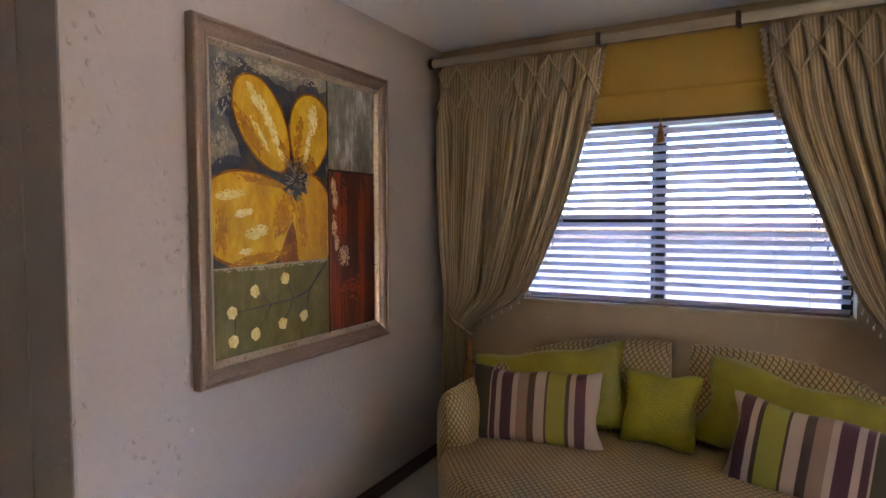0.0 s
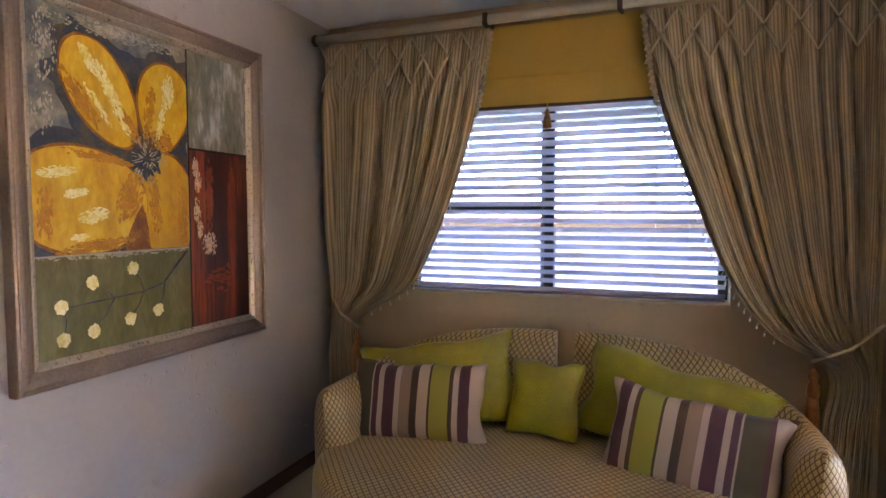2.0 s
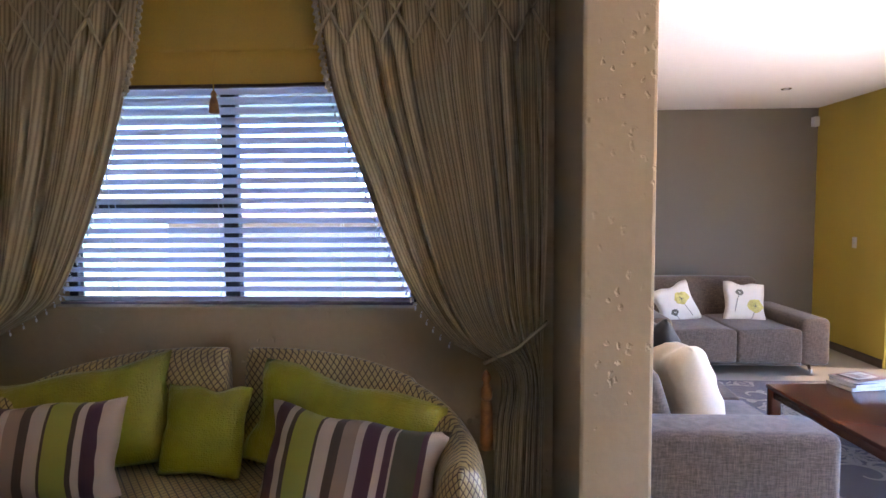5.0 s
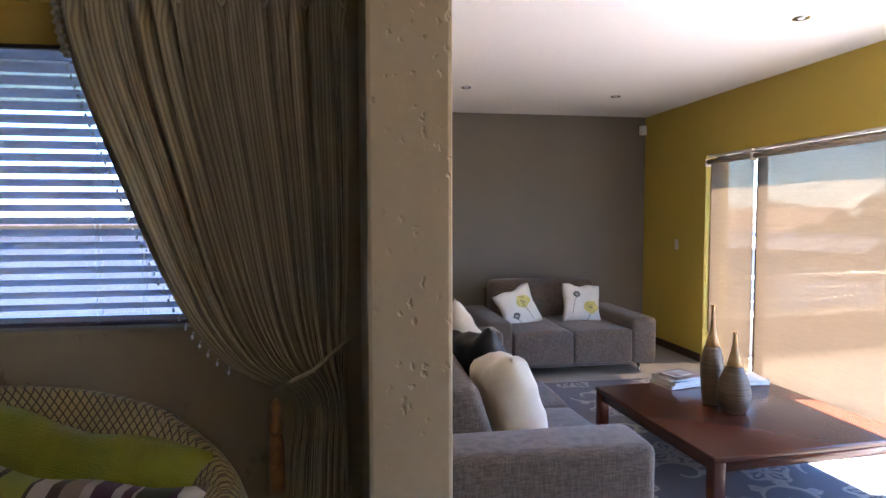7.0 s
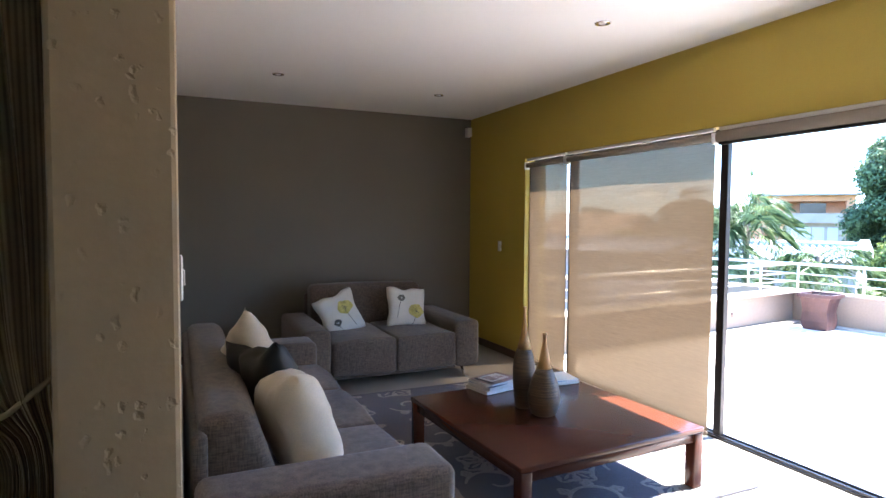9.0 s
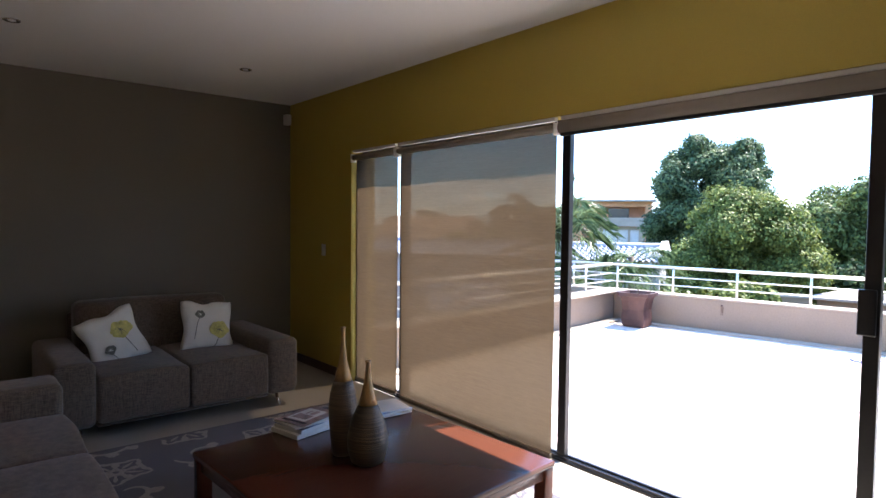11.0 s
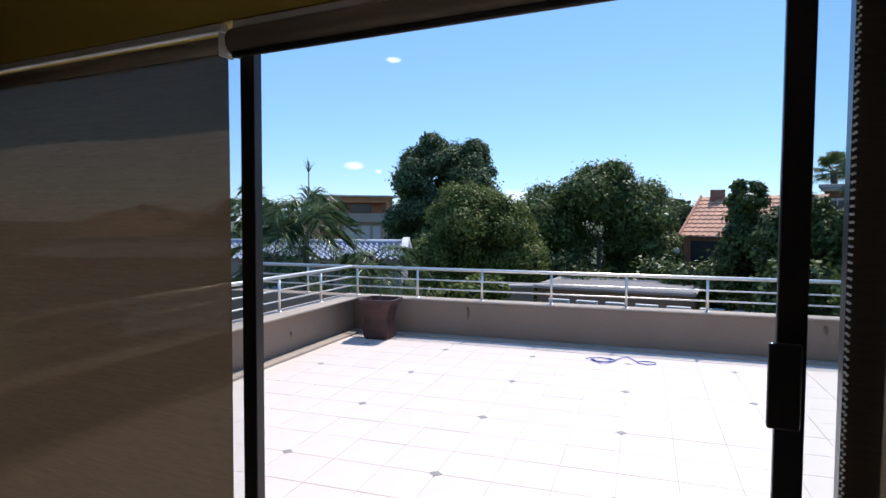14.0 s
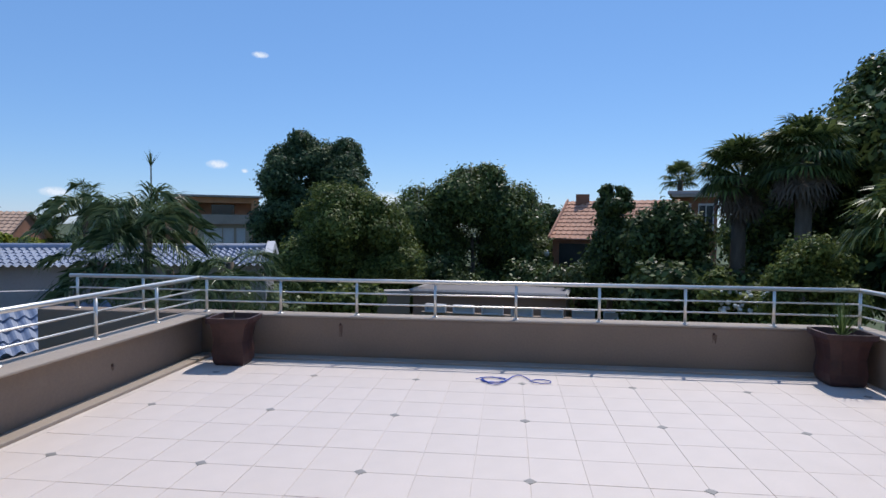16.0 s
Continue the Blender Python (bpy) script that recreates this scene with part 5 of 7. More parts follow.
def weep_hole(x, y, z, side, run, seed):
    """Short drain pipe through the parapet with a dark run below it."""
    root = thing("drain_pipe", TM @ pose(x, y, z, 0, 0, side), "small rusty drain pipe with a dark run on the parapet", "drain pipe", "drains through the parapets")
    bm = bmesh.new()
    tube(bm, [(0.02, 0, 0), (-0.012, 0, 0)], 0.014, 10)
    part("pipe", bm, M["rust_pot"], root, smooth=True)
    rnd = random.Random(seed)
    bm = bmesh.new()
    for k in range(5):
        w, L, dy = rnd.uniform(0.006, 0.02), run * rnd.uniform(0.35, 1.0), rnd.uniform(-0.02, 0.02)
        vs = [bm.verts.new((-0.002 - 0.0003 * k, dy + q * w * (1 - 0.7 * t), -0.01 - L * t)) for t in (0, 0.4, 0.8, 1.0) for q in (-1, 1)]
        for i in (0, 2, 4):
            bm.faces.new((vs[i], vs[i + 1], vs[i + 3], vs[i + 2]))
    part("run", bm, M["drip_stain"], root, "dark water stain")


M["drip_stain"] = surface("drip_stain", (0.13, 0.085, 0.06), 0.85, 0.25, 9, 60, 0.1, 0.001)
weep_hole(-0.67, -2.05, 0.30, 0, 0.16, 1)
weep_hole(-0.67, -6.35, 0.31, 0, 0.10, 2)
weep_hole(-2.35, -0.30, 0.14, 90, 0.05, 3)


def railing():
    root = thing("railing", TM.copy(), "brushed steel terrace railing with two thin mid rails", "railing")
    Z0, Z1 = 0.40, 0.82
    FX, LY, RY = -0.56, -0.20, -7.93

    def rail(name, pts, r):
        bm = bmesh.new()
        tube(bm, pts, r, 12)
        part(name, bm, M["steel"], root, smooth=True)
    for z, r, nm in ((Z1, 0.024, "top_rail"), (0.665, 0.010, "mid_rail"), (0.535, 0.010, "mid_rail")):
        rail(nm, [(-6.0, LY, z), (FX, LY, z)], r)
        rail(nm, [(FX, 1.55, z), (FX, RY, z)], r)
        rail(nm, [(FX, RY, z), (-6.4, RY, z)], r)

    def post(x, y):
        p = thing("post", None)
        p.parent = root
        bm = bmesh.new()
        tube(bm, [(x, y, Z0), (x, y, Z1 - 0.02)], 0.017, 10)
        bm2 = part("shaft", bm, M["steel"], p, smooth=True)
        bm = bmesh.new()
        lathe(bm, [(0.04, 0.0), (0.04, 0.006), (0.02, 0.010)], 14, Matrix.Translation((x, y, Z0)))
        part("base_flange", bm, M["steel"], p, smooth=True)
    for k in range(8):
        post(FX, -0.30 - 0.961 * k)
    post(FX, RY)
    for x in (-1.46, -2.43, -3.52, -4.6, -5.7):
        post(x, LY)
    for x in (-1.7, -2.8, -3.9):
        post(x, RY)
    for y in (0.55, 1.45):
        post(FX, y)


railing()


def side_ledge():
    """Lower roof ledge beyond the side parapet that carries the railing's return."""
    turned(structure("wall_ledge", boxes((-0.70, -0.40, 0.0, 1.9, -0.6, 0.395), r=0.01), M["sunlit_plaster"], "tan plastered ledge beyond the terrace corner", "wall"))
    turned(structure("wall_house_below", boxes((-6.0, -0.56, -8.02, -0.08, GROUND, FL - 0.301)), M["sunlit_plaster"], "tan plastered storey below the terrace", "wall"))


side_ledge()


def planter(x, y, rz, lean, label):
    root = thing("planter", TM @ pose(x, y, FL + 0.001, 0, 0, rz), label, "planter", "rust brown terrace planters")
    bm = bmesh.new()
    prof = [(0.165, 0.0), (0.185, 0.04), (0.195, 0.13), (0.178, 0.27), (0.20, 0.42), (0.222, 0.485), (0.255, 0.49), (0.255, 0.545), (0.228, 0.545), (0.218, 0.49), (0.18, 0.465)]
    rings = []
    for s, z in prof:
        ring = []
        for j in range(16):
            t = 2 * math.pi * j / 16 + math.pi / 4
            c, q = math.cos(t), math.sin(t)
            k = 1 / max(abs(c), abs(q))
            ring.append(bm.verts.new((s * min(k, 1.32) * c, s * min(k, 1.32) * q + lean * math.sin(z * 7) * 0.012, z)))
        rings.append(ring)
    for a, b in zip(rings, rings[1:]):
        for j in range(16):
            bm.faces.new((a[j], a[(j + 1) % 16], b[(j + 1) % 16], b[j]))
    bm.faces.new(rings[0][::-1])
    part("pot", bm, M["rust_pot"], root)
    part("soil", boxes((-0.185, 0.185, -0.185, 0.185, 0.44, 0.475), r=0.01), M["soil"], root, "dry dark soil")
    return root


def blades(n, length, width, spread, seed, base=(0, 0, 0), droop=0.4):
    """Strap leaves rising from one point."""
    rnd = np.random.RandomState(seed)
    vs, fs = [], []
    for _ in range(n):
        az, tilt = rnd.uniform(0, 6.283), rnd.uniform(0.05, spread)
        L = length * rnd.uniform(0.6, 1.0)
        w = width * rnd.uniform(0.7, 1.1)
        d = np.array((math.cos(az), math.sin(az)))
        side = np.array((-d[1], d[0], 0)) * w / 2
        i0 = len(vs)
        for k in (0, 0.33, 0.66, 1.0):
            r = L * (math.sin(tilt) * k + droop * tilt * k * k * 0.5)
            z = L * (math.cos(tilt) * k - droop * tilt * k * k * 0.6)
            c = np.array((base[0] + d[0] * r, base[1] + d[1] * r, base[2] + z))
            ww = (1 - k * 0.92)
            vs += [tuple(c - side * ww), tuple(c + side * ww)]
        for k in range(3):
            a = i0 + 2 * k
            fs.append((a, a + 1, a + 3, a + 2))
    return vs, fs


M["strap_leaf"] = leaf_stuff("strap_leaf", (0.06, 0.10, 0.03), (0.15, 0.21, 0.07))
p1 = planter(-1.08, -0.91, 4, 1, "square flared rust brown planter with bare stubs of a plant")
bm = bmesh.new()
for dx, dy, hh in ((0.0, 0.0, 0.13), (0.03, 0.02, 0.08), (-0.035, 0.01, 0.06)):
    tube(bm, [(dx, dy, 0.46), (dx * 1.4, dy * 1.3, 0.47 + hh)], 0.012, 8, 0.007)
part("cut_stems", bm, M["bark"], p1, "short cut woody stems")
p2 = planter(-1.03, -7.50, -3, 0, "square flared rust brown planter with a young grassy palm")
quick("strap_leaves", *blades(60, 0.55, 0.014, 0.9, 4, (0, 0, 0.47)), M["strap_leaf"], p2, "thin green strap leaves")


def hose():
    bm = bmesh.new()
    pts = []
    for i in range(150):
        k = i / 149
        if k < 0.45:
            a = k / 0.45 * 4 * math.pi
            r = 0.13 - 0.03 * math.sin(a * 1.3)
            x, y = -1.46 + 0.10 * math.sin(a), -3.86 - 0.14 * k + r * math.cos(a)
        elif k < 0.8:
            q = (k - 0.45) / 0.35
            x, y = -1.46 - 0.17 * math.sin(q * 2 * math.pi) * (1 if q < 0.5 else 1.3), lerp(-3.80, -4.30, q)
        else:
            a = (k - 0.8) / 0.2 * 2.6 * math.pi
            x, y = -1.46 + 0.07 * math.sin(a), -4.40 + 0.10 * math.cos(a)
        pts.append(TM @ Vector((x, y, FL + 0.012 + 0.004 * (i % 3 == 0))))
    tube(bm, pts, 0.0055, 6)
    tagged(part("garden_hose", bm, M["hose_blue"], smooth=True), "thin blue garden hose lying in loose coils on the tiles", "hose")


hose()

# ---------------------------------------------------------------- garden and neighbours
bm = bmesh.new()
bmesh.ops.create_circle(bm, cap_ends=True, radius=1500, segments=48, matrix=Matrix.Translation((0, 0, GROUND)))
tagged(part("ground", bm, M["lawn"]), "dark garden ground far below the terrace", "ground", kind="structure")

EYE = Vector((6.082, 3.202, 1.509))


def at(az, dist):
    """Plan place at a bearing (degrees clockwise from +y) and distance from the doorway."""
    return EYE.x + dist * math.sin(radians(az)), EYE.y + dist * math.cos(radians(az))


def rise(el, dist):
    return EYE.z + dist * math.tan(radians(el))


def leaf_cloud(clumps, n, size, seed, flat=0.0, fill=0.35, aspect=1.8):
    """Small leaves round ellipsoid clumps (centre, radii): mostly near the skin, with ragged gaps."""
    rnd = np.random.RandomState(seed)
    vol = np.array([c[1][0] * c[1][1] + c[1][0] * c[1][2] for c in clumps])
    pick = rnd.choice(len(clumps), n, p=vol / vol.sum())
    cen = np.array([c[0] for c in clumps])[pick]
    rad = np.array([c[1] for c in clumps])[pick]
    d = rnd.normal(size=(n, 3))
    d /= np.linalg.norm(d, axis=1)[:, None]
    # leaves gather in tufts
    tuft = np.sin(d[:, 0] * 9 + pick * 1.3) * np.sin(d[:, 1] * 8 + pick * 2.1) * np.sin(d[:, 2] * 10 + pick)
    r = (1 - fill * rnd.rand(n) ** 1.3) * (1 + 0.42 * tuft) + np.abs(rnd.normal(size=n)) * 0.15
    p = cen + d * rad * r[:, None]
    nrm = d + rnd.normal(size=(n, 3)) * 0.5
    nrm[:, 2] += 0.35 + flat
    nrm /= np.linalg.norm(nrm, axis=1)[:, None]
    t = np.cross(nrm, rnd.normal(size=(n, 3)))
    t /= np.linalg.norm(t, axis=1)[:, None] + 1e-9
    b = np.cross(nrm, t)
    s = size * rnd.uniform(0.6, 1.25, n)[:, None]
    quad = np.stack((p - t * s * aspect * 0.5, p + b * s * 0.5 + nrm * s * 0.12, p + t * s * aspect * 0.5, p - b * s * 0.5 + nrm * s * 0.12), 1).reshape(-1, 3)
    return quad


def leaf_mesh(name, quad, mat, parent, label=""):
    n = len(quad) // 4
    me = bpy.data.meshes.new(name)
    me.vertices.add(len(quad))
    me.vertices.foreach_set("co", quad.astype(np.float32).ravel())
    me.loops.add(len(quad))
    me.loops.foreach_set("vertex_index", np.arange(len(quad), dtype=np.int32))
    me.polygons.add(n)
    me.polygons.foreach_set("loop_start", np.arange(0, len(quad), 4, dtype=np.int32))
    me.update(calc_edges=True)
    me.materials.append(mat)
    ob = new(name, me)
    ob.parent = parent
    if label:
        ob["label"] = label
    return ob


M["leaf_dark"] = leaf_stuff("leaf_dark", (0.026, 0.043, 0.015), (0.135, 0.175, 0.058), 0.45, 0.16)
M["leaf_pine"] = leaf_stuff("leaf_pine", (0.030, 0.056, 0.028), (0.150, 0.205, 0.092), 0.45, 0.28)
M["leaf_willow"] = leaf_stuff("leaf_willow", (0.052, 0.078, 0.020), (0.215, 0.255, 0.070), 0.5, 0.32)
M["leaf_gloss"] = leaf_stuff("leaf_gloss", (0.034, 0.056, 0.018), (0.200, 0.250, 0.080), 0.38, 0.26)
M["leaf_lime"] = leaf_stuff("leaf_lime", (0.16, 0.19, 0.02), (0.30, 0.32, 0.05))
M["leaf_palm"] = leaf_stuff("leaf_palm", (0.040, 0.070, 0.028), (0.200, 0.260, 0.120), 0.28, 0.32)
M["leaf_fan"] = leaf_stuff("leaf_fan", (0.034, 0.056, 0.016), (0.165, 0.205, 0.065), 0.38, 0.28)
M["bloom_white"] = surface("bloom_white", (0.7, 0.7, 0.68), 0.7, 0.1, 9, 60, 0.1, 0.002)


def tree(name, az, dist, clumps, n, size, mat, label, category="tree", trunk=0.22, fill=0.35, flat=0.0, seed=1, limbs=5, stems=1):
    """clumps: (bearing offset deg, depth offset m, elevation deg, radius across, radius up) as seen from the doorway."""
    x, y = at(az, dist)
    root = thing(name, pose(x, y, GROUND), label, category, "garden trees")
    cl = []
    for da, dd, el, ra, ru in clumps:
        cx, cy = at(az + da, dist + dd)
        cl.append(((cx - x, cy - y, rise(el, dist + dd) - GROUND), (ra, ra, ru)))
    zmid = float(np.mean([c[0][2] for c in cl]))
    rnd = random.Random(seed)
    bm = bmesh.new()
    for s in range(stems):
        ox, oy = (0, 0) if stems == 1 else (rnd.uniform(-1.2, 1.2), rnd.uniform(-1.2, 1.2))
        tube(bm, [(ox, oy, 0), (ox * 1.05 + 0.05, oy + 0.08, zmid * 0.35), (ox * 0.8 - 0.05, oy * 0.8, zmid * 0.7), (ox * 0.6, oy * 0.6, zmid)], trunk, 9, trunk * 0.45)
    part("trunk", bm, M["bark"], root, smooth=True)
    for i in range(limbs):
        c = cl[(i * 7 + seed) % len(cl)][0]
        bm = bmesh.new()
        z0 = zmid * rnd.uniform(0.3, 0.65)
        mid = Vector((c[0] * 0.5 + rnd.uniform(-0.3, 0.3), c[1] * 0.5 + rnd.uniform(-0.3, 0.3), lerp(z0, c[2], 0.6)))
        tube(bm, [(0, 0, z0), mid, c], trunk * 0.4, 7, trunk * 0.08)
        part("limb", bm, M["bark"], root, smooth=True)
    leaf_mesh("crown", leaf_cloud(cl, n, size, seed, flat, fill), mat, root)
    return root


def shape(kind, seed, count, across, el0, el1, depth=1.5, rad=(0.8, 1.2), off=0.0):
    """Clump rows for a crown between two elevations: 'cone', 'dome' or 'bank'."""
    rnd = random.Random(seed)
    rows = []
    for i in range(count):
        k = (i + 0.5) / count
        el = lerp(el0, el1, k)
        half = table_of(k, kind) if isinstance(kind, tuple) else dict(cone=across * (1 - k) ** 0.8 + 0.25, dome=across * math.sqrt(max(0.03, 1 - (2 * k - 0.75) ** 2 / 1.6)), bank=across)[kind]
        da = off + math.copysign(abs(rnd.uniform(-1, 1)) ** 0.7, rnd.random() - 0.5) * half
        r = rnd.uniform(*rad)
        rows.append((da, rnd.uniform(-depth, depth), el, r, r * rnd.uniform(0.7, 1.0)))
    return rows


# tall dark broadleaf with two tops
tree("tree", 64.5, 36, shape(((0, 6.0), (0.45, 5.2), (0.75, 4.2), (1, 3.0)), 3, 180, 0, -5, 6.7, 2.2, (0.4, 0.9)) + shape("cone", 31, 24, 2.4, 4.6, 8.2, 0.9, (0.25, 0.55), off=-1.0) + shape("cone", 32, 16, 1.8, 4.4, 7.6, 0.7, (0.3, 0.55), off=2.9), 170000, 0.11, M["leaf_pine"], "tall dark green broadleaf tree with a twin top", seed=3, trunk=0.35, fill=0.55)
# paler weeping tree in front of it
tree("tree", 67.8, 24, shape("dome", 5, 60, 5.2, -7.5, 2.4, 1.4, (0.22, 0.95)) + [(4.6, 0, -4.5, 0.7, 0.8), (5.4, 0, -5.5, 0.55, 0.7), (-2.6, 0, 2.8, 0.5, 0.4)], 110000, 0.08, M["leaf_willow"], "rounded paler green weeping tree", seed=5, fill=0.6)
# wide rounded evergreen
tree("tree", 79, 31, shape("dome", 8, 120, 7.4, -6.5, 3.2, 2.0, (0.35, 1.25)) + shape("dome", 81, 16, 2.2, 3.0, 4.9, 1.0, (0.5, 0.8), off=1.3) + [(-4.8, 0, 2.4, 0.9, 0.7), (-6.6, 0, 0.8, 0.8, 0.7), (5.2, 0, 2.6, 0.8, 0.7)], 190000, 0.105, M["leaf_gloss"], "broad rounded dark evergreen tree with pale shoots", seed=8, stems=4, trunk=0.16, fill=0.5)
# low wood between and behind
tree("tree", 88.0, 40, shape("bank", 11, 30, 3.4, -4, 0.9, 2.0, (0.6, 1.1)), 40000, 0.16, M["leaf_dark"], "low green tree behind the garden fence", seed=11, fill=0.5)
tree("tree", 89.0, 70, shape("bank", 12, 26, 6.0, -1, 1.2, 2.0, (0.8, 1.5)), 9000, 0.5, M["leaf_dark"], "far line of dark trees on the skyline", seed=12, fill=0.5)
tree("tree", 47.0, 75, shape("bank", 15, 40, 9.5, -2.5, 0.2, 2.5, (0.9, 1.5)), 14000, 0.45, M["leaf_dark"], "far line of dark trees behind the blue roof", seed=15, fill=0.5)
# slender pair before the orange roof
tree("tree", 92.6, 20, shape("cone", 13, 34, 1.7, -6.5, 2.2, 0.8, (0.2, 0.5)) + shape("cone", 131, 8, 0.5, 1.5, 3.6, 0.2, (0.1, 0.22), off=-0.7) + shape("cone", 132, 8, 0.5, 1.5, 3.6, 0.2, (0.1, 0.22), off=0.8), 26000, 0.09, M["leaf_dark"], "slender dark garden tree with spiky tops", seed=13, trunk=0.1, fill=0.6)
tree("tree", 97.4, 19, shape("dome", 14, 50, 3.0, -7.5, 1.3, 0.9, (0.3, 0.65)), 44000, 0.09, M["leaf_dark"], "dense dark garden tree before the tiled roof", seed=14, trunk=0.12, fill=0.55)
# high wood towards the garden's end
tree("tree", 110.0, 23, shape("dome", 17, 90, 6.0, -5, 7.2, 2.0, (0.5, 1.1)) + shape("cone", 171, 16, 2.4, 8, 12.2, 1.0, (0.4, 0.8), off=2.6), 110000, 0.11, M["leaf_gloss"], "tall dense dark tree over the garden wall", seed=17, trunk=0.3, fill=0.5)
tree("tree", 119, 20, shape("dome", 18, 60, 6.0, -5, 12.0, 2.0, (0.6, 1.2)), 30000, 0.2, M["leaf_dark"], "tall dense dark tree at the garden's end", seed=18, trunk=0.3, fill=0.5)
tree("shrub", 40.4, 30, shape("bank", 19, 16, 1.3, -3.4, -1.5, 1.0, (0.3, 0.6)), 7000, 0.14, M["leaf_lime"], "yellow green shrub beyond the blue roof", "shrub", seed=19, trunk=0.06, limbs=2)
tree("shrub", 104, 14.5, shape("bank", 20, 24, 2.8, -9, -5.2, 0.6, (0.15, 0.38)), 12000, 0.08, M["leaf_willow"], "light green flowering shrub", "shrub", seed=20, trunk=0.04, limbs=2, fill=0.7)
tree("shrub", 108.5, 13.5, shape("dome", 21, 50, 3.0, -9, -1.6, 0.7, (0.12, 0.34)), 30000, 0.05, M["leaf_willow"], "tall feathery light green shrub behind the railing", "shrub", seed=21, trunk=0.04, limbs=3, fill=0.8)
tree("shrub", 66.5, 17, shape("bank", 22, 20, 3.4, -8.8, -6.6, 0.8, (0.2, 0.42)), 9000, 0.10, M["leaf_willow"], "low green shrub beyond the parapet", "shrub", seed=22, trunk=0.04, limbs=2, fill=0.7)
tree("shrub", 60, 16, shape("bank", 23, 20, 2.6, -9.2, -7.2, 0.8, (0.2, 0.42)), 9000, 0.10, M["leaf_dark"], "low dark shrub beyond the parapet", "shrub", seed=23, trunk=0.04, limbs=2, fill=0.7)
for k, (saz, sd, sel) in enumerate(((71.5, 27, -4.4), (82.5, 26, -4.8), (94.0, 24, -4.6), (100.5, 17, -5.0))):
    tree("shrub", saz, sd, shape("bank", 40 + k, 26, 5.0, sel - 4.5, sel, 1.2, (0.4, 0.9)), 20000, 0.12, M["leaf_dark"], "dark undergrowth below the garden trees", "shrub", seed=40 + k, trunk=0.05, limbs=2, fill=0.6)
x, y = at(103.4, 14.1)
blooms = thing("blossoms", pose(x, y, GROUND), "cluster of white blossoms on the shrub", "flowers", kind="stuff")
rnd = random.Random(4)
bm = bmesh.new()
for _ in range(60):
    px, py = at(103.4 + rnd.uniform(-2.2, 2.4), 14.0 + rnd.uniform(-0.3, 0.2))
    bmesh.ops.create_icosphere(bm, subdivisions=1, radius=rnd.uniform(0.03, 0.06), matrix=Matrix.Translation((px - x, py - y, rise(rnd.uniform(-7.2, -5.4), 14) - GROUND)))
part("blossom", bm, M["bloom_white"], blooms)


def feather_palm(az, dist, el, n, length, label, seed, spear=0.0, low=-0.5, high=1.4):
    """Clumping feather palm: arching fronds, each with two ranks of stiff narrow leaflets."""
    x, y = at(az, dist)
    root = thing("palm_tree", pose(x, y, GROUND), label, "palm tree", "garden palms")
    h = rise(el, dist) - GROUND
    bm = bmesh.new()
    tube(bm, [(0, 0, 0), (0.05, 0, h * 0.5), (0, 0.03, h)], 0.09, 12, 0.07)
    part("trunk", bm, M["bark"], root, smooth=True)
    rn = np.random.RandomState(seed)
    vs, fs = [], []
    stalks = bmesh.new()
    for i in range(n):
        az2 = i * 2.39996 + rn.uniform(-0.5, 0.5)
        up = lerp(high, low, (i + 0.5) / n) + rn.uniform(-0.35, 0.35)
        L = length * rn.uniform(0.65, 1.15)
        d = np.array((math.cos(az2), math.sin(az2), 0))
        sag = rn.uniform(0.5, 0.95)
        base = np.array((rn.uniform(-0.12, 0.12), rn.uniform(-0.12, 0.12), h - rn.uniform(0, 0.35)))
        pts = [base + d * L * (math.cos(up) * q + 0.10 * q * q) + np.array((0, 0, L * (math.sin(up) * q - sag * q * q))) for q in (k / 10 for k in range(11))]
        tube(stalks, pts, 0.018, 5, 0.004)
        for k in range(2, 10):
            for s in range(5):
                q = s / 5
                c = pts[k] * (1 - q) + pts[k + 1] * q
                tan = pts[k + 1] - pts[k - 1]
                tan /= np.linalg.norm(tan)
                sd = np.cross(tan, (0, 0, 1))
                sd /= np.linalg.norm(sd) + 1e-9
                nrm = np.cross(sd, tan)
                ll = 0.30 * length * (1 - abs((k + q) / 10 - 0.5) ** 1.6 * 1.3) * rn.uniform(0.75, 1.15)
                for sg in (-1, 1):
                    out = sd * sg * rn.uniform(0.6, 1.0) + tan * rn.uniform(0.45, 0.8) + nrm * rn.uniform(-0.15, 0.45)
                    out /= np.linalg.norm(out)
                    mid = c + out * ll * 0.55
                    tip = c + out * ll + np.array((0, 0, -ll * rn.uniform(0.2, 0.65)))
                    w = np.cross(out, nrm + 0.3 * sd * sg)
                    w = w / (np.linalg.norm(w) + 1e-9) * 0.0052 * length
                    i0 = len(vs)
                    vs += [tuple(c - w * 0.4), tuple(c + w * 0.4), tuple(mid + w), tuple(tip), tuple(mid - w)]
                    fs.append((i0, i0 + 1, i0 + 2, i0 + 3, i0 + 4))
    tagged(part("frond_stalk", stalks, M["leaf_palm"], root), kind="stuff")
    quick("fronds", vs, fs, M["leaf_palm"], root, "arching dark green feathery fronds")
    if spear:
        bm = bmesh.new()
        tube(bm, [(0.1, 0, h - 0.6), (0.1, 0, h + spear)], 0.022, 6, 0.014)
        part("young_spear", bm, M["rod_paint"], root, "pale upright unopened frond")
        quick("spear_leaves", *blades(22, 0.36, 0.03, 0.8, seed, (0.1, 0, h + spear - 0.25)), M["leaf_palm"], root)


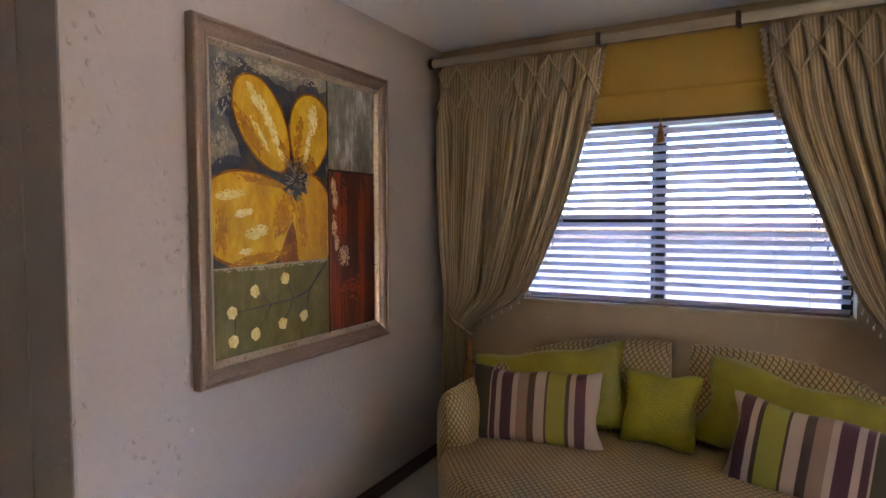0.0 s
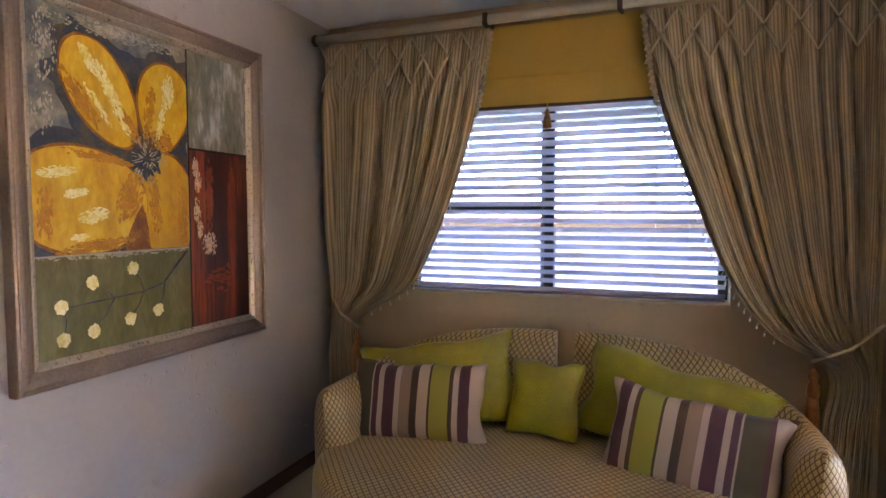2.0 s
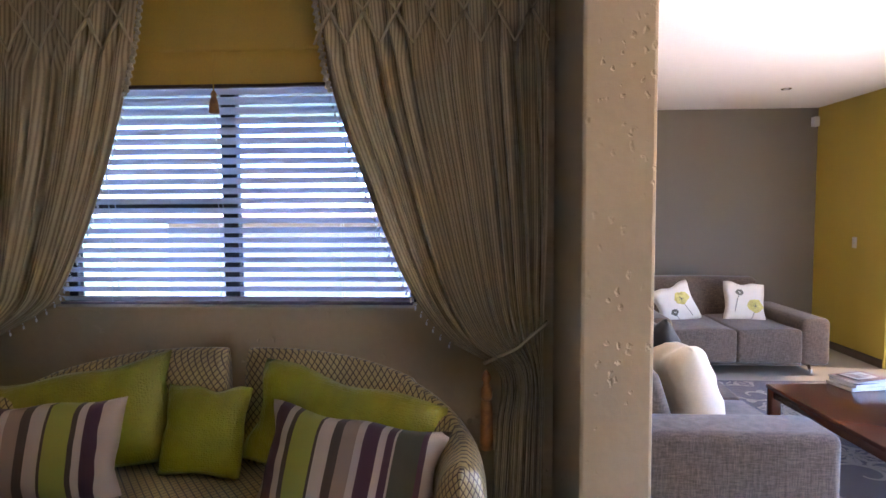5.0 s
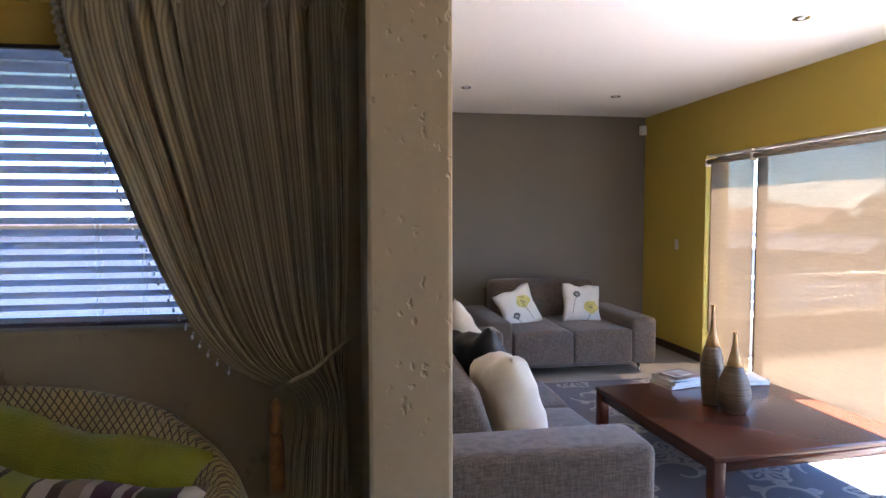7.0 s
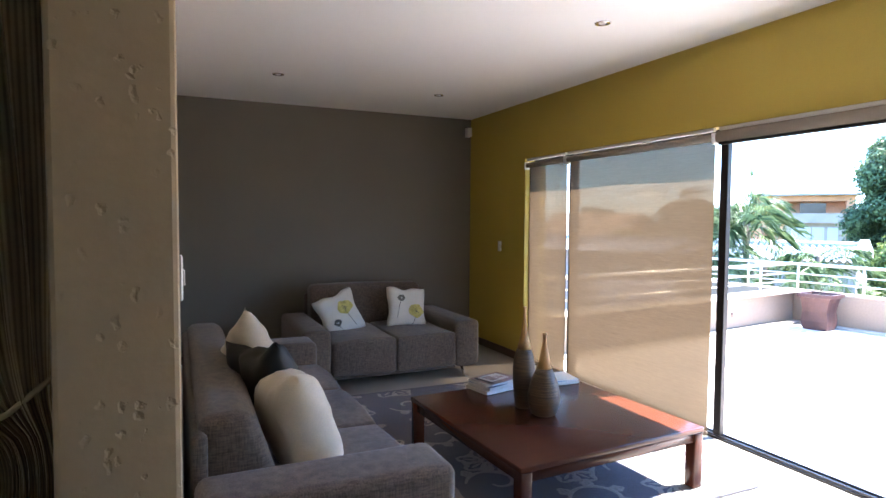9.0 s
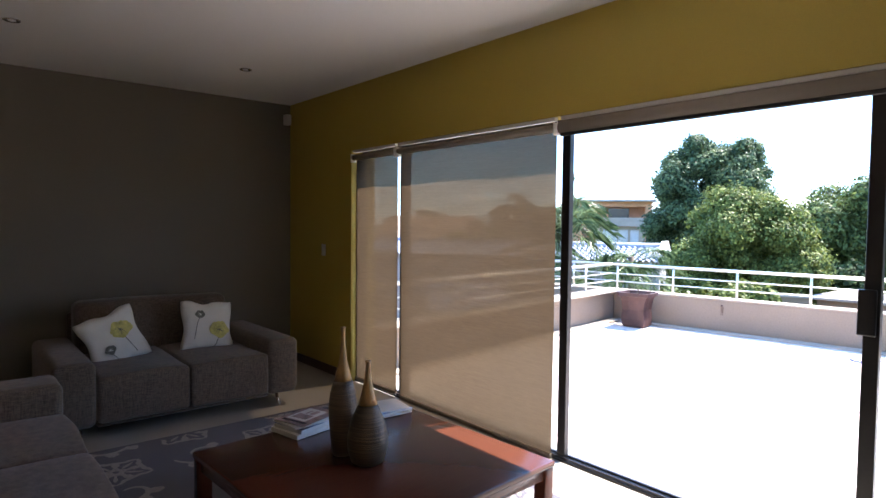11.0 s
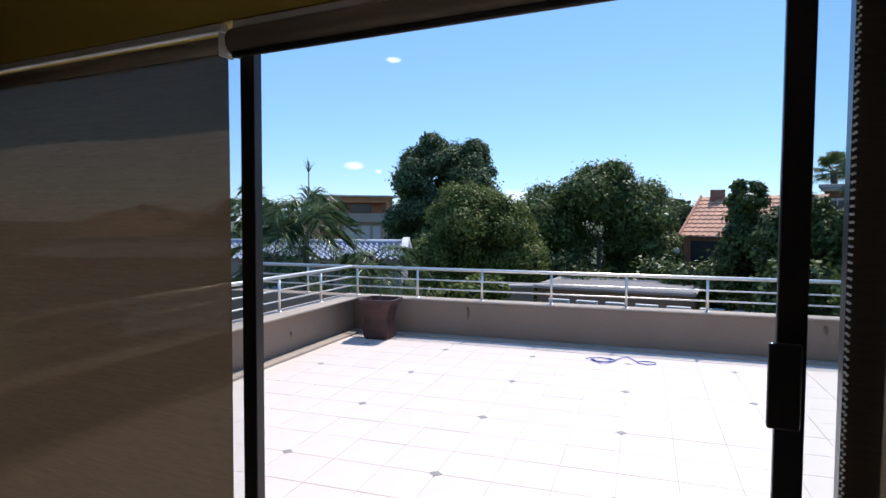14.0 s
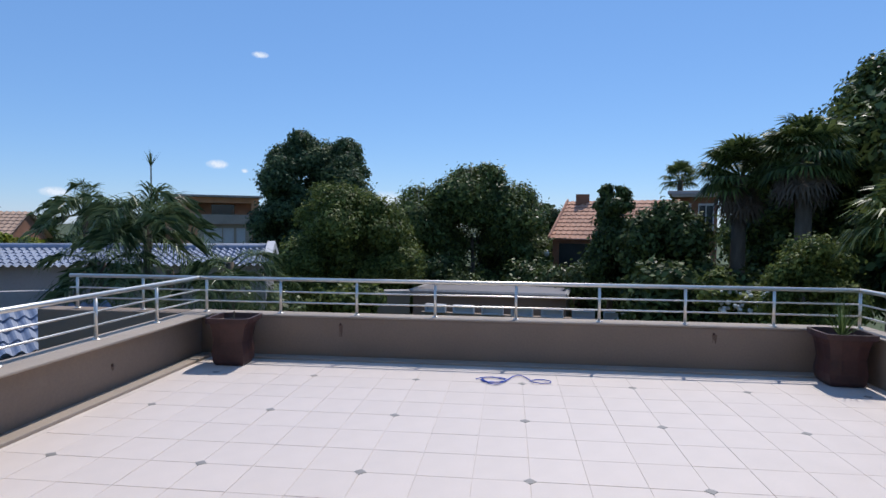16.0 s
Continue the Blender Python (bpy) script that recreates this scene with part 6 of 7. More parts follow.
feather_palm(50.2, 12.5, 0.5, 24, 1.8, "feathery palm in front of the blue roof", 2, 1.2)
feather_palm(46.8, 12.2, -3.4, 16, 1.35, "low stem of feathery palm drooping over the railing", 4, 0.0, -0.9, 0.9)
feather_palm(45.6, 20, 1.2, 22, 1.8, "feathery palm behind the blue roof", 6)
feather_palm(52.0, 11.8, -4.2, 10, 1.1, "low stem of feathery palm beside the roof", 7, 0.0, -0.8, 0.9)
feather_palm(57.0, 11.5, -3.6, 22, 1.30, "small feathery palm by the roof's end", 9, 0.0, -0.8, 0.9)


def fan_palm(az, dist, el, n, size, label, seed, skirt=0):
    """Fan palm: round pleated leaves on stalks, dead ones hanging below."""
    x, y = at(az, dist)
    root = thing("palm_tree", pose(x, y, GROUND), label, "palm tree", "garden palms")
    h = rise(el, dist) - GROUND
    bm = bmesh.new()
    tube(bm, [(0, 0, 0), (0.06, 0, h * 0.5), (0, 0, h)], 0.22, 10, 0.18)
    part("trunk", bm, M["bark"], root, smooth=True)
    rn = np.random.RandomState(seed)

    def fans(count, lo, hi):
        vs, fs = [], []
        for i in range(count):
            a, up = i * 2.39996 + rn.uniform(-0.2, 0.2), rn.uniform(lo, hi)
            d = np.array((math.cos(a) * math.cos(up), math.sin(a) * math.cos(up), math.sin(up)))
            hub = np.array((0, 0, h)) + d * size * rn.uniform(0.75, 1.05)
            s1 = np.cross(d, (0, 0, 1))
            s1 /= np.linalg.norm(s1) + 1e-9
            s2 = np.cross(s1, d)
            for k in range(19):
                q = lerp(-2.1, 2.1, k / 18)
                out = d * math.cos(q) + s1 * math.sin(q)
                L = size * 0.80 * rn.uniform(0.75, 1.15)
                tip = hub + out * L + np.array((0, 0, -0.28 * L)) - s2 * 0.05
                w = np.cross(out, s2) * 0.042 * size
                mid = hub + out * L * 0.55 + s2 * 0.03
                i0 = len(vs)
                vs += [tuple(hub), tuple(mid - w), tuple(tip), tuple(mid + w)]
                fs.append((i0, i0 + 1, i0 + 2, i0 + 3))
            i0 = len(vs)
            vs += [(0, 0, h - 0.05), (0, 0, h + 0.02), tuple(hub + s2 * 0.02), tuple(hub - s2 * 0.02)]
            fs.append((i0, i0 + 1, i0 + 2, i0 + 3))
        return vs, fs
    quick("fan_leaves", *fans(n, -0.5, 1.45), M["leaf_fan"], root, "green pleated fan leaves")
    if skirt:
        quick("dead_skirt", *fans(skirt, -1.45, -0.8), M["bark"], root, "hanging brown dead leaves")


fan_palm(103.2, 18.5, 4.4, 70, 0.78, "tall fan palm with a brown skirt", 31, 20)
fan_palm(108.0, 17.5, 5.8, 70, 0.78, "tall fan palm beside another", 32, 20)
fan_palm(98.4, 44, 4.2, 34, 0.9, "small far fan palm on the skyline", 33)
fan_palm(114.6, 12.0, 0.2, 40, 0.62, "near bright fan palm at the terrace end", 34)


# ---------------------------------------------------------------- neighbouring houses
M["roof_blue"] = surface("roof_blue", (0.24, 0.275, 0.36), 0.6, 0.18, 1.2, 20, 0.2, 0.004)
M["roof_orange"] = surface("roof_orange", (0.56, 0.285, 0.18), 0.8, 0.16, 1.2, 20, 0.3, 0.006)
M["brick_brown"] = surface("brick_brown", (0.26, 0.12, 0.07), 0.85, 0.18, 1.2, 18, 0.4, 0.008)
M["brick_orange"] = surface("brick_orange", (0.58, 0.28, 0.15), 0.85, 0.15, 1.2, 18, 0.4, 0.008)
M["render_white"] = surface("render_white", (0.55, 0.54, 0.55), 0.8, 0.07, 0.8, 20, 0.2, 0.003)
M["shadow_glass"] = surface("shadow_glass", (0.03, 0.035, 0.04), 0.15, 0.2, 1, 10, 0.0)
M["concrete"] = surface("concrete", (0.36, 0.33, 0.31), 0.85, 0.15, 0.7, 14, 0.3, 0.004)
# darker copy of render_white: the walls' shade is put into its colour
M["render_shaded"] = surface("render_shaded", (0.34, 0.315, 0.31), 0.85, 0.08, 0.8, 20, 0.2, 0.003)
M["roof_sheet"] = surface("roof_sheet", (0.19, 0.175, 0.185), 0.5, 0.06, 0.8, 14, 0.1, 0.002)


def tiled_roof(name, ridge, eave, mat, parent, pitch_w=0.24, course=0.34, swell=0.19):
    """Barrel tiles in overlapping courses between two lines (each a pair of points)."""
    r0, r1, e0, e1 = (Vector(p) for p in (*ridge, *eave))
    nu = max(2, int((r1 - r0).length / pitch_w)) * 6
    nv = max(1, int((e0 - r0).length / course))
    nrm = (r1 - r0).cross(e0 - r0).normalized()
    under = nrm.z > 0
    if nrm.z < 0:
        nrm = -nrm
    vs, fs = [], []
    for j in range(nv):
        for k, lift in ((0.0, 0.0), (1.0, 0.035)):
            for i in range(nu + 1):
                u, v = i / nu, (j + k) / nv
                p = r0.lerp(r1, u).lerp(e0.lerp(e1, u), v)
                ph = (i % 6) / 6 * 2 * math.pi
                vs.append(tuple(p + nrm * (lift + swell * pitch_w * math.cos(ph))))
    w = nu + 1
    for j in range(nv):
        b = j * 2 * w
        for i in range(nu):
            fs.append((b + i, b + i + 1, b + w + i + 1, b + w + i))
            if j + 1 < nv:
                fs.append((b + w + i, b + w + i + 1, b + 2 * w + i + 1, b + 2 * w + i))
    if under:
        fs = [f[::-1] for f in fs]
    return quick(name, vs, fs, mat, parent)


def prism(bm, pts, z0, z1):
    lo, hi = [bm.verts.new((*p, z0)) for p in pts], [bm.verts.new((*p, z1)) for p in pts]
    n = len(pts)
    for i in range(n):
        bm.faces.new((lo[i], lo[(i + 1) % n], hi[(i + 1) % n], hi[i]))
    bm.faces.new(hi)
    bm.faces.new(lo[::-1])
    bmesh.ops.recalc_face_normals(bm, faces=bm.faces)
    return bm


def blue_house():
    root = thing("house", label="neighbour's low house with glazed blue grey roof tiles", category="house")
    D = 17.0
    a, b = at(30, 20.5), at(60.4, D)
    zr, ze = 0.82, 0.46
    d = Vector((b[0] - a[0], b[1] - a[1], 0)).normalized()
    n = Vector((d.y, -d.x, 0))
    if n.dot(Vector((EYE.x - a[0], EYE.y - a[1], 0))) < 0:
        n = -n
    A, B = Vector((*a, zr)), Vector((*b, zr))
    run = n * 1.9
    tiled_roof("roof", (A, B), (A + run + Vector((0, 0, ze - zr)), B + run + Vector((0, 0, ze - zr))), M["roof_blue"], root, 0.17, 0.28)
    tiled_roof("back_roof", (A, B), (A - run + Vector((0, 0, ze - zr)), B - run + Vector((0, 0, ze - zr))), M["roof_blue"], root, 0.17, 0.28)
    bm = bmesh.new()
    tube(bm, [A + Vector((0, 0, 0.03)), B + Vector((0, 0, 0.03))], 0.10, 8)
    part("ridge_cap", bm, M["roof_blue"], root, smooth=True)
    q = [A + n * 1.6, B + n * 1.6, B - n * 1.6, A - n * 1.6]
    part("wall", prism(bmesh.new(), [(p.x, p.y) for p in q], GROUND, ze + 0.05), M["render_shaded"], root, "rendered walls, shade put into their grey")
    # raised gable coping at the end
    bm = bmesh.new()
    g0, g1, gt = B + n * 1.7 + Vector((0, 0, ze - zr + 0.22)), B - n * 1.7 + Vector((0, 0, ze - zr + 0.16)), B + Vector((0, 0, 0.20))
    for p, q2 in ((g0, gt), (gt, g1)):
        vs = [bm.verts.new(p0 + d * s + Vector((0, 0, dz))) for p0 in (p, q2) for s in (-0.06, 0.14) for dz in (-0.20, 0.0)]
        for f in ((0, 1, 3, 2), (4, 6, 7, 5), (0, 4, 5, 1), (2, 3, 7, 6), (1, 5, 7, 3), (0, 2, 6, 4)):
            bm.faces.new([vs[i] for i in f])
    bmesh.ops.recalc_face_normals(bm, faces=bm.faces)
    part("gable_coping", bm, M["render_white"], root, "white raised gable coping")
    # low yard wall before the roof, in the render darkened for shade
    c0, c1 = at(37, 13.5), at(44.5, 13.0)
    root2 = thing("yard_wall", label="rendered yard wall before the blue roof, coloured as in shade", category="wall")
    e = Vector((c1[0] - c0[0], c1[1] - c0[1], 0)).normalized().orthogonal() * 0.2
    part("wall", prism(bmesh.new(), [c0, c1, (c1[0] + e.x, c1[1] + e.y), (c0[0] + e.x, c0[1] + e.y)], GROUND, 0.25), M["render_shaded"], root2)
    root3 = thing("house", label="small lean-to roof with blue grey tiles below the terrace", category="house")
    l0, l1 = at(33, 11.0), at(47, 11.6)
    L0, L1 = Vector((*l0, 0.15)), Vector((*l1, 0.15))
    dn = Vector((EYE.x - l0[0], EYE.y - l0[1], 0)).normalized() * 1.2
    tiled_roof("roof", (L0, L1), (L0 + dn + Vector((0, 0, -0.5)), L1 + dn + Vector((0, 0, -0.5))), M["roof_blue"], root3, 0.17, 0.28)
    f = -dn.normalized() * 0.15
    part("wall", prism(bmesh.new(), [(l0[0] + dn.x, l0[1] + dn.y), (l1[0] + dn.x, l1[1] + dn.y), l1, l0], GROUND, -0.42), M["render_shaded"], root3)


blue_house()


def block_house(az0, az1, dist, el_top, mat, label, storeys, win, depth=8.0):
    """A plain house that turns one face to the terrace, with its windows let in."""
    a, b = Vector((*at(az0, dist), 0)), Vector((*at(az1, dist), 0))
    root = thing("house", pose(a.x, a.y, 0, 0, 0, math.degrees(math.atan2(b.y - a.y, b.x - a.x))), label, "house", "houses beyond the garden")
    L = (b - a).length
    zt = rise(el_top, dist)
    part("wall", boxes((0, L, 0, depth, GROUND, zt)), mat, root)
    part("roof", boxes((-0.3, L + 0.3, -0.45, depth + 0.3, zt + 0.002, zt + 0.22), r=0.02, seg=1), M["concrete"], root, "flat roof slab")
    step = (zt - GROUND) / storeys
    for s in range(storeys):
        z = GROUND + s * step
        part("floor_band", boxes((-0.04, L + 0.04, -0.9 if s else -0.06, -0.002, z + step * 0.94, z + step * 0.99)), M["coping"], root)
        for i in range(win):
            x0 = L * (i + 0.2) / win
            w = L / win * 0.6
            wd = part("window", boxes((x0 - 0.06, x0 + w + 0.06, -0.05, -0.003, z + step * 0.30, z + step * 0.36), (x0 - 0.06, x0 + w + 0.06, -0.05, -0.003, z + step * 0.78, z + step * 0.82), (x0 - 0.06, x0, -0.05, -0.003, z + step * 0.36, z + step * 0.78), (x0 + w, x0 + w + 0.06, -0.05, -0.003, z + step * 0.36, z + step * 0.78), (x0 + w / 2 - 0.03, x0 + w / 2 + 0.03, -0.05, -0.003, z + step * 0.36, z + step * 0.78)), M["render_white"], root)
            part("pane", boxes((x0 + 0.003, x0 + w - 0.003, -0.02, -0.005, z + step * 0.36, z + step * 0.78)), M["shadow_glass"], wd)
    return root


def balcony_house():
    """Flat-roofed brick house: a shaded balcony above, white-framed windows below."""
    a, b = Vector((*at(51.6, 46), 0)), Vector((*at(59.4, 46), 0))
    root = thing("house", pose(a.x, a.y, 1.4, 0, 0, math.degrees(math.atan2(b.y - a.y, b.x - a.x))), "brown brick flat-roofed house with a cream balcony", "house", "houses beyond the garden")
    L = (b - a).length
    part("wall", boxes((0, L, 1.3, 8, GROUND - 1.4, 1.95), (0, 2.1, 0, 1.3, GROUND - 1.4, 1.95), (L - 0.5, L, 0, 1.3, GROUND - 1.4, 1.95), (2.1, L - 0.5, 0, 1.3, 1.55, 1.95), r=0.01, seg=1), M["brick_orange"], root)
    part("roof", boxes((-0.3, L + 0.3, -0.5, 8.3, 1.952, 2.10), r=0.02, seg=1), M["concrete"], root, "flat roof slab")
    part("lower_storey", boxes((2.1, L - 0.5, 0.0, 1.29, GROUND - 1.4, 0.0)), M["coping"], root, "cream rendered lower storey")
    part("balcony", boxes((1.9, L - 0.4, -0.45, -0.01, 0.02, 0.18), (1.9, L - 0.4, -0.45, -0.35, 0.18, 0.70)), M["coping"], root, "cream balcony parapet")
    part("balcony_door", boxes((3.0, 4.6, 1.25, 1.297, 0.1, 1.45)), M["shadow_glass"], root, "dark sliding door in the shade")
    for x0, x1 in ((2.5, 3.7), (3.8, 4.5), (4.7, 5.3)):
        wd = part("window", boxes((x0, x1, -0.06, -0.003, -1.50, -1.42), (x0, x1, -0.06, -0.003, -0.36, -0.28), (x0, x0 + 0.08, -0.06, -0.003, -1.42, -0.36), (x1 - 0.08, x1, -0.06, -0.003, -1.42, -0.36), ((x0 + x1) / 2 - 0.03, (x0 + x1) / 2 + 0.03, -0.06, -0.003, -1.42, -0.36)), M["render_white"], root)
        part("net_curtain", boxes((x0 + 0.09, x1 - 0.09, -0.03, -0.004, -1.41, -0.37)), M["render_white"], wd, "white net curtain behind the pane")


def gabled_house():
    """Far house under a tan tiled roof, its brown gable turned to the garden."""
    root = thing("house", label="far brown house under a tan tiled gable roof", category="house", group="houses beyond the garden")
    A, B = Vector((*at(33.5, 44), 2.05)), Vector((*at(41.9, 41), 2.05))
    d = (B - A).normalized()
    n = Vector((d.y, -d.x, 0))
    if n.dot(Vector((EYE.x - A.x, EYE.y - A.y, 0))) < 0:
        n = -n
    fall = Vector((0, 0, -1.6))
    tiled_roof("roof", (A, B), (A + n * 3 + fall, B + n * 3 + fall), M["roof_tan"], root, 0.3, 0.36, 0.08)
    tiled_roof("back_roof", (A, B), (A - n * 3 + fall, B - n * 3 + fall), M["roof_tan"], root, 0.3, 0.36, 0.08)
    q = [A + n * 2.6, B + n * 2.6 - d * 0.4, B - n * 2.6 - d * 0.4, A - n * 2.6]
    part("wall", prism(bmesh.new(), [(p.x, p.y) for p in q], GROUND, 0.5), M["brick_brown"], root)
    bm = bmesh.new()
    tri = [B + n * 2.7 + fall, B - n * 2.7 + fall, B + Vector((0, 0, -0.12))]
    fr, bk = [bm.verts.new(p - d * 0.2) for p in tri], [bm.verts.new(p - d * 0.45) for p in tri]
    bm.faces.new(fr)
    bm.faces.new(bk[::-1])
    for i in range(3):
        bm.faces.new((fr[i], fr[(i + 1) % 3], bk[(i + 1) % 3], bk[i]))
    bmesh.ops.recalc_face_normals(bm, faces=bm.faces)
    part("gable", bm, M["brick_brown"], root)


M["roof_tan"] = surface("roof_tan", (0.46, 0.30, 0.21), 0.8, 0.14, 1.2, 20, 0.3, 0.006)
balcony_house()
gabled_house()


def orange_roof_house():
    root = thing("house", label="brick house with an orange tiled roof beyond the trees", category="house")
    D = 30
    a, b = Vector((*at(86.8, D), 0)), Vector((*at(97.0, D - 1.8), 0))
    d = (b - a).normalized()
    n = Vector((d.y, -d.x, 0))
    if n.dot(Vector((EYE.x - a.x, EYE.y - a.y, 0))) < 0:
        n = -n
    ze, zr = rise(-1.2, D), rise(2.35, D + 2.5)
    up = Vector((0, 0, 1))
    back = -n * 3.2
    tiled_roof("roof", (a + back - d * 0.35 + up * zr, b + back + up * zr), (a + up * ze, b + up * ze), M["roof_orange"], root, 0.3, 0.36, 0.06)
    part("wall", prism(bmesh.new(), [((a - n * 0.5).x, (a - n * 0.5).y), ((b - n * 0.5).x, (b - n * 0.5).y), ((b - n * 6).x, (b - n * 6).y), ((a - n * 6).x, (a - n * 6).y)], GROUND, ze - 0.05), M["brick_brown"], root)
    bm = bmesh.new()
    tube(bm, [a + up * (ze + 0.05), a + back - d * 0.35 + up * (zr + 0.06)], 0.07, 6)
    part("verge", bm, M["roof_orange"], root)
    c = a + back + d * 0.5
    part("chimney", boxes((c.x - 0.35, c.x + 0.35, c.y - 0.35, c.y + 0.35, zr - 0.5, zr + 0.35)), M["brick_brown"], root)
    g0, g1 = a + d * 0.4 - n * 0.45, a + d * 3.4 - n * 0.45
    bm = prism(bmesh.new(), [(g0.x, g0.y), (g1.x, g1.y), (g1.x + n.x * 0.06, g1.y + n.y * 0.06), (g0.x + n.x * 0.06, g0.y + n.y * 0.06)], ze - 1.9, ze - 0.25)
    part("window", bm, M["shadow_glass"], root, "dark wide window under the eave")


orange_roof_house()
block_house(97.8, 101.5, 42, 2.9, M["brick_brown"], "brown brick upper house against the sky", 2, 2)


def carport():
    root = thing("carport", label="flat pale sheet roof on tan walls below the terrace", category="carport")
    a, b = Vector((*at(73.6, 22), 0)), Vector((*at(88.5, 21), 0))
    d = (b - a).normalized()
    n = Vector((-d.y, d.x, 0))
    if n.dot(Vector((EYE.x - a.x, EYE.y - a.y, 0))) > 0:
        n = -n
    z = rise(-6.35, 22)
    q = [a, b, b + n * 3.6, a + n * 3.6]
    part("roof", prism(bmesh.new(), [(p.x, p.y) for p in q], z - 0.06, z), M["roof_sheet"], root, "pale grey sheet roof")
    bm = bmesh.new()
    for p, s in ((a, b), (b, b + n * 3.6), (b + n * 3.6, a + n * 3.6), (a + n * 3.6, a)):
        tube(bm, [p + Vector((0, 0, z - 0.02)), s + Vector((0, 0, z - 0.02))], 0.09, 6)
    part("fascia", bm, M["concrete"], root)
    q = [a + n * 0.3, b + n * 0.3, b + n * 3.3, a + n * 3.3]
    part("wall", prism(bmesh.new(), [(p.x, p.y) for p in q], GROUND, z - 0.065), M["sunlit_plaster"], root)
    f0 = a + d * 1.0 - n * 2.0
    root2 = thing("garden_wall", label="low tan garden wall with a white lattice top", category="wall")
    f1 = f0 + d * 6.5
    part("wall", prism(bmesh.new(), [(f0.x, f0.y), (f1.x, f1.y), (f1.x + n.x * 0.25, f1.y + n.y * 0.25), (f0.x + n.x * 0.25, f0.y + n.y * 0.25)], GROUND, rise(-8.3, 20)), M["sunlit_plaster"], root2)
    zt = rise(-8.3, 20)
    ang = math.atan2(d.y, d.x)
    for i in range(7):
        p = f0 + d * (0.5 + i * 0.96)
        ob = part("block", boxes((-0.35, 0.35, -0.1, 0.12, 0.0, 0.05), (-0.35, 0.35, -0.1, 0.12, 0.22, 0.27), (-0.35, -0.29, -0.1, 0.12, 0.05, 0.22), (0.29, 0.35, -0.1, 0.12, 0.05, 0.22), (-0.29, 0.29, 0.0, 0.08, 0.05, 0.22), r=0.006, seg=1), M["render_white"], root2, "white framed coping block")
        ob.matrix_basis = pose(p.x, p.y, zt + 0.001, 0, 0, math.degrees(ang))
    w0, w1 = Vector((*at(66.5, 20), 0)), Vector((*at(73.5, 20), 0))
    root3 = thing("garden_wall", label="tan garden wall with flat cappings", category="wall")
    e = Vector((0.25, 0.1, 0))
    part("wall", prism(bmesh.new(), [(w0.x, w0.y), (w1.x, w1.y), (w1.x + e.x, w1.y + e.y), (w0.x + e.x, w0.y + e.y)], GROUND, rise(-6.6, 20)), M["sunlit_plaster"], root3)
    part("capping", prism(bmesh.new(), [(w0.x - 0.1, w0.y), (w1.x - 0.1, w1.y), (w1.x + e.x + 0.1, w1.y + e.y), (w0.x + e.x + 0.1, w0.y + e.y)], rise(-6.6, 20) + 0.001, rise(-6.6, 20) + 0.08), M["concrete"], root3)


carport()


def brick_fence():
    a, b = Vector((*at(85.0, 34), 0)), Vector((*at(89.8, 33), 0))
    root = thing("fence", label="red brown slatted garden fence under the trees", category="fence")
    d = b - a
    for i in range(16):
        p = a + d * (i / 15)
        part("slat", boxes((p.x - 0.07, p.x + 0.07, p.y - 0.07, p.y + 0.07, GROUND, rise(-2.8, 34))), M["brick_brown"], root)
    lamp = thing("garden_lamp", pose(*at(86.6, 30), GROUND), "white globe garden lamp on a dark post", "garden lamp")
    bm = bmesh.new()
    tube(bm, [(0, 0, 0), (0, 0, rise(-2.9, 30) - GROUND)], 0.04, 8)
    part("pole", bm, M["bronze_alu"], lamp)
    bm = bmesh.new()
    bmesh.ops.create_uvsphere(bm, u_segments=14, v_segments=10, radius=0.16, matrix=Matrix.Translation((0, 0, rise(-2.9, 30) - GROUND + 0.14)))
    part("globe", bm, M["bloom_white"], lamp, smooth=True)


brick_fence()


# house seen through the alcove blind
def north_house():
    root = thing("house", pose(-6, 17, 0), "pink rendered house behind the alcove window", "house")
    part("wall", boxes((0, 16, 0, 7, GROUND, 1.3)), M["pink_render"], root)
    part("roof", boxes((-0.4, 16.4, -0.5, 7.4, 1.302, 1.5), r=0.02, seg=1), M["roof_orange"], root)


M["pink_render"] = surface("pink_render", (0.55, 0.36, 0.30), 0.85, 0.08, 0.8, 20, 0.3, 0.004)
north_house()

# small fair-weather clouds on far backdrop sheets
def cloud_stuff():
    m = bpy.data.materials.new("cloud")
    m.use_nodes = True
    nt = m.node_tree
    nt.nodes.clear()
    gen = coords(nt, "Generated")
    mid = nt.nodes.new("ShaderNodeMapping")
    mid.inputs["Location"].default_value = (-1, -1, 0)
    mid.inputs["Scale"].default_value = (2, 2, 0)
    nt.links.new(gen, mid.inputs["Vector"])
    ball = nt.nodes.new("ShaderNodeTexGradient")
    ball.gradient_type = "SPHERICAL"
    nt.links.new(mid.outputs[0], ball.inputs[0])
    puff = noise_of(nt, coords(nt), 0.35, 6, 0.6)
    thick = math_node(nt, "MULTIPLY", ball.outputs["Fac"], math_node(nt, "MULTIPLY", puff, 2.0))
    soft = ramp(nt, thick, [(0.18, (0, 0, 0)), (0.75, (0.85, 0.85, 0.85))])
    tra, emi = nt.nodes.new("ShaderNodeBsdfTransparent"), nt.nodes.new("ShaderNodeEmission")
    emi.inputs[0].default_value = (0.86, 0.92, 1.0, 1)
    emi.inputs[1].default_value = 1.0
    mx = nt.nodes.new("ShaderNodeMixShader")
    nt.links.new(soft, mx.inputs[0])
    nt.links.new(tra.outputs[0], mx.inputs[1])
    nt.links.new(emi.outputs[0], mx.inputs[2])
    out = nt.nodes.new("ShaderNodeOutputMaterial")
    nt.links.new(mx.outputs[0], out.inputs[0])
    return m


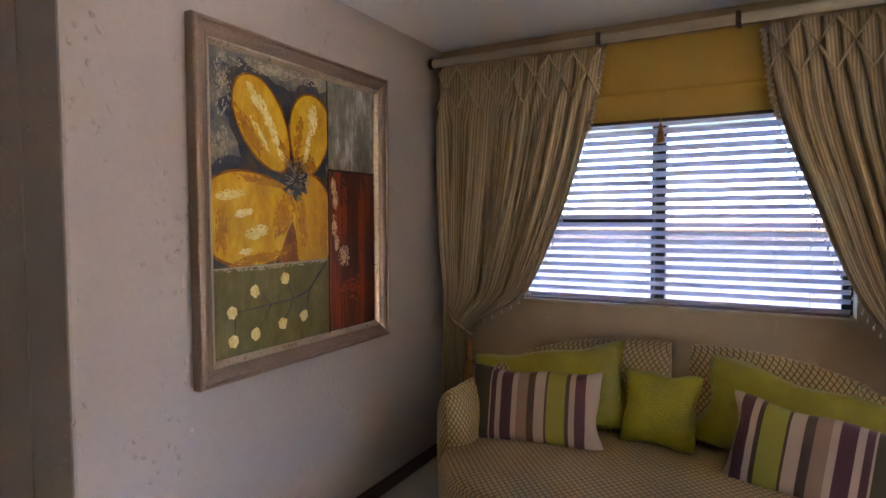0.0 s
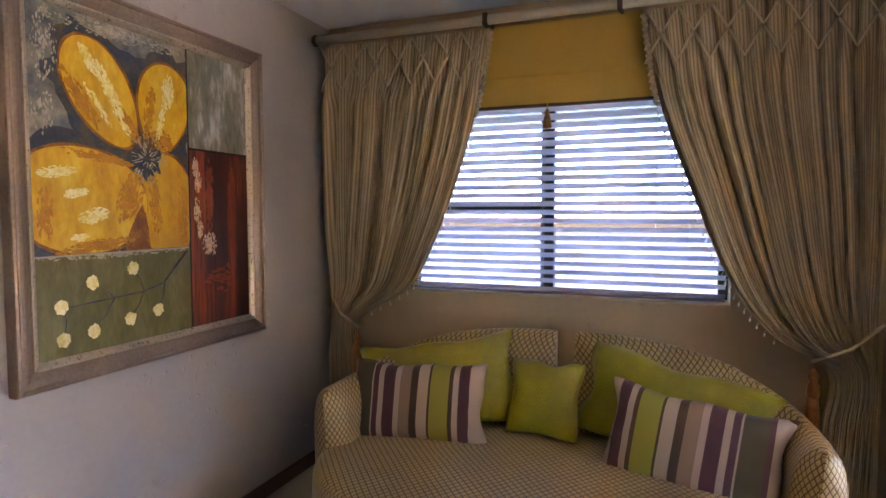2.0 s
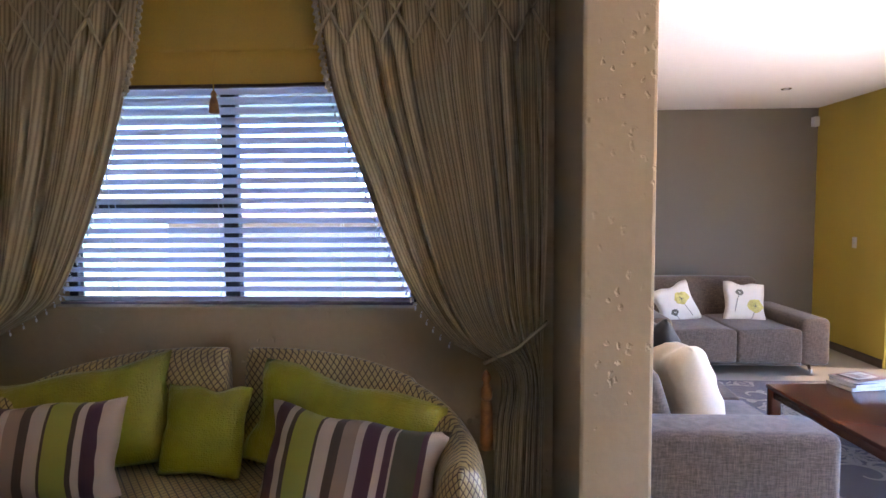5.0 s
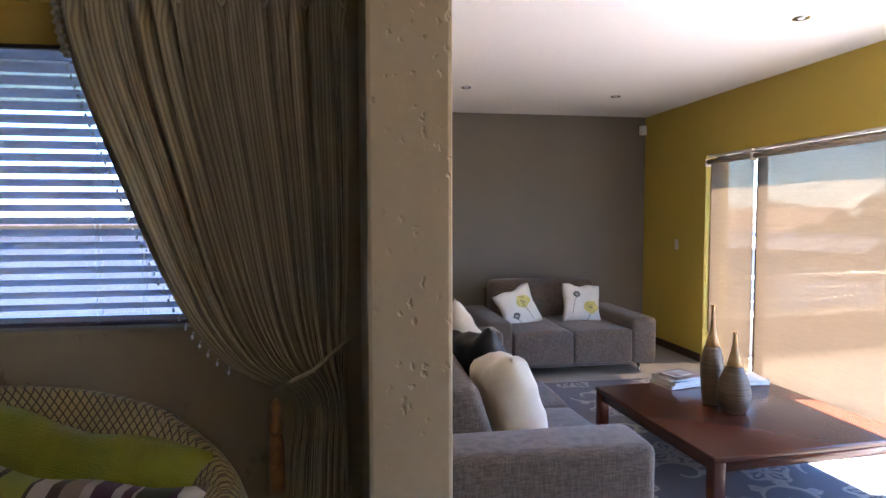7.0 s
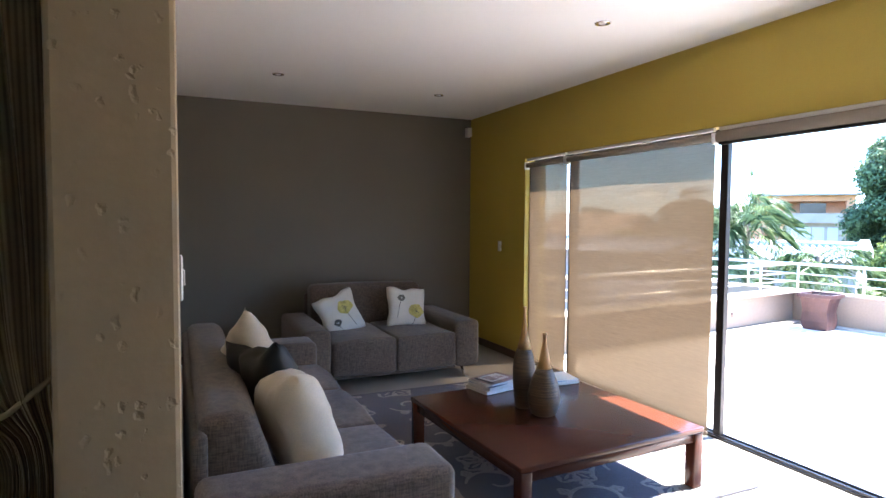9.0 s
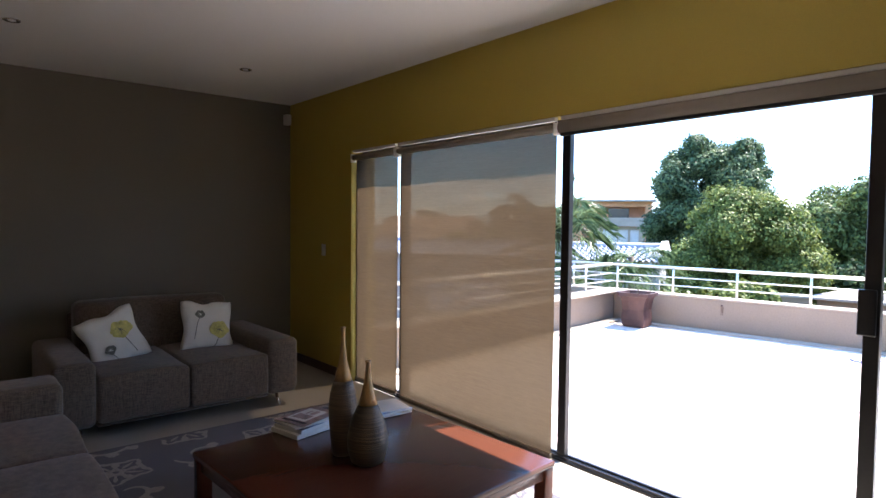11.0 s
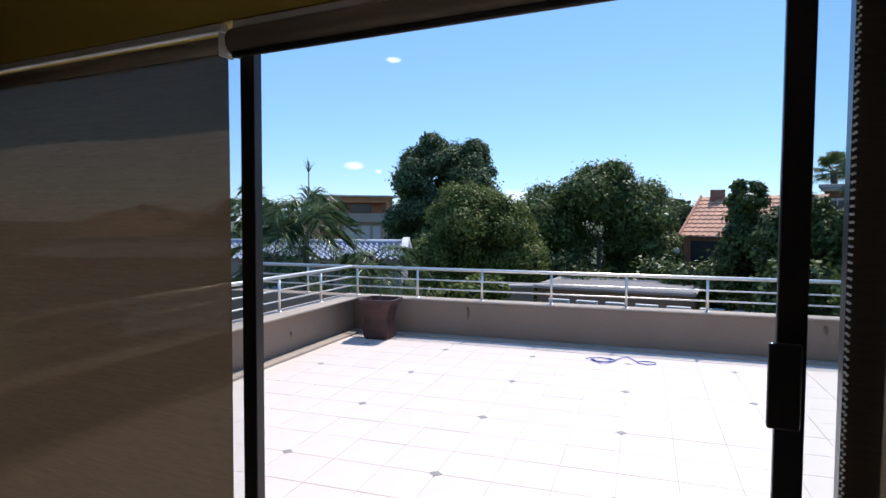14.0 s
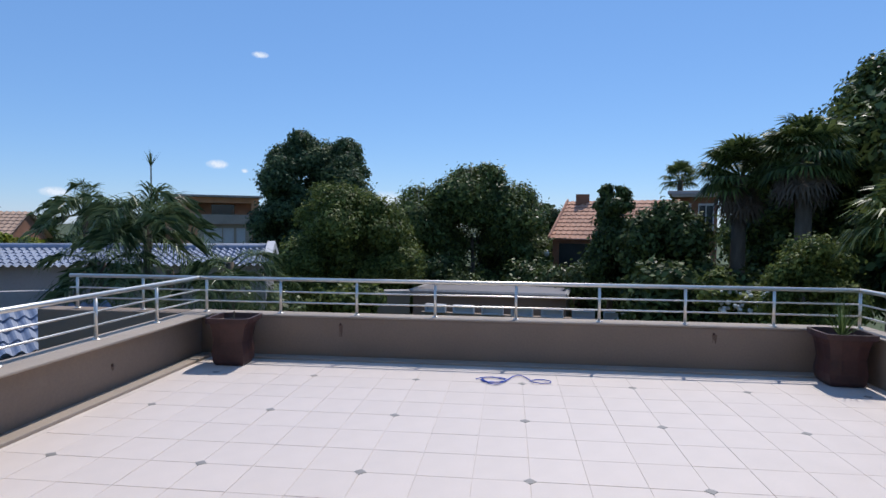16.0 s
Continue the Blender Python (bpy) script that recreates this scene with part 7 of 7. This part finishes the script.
M["cloud"] = cloud_stuff()
for az, el, w, hgt in ((55.9, 5.25, 9.5, 4.0), (59.6, 15.0, 7.5, 3.0), (58.2, 4.75, 3.0, 2.0), (71.2, 1.9, 26, 12), (43.5, 2.4, 11, 4)):
    x, y = at(az, 420)
    sheet = quick("backdrop", [(-w, -hgt, 0), (w, -hgt, 0), (w, hgt, 0), (-w, hgt, 0)], [(0, 1, 2, 3)], M["cloud"])
    sheet.matrix_basis = pose(x, y, rise(el, 420), 90, 0, -az)
    tagged(sheet, "small soft white fair-weather cloud", "cloud", kind="structure")


# ---------------------------------------------------------------- terrace tiles
def tiles():
    px, py = 0.388, 0.3655
    gap = 0.004
    me = bpy.data.meshes.new("tile")
    bm = boxes((-px / 2 + gap / 2, px / 2 - gap / 2, -py / 2 + gap / 2, py / 2 - gap / 2, -0.006, 0.0), r=0.0015, seg=1)
    bm.to_mesh(me)
    bm.free()
    me.materials.append(M["terrace_tile"])
    near, far = [], []
    for i in range(-16, 1):
        for j in range(-24, 2):
            x, y = -2.69 + (i + 6.5) * px, -3.11 + (j + 8.5) * py
            if x > -0.85 - px / 2 or y > -0.5 - py / 2 or y < -7.81 + py / 2:
                continue
            p = terrace_pt(x, y)
            if p.x < 6.93 + px / 2:
                continue
            (near if p.x < 12.2 and 2.0 < p.y < 8.0 else far).append((x, y))
    near.sort(key=lambda q: terrace_pt(*q).x)
    far += near[290:]
    for x, y in near[:290]:
        ob = new("tile", me)
        ob.parent = terrace_slab
        ob.matrix_basis = TM @ pose(x, y, FL + random.uniform(-0.0006, 0.0006))
    vs, fs = [], []
    for x, y in far:
        i0 = len(vs)
        for z in (FL - 0.006, FL):
            for sx, sy in ((-1, -1), (1, -1), (1, 1), (-1, 1)):
                vs.append(tuple(terrace_pt(x + sx * (px - gap) / 2, y + sy * (py - gap) / 2, z)))
        fs += [(i0 + 4, i0 + 5, i0 + 6, i0 + 7)] + [(i0 + k, i0 + (k + 1) % 4, i0 + 4 + (k + 1) % 4, i0 + 4 + k) for k in range(4)]
    tagged(quick("outer_tiles", vs, fs, M["terrace_tile"], terrace_slab), kind="stuff")
    me2 = bpy.data.meshes.new("inset")
    bm = boxes((-0.030, 0.030, -0.030, 0.030, -0.004, 0.002))
    bm.to_mesh(me2)
    bm.free()
    me2.materials.append(M["inset_tile"])
    for i in range(-3, 3):
        for j in range(-6, 4):
            x, y = -2.69 + i * 3 * px, -3.11 + j * 3 * py
            if -0.95 > x and terrace_pt(x, y).x > 7.0 and -7.75 < y < -0.55:
                ob = new("inset", me2)
                ob.parent = terrace_slab
                ob.matrix_basis = TM @ pose(x, y, FL + 0.0005, 0, 0, 45)


tiles()
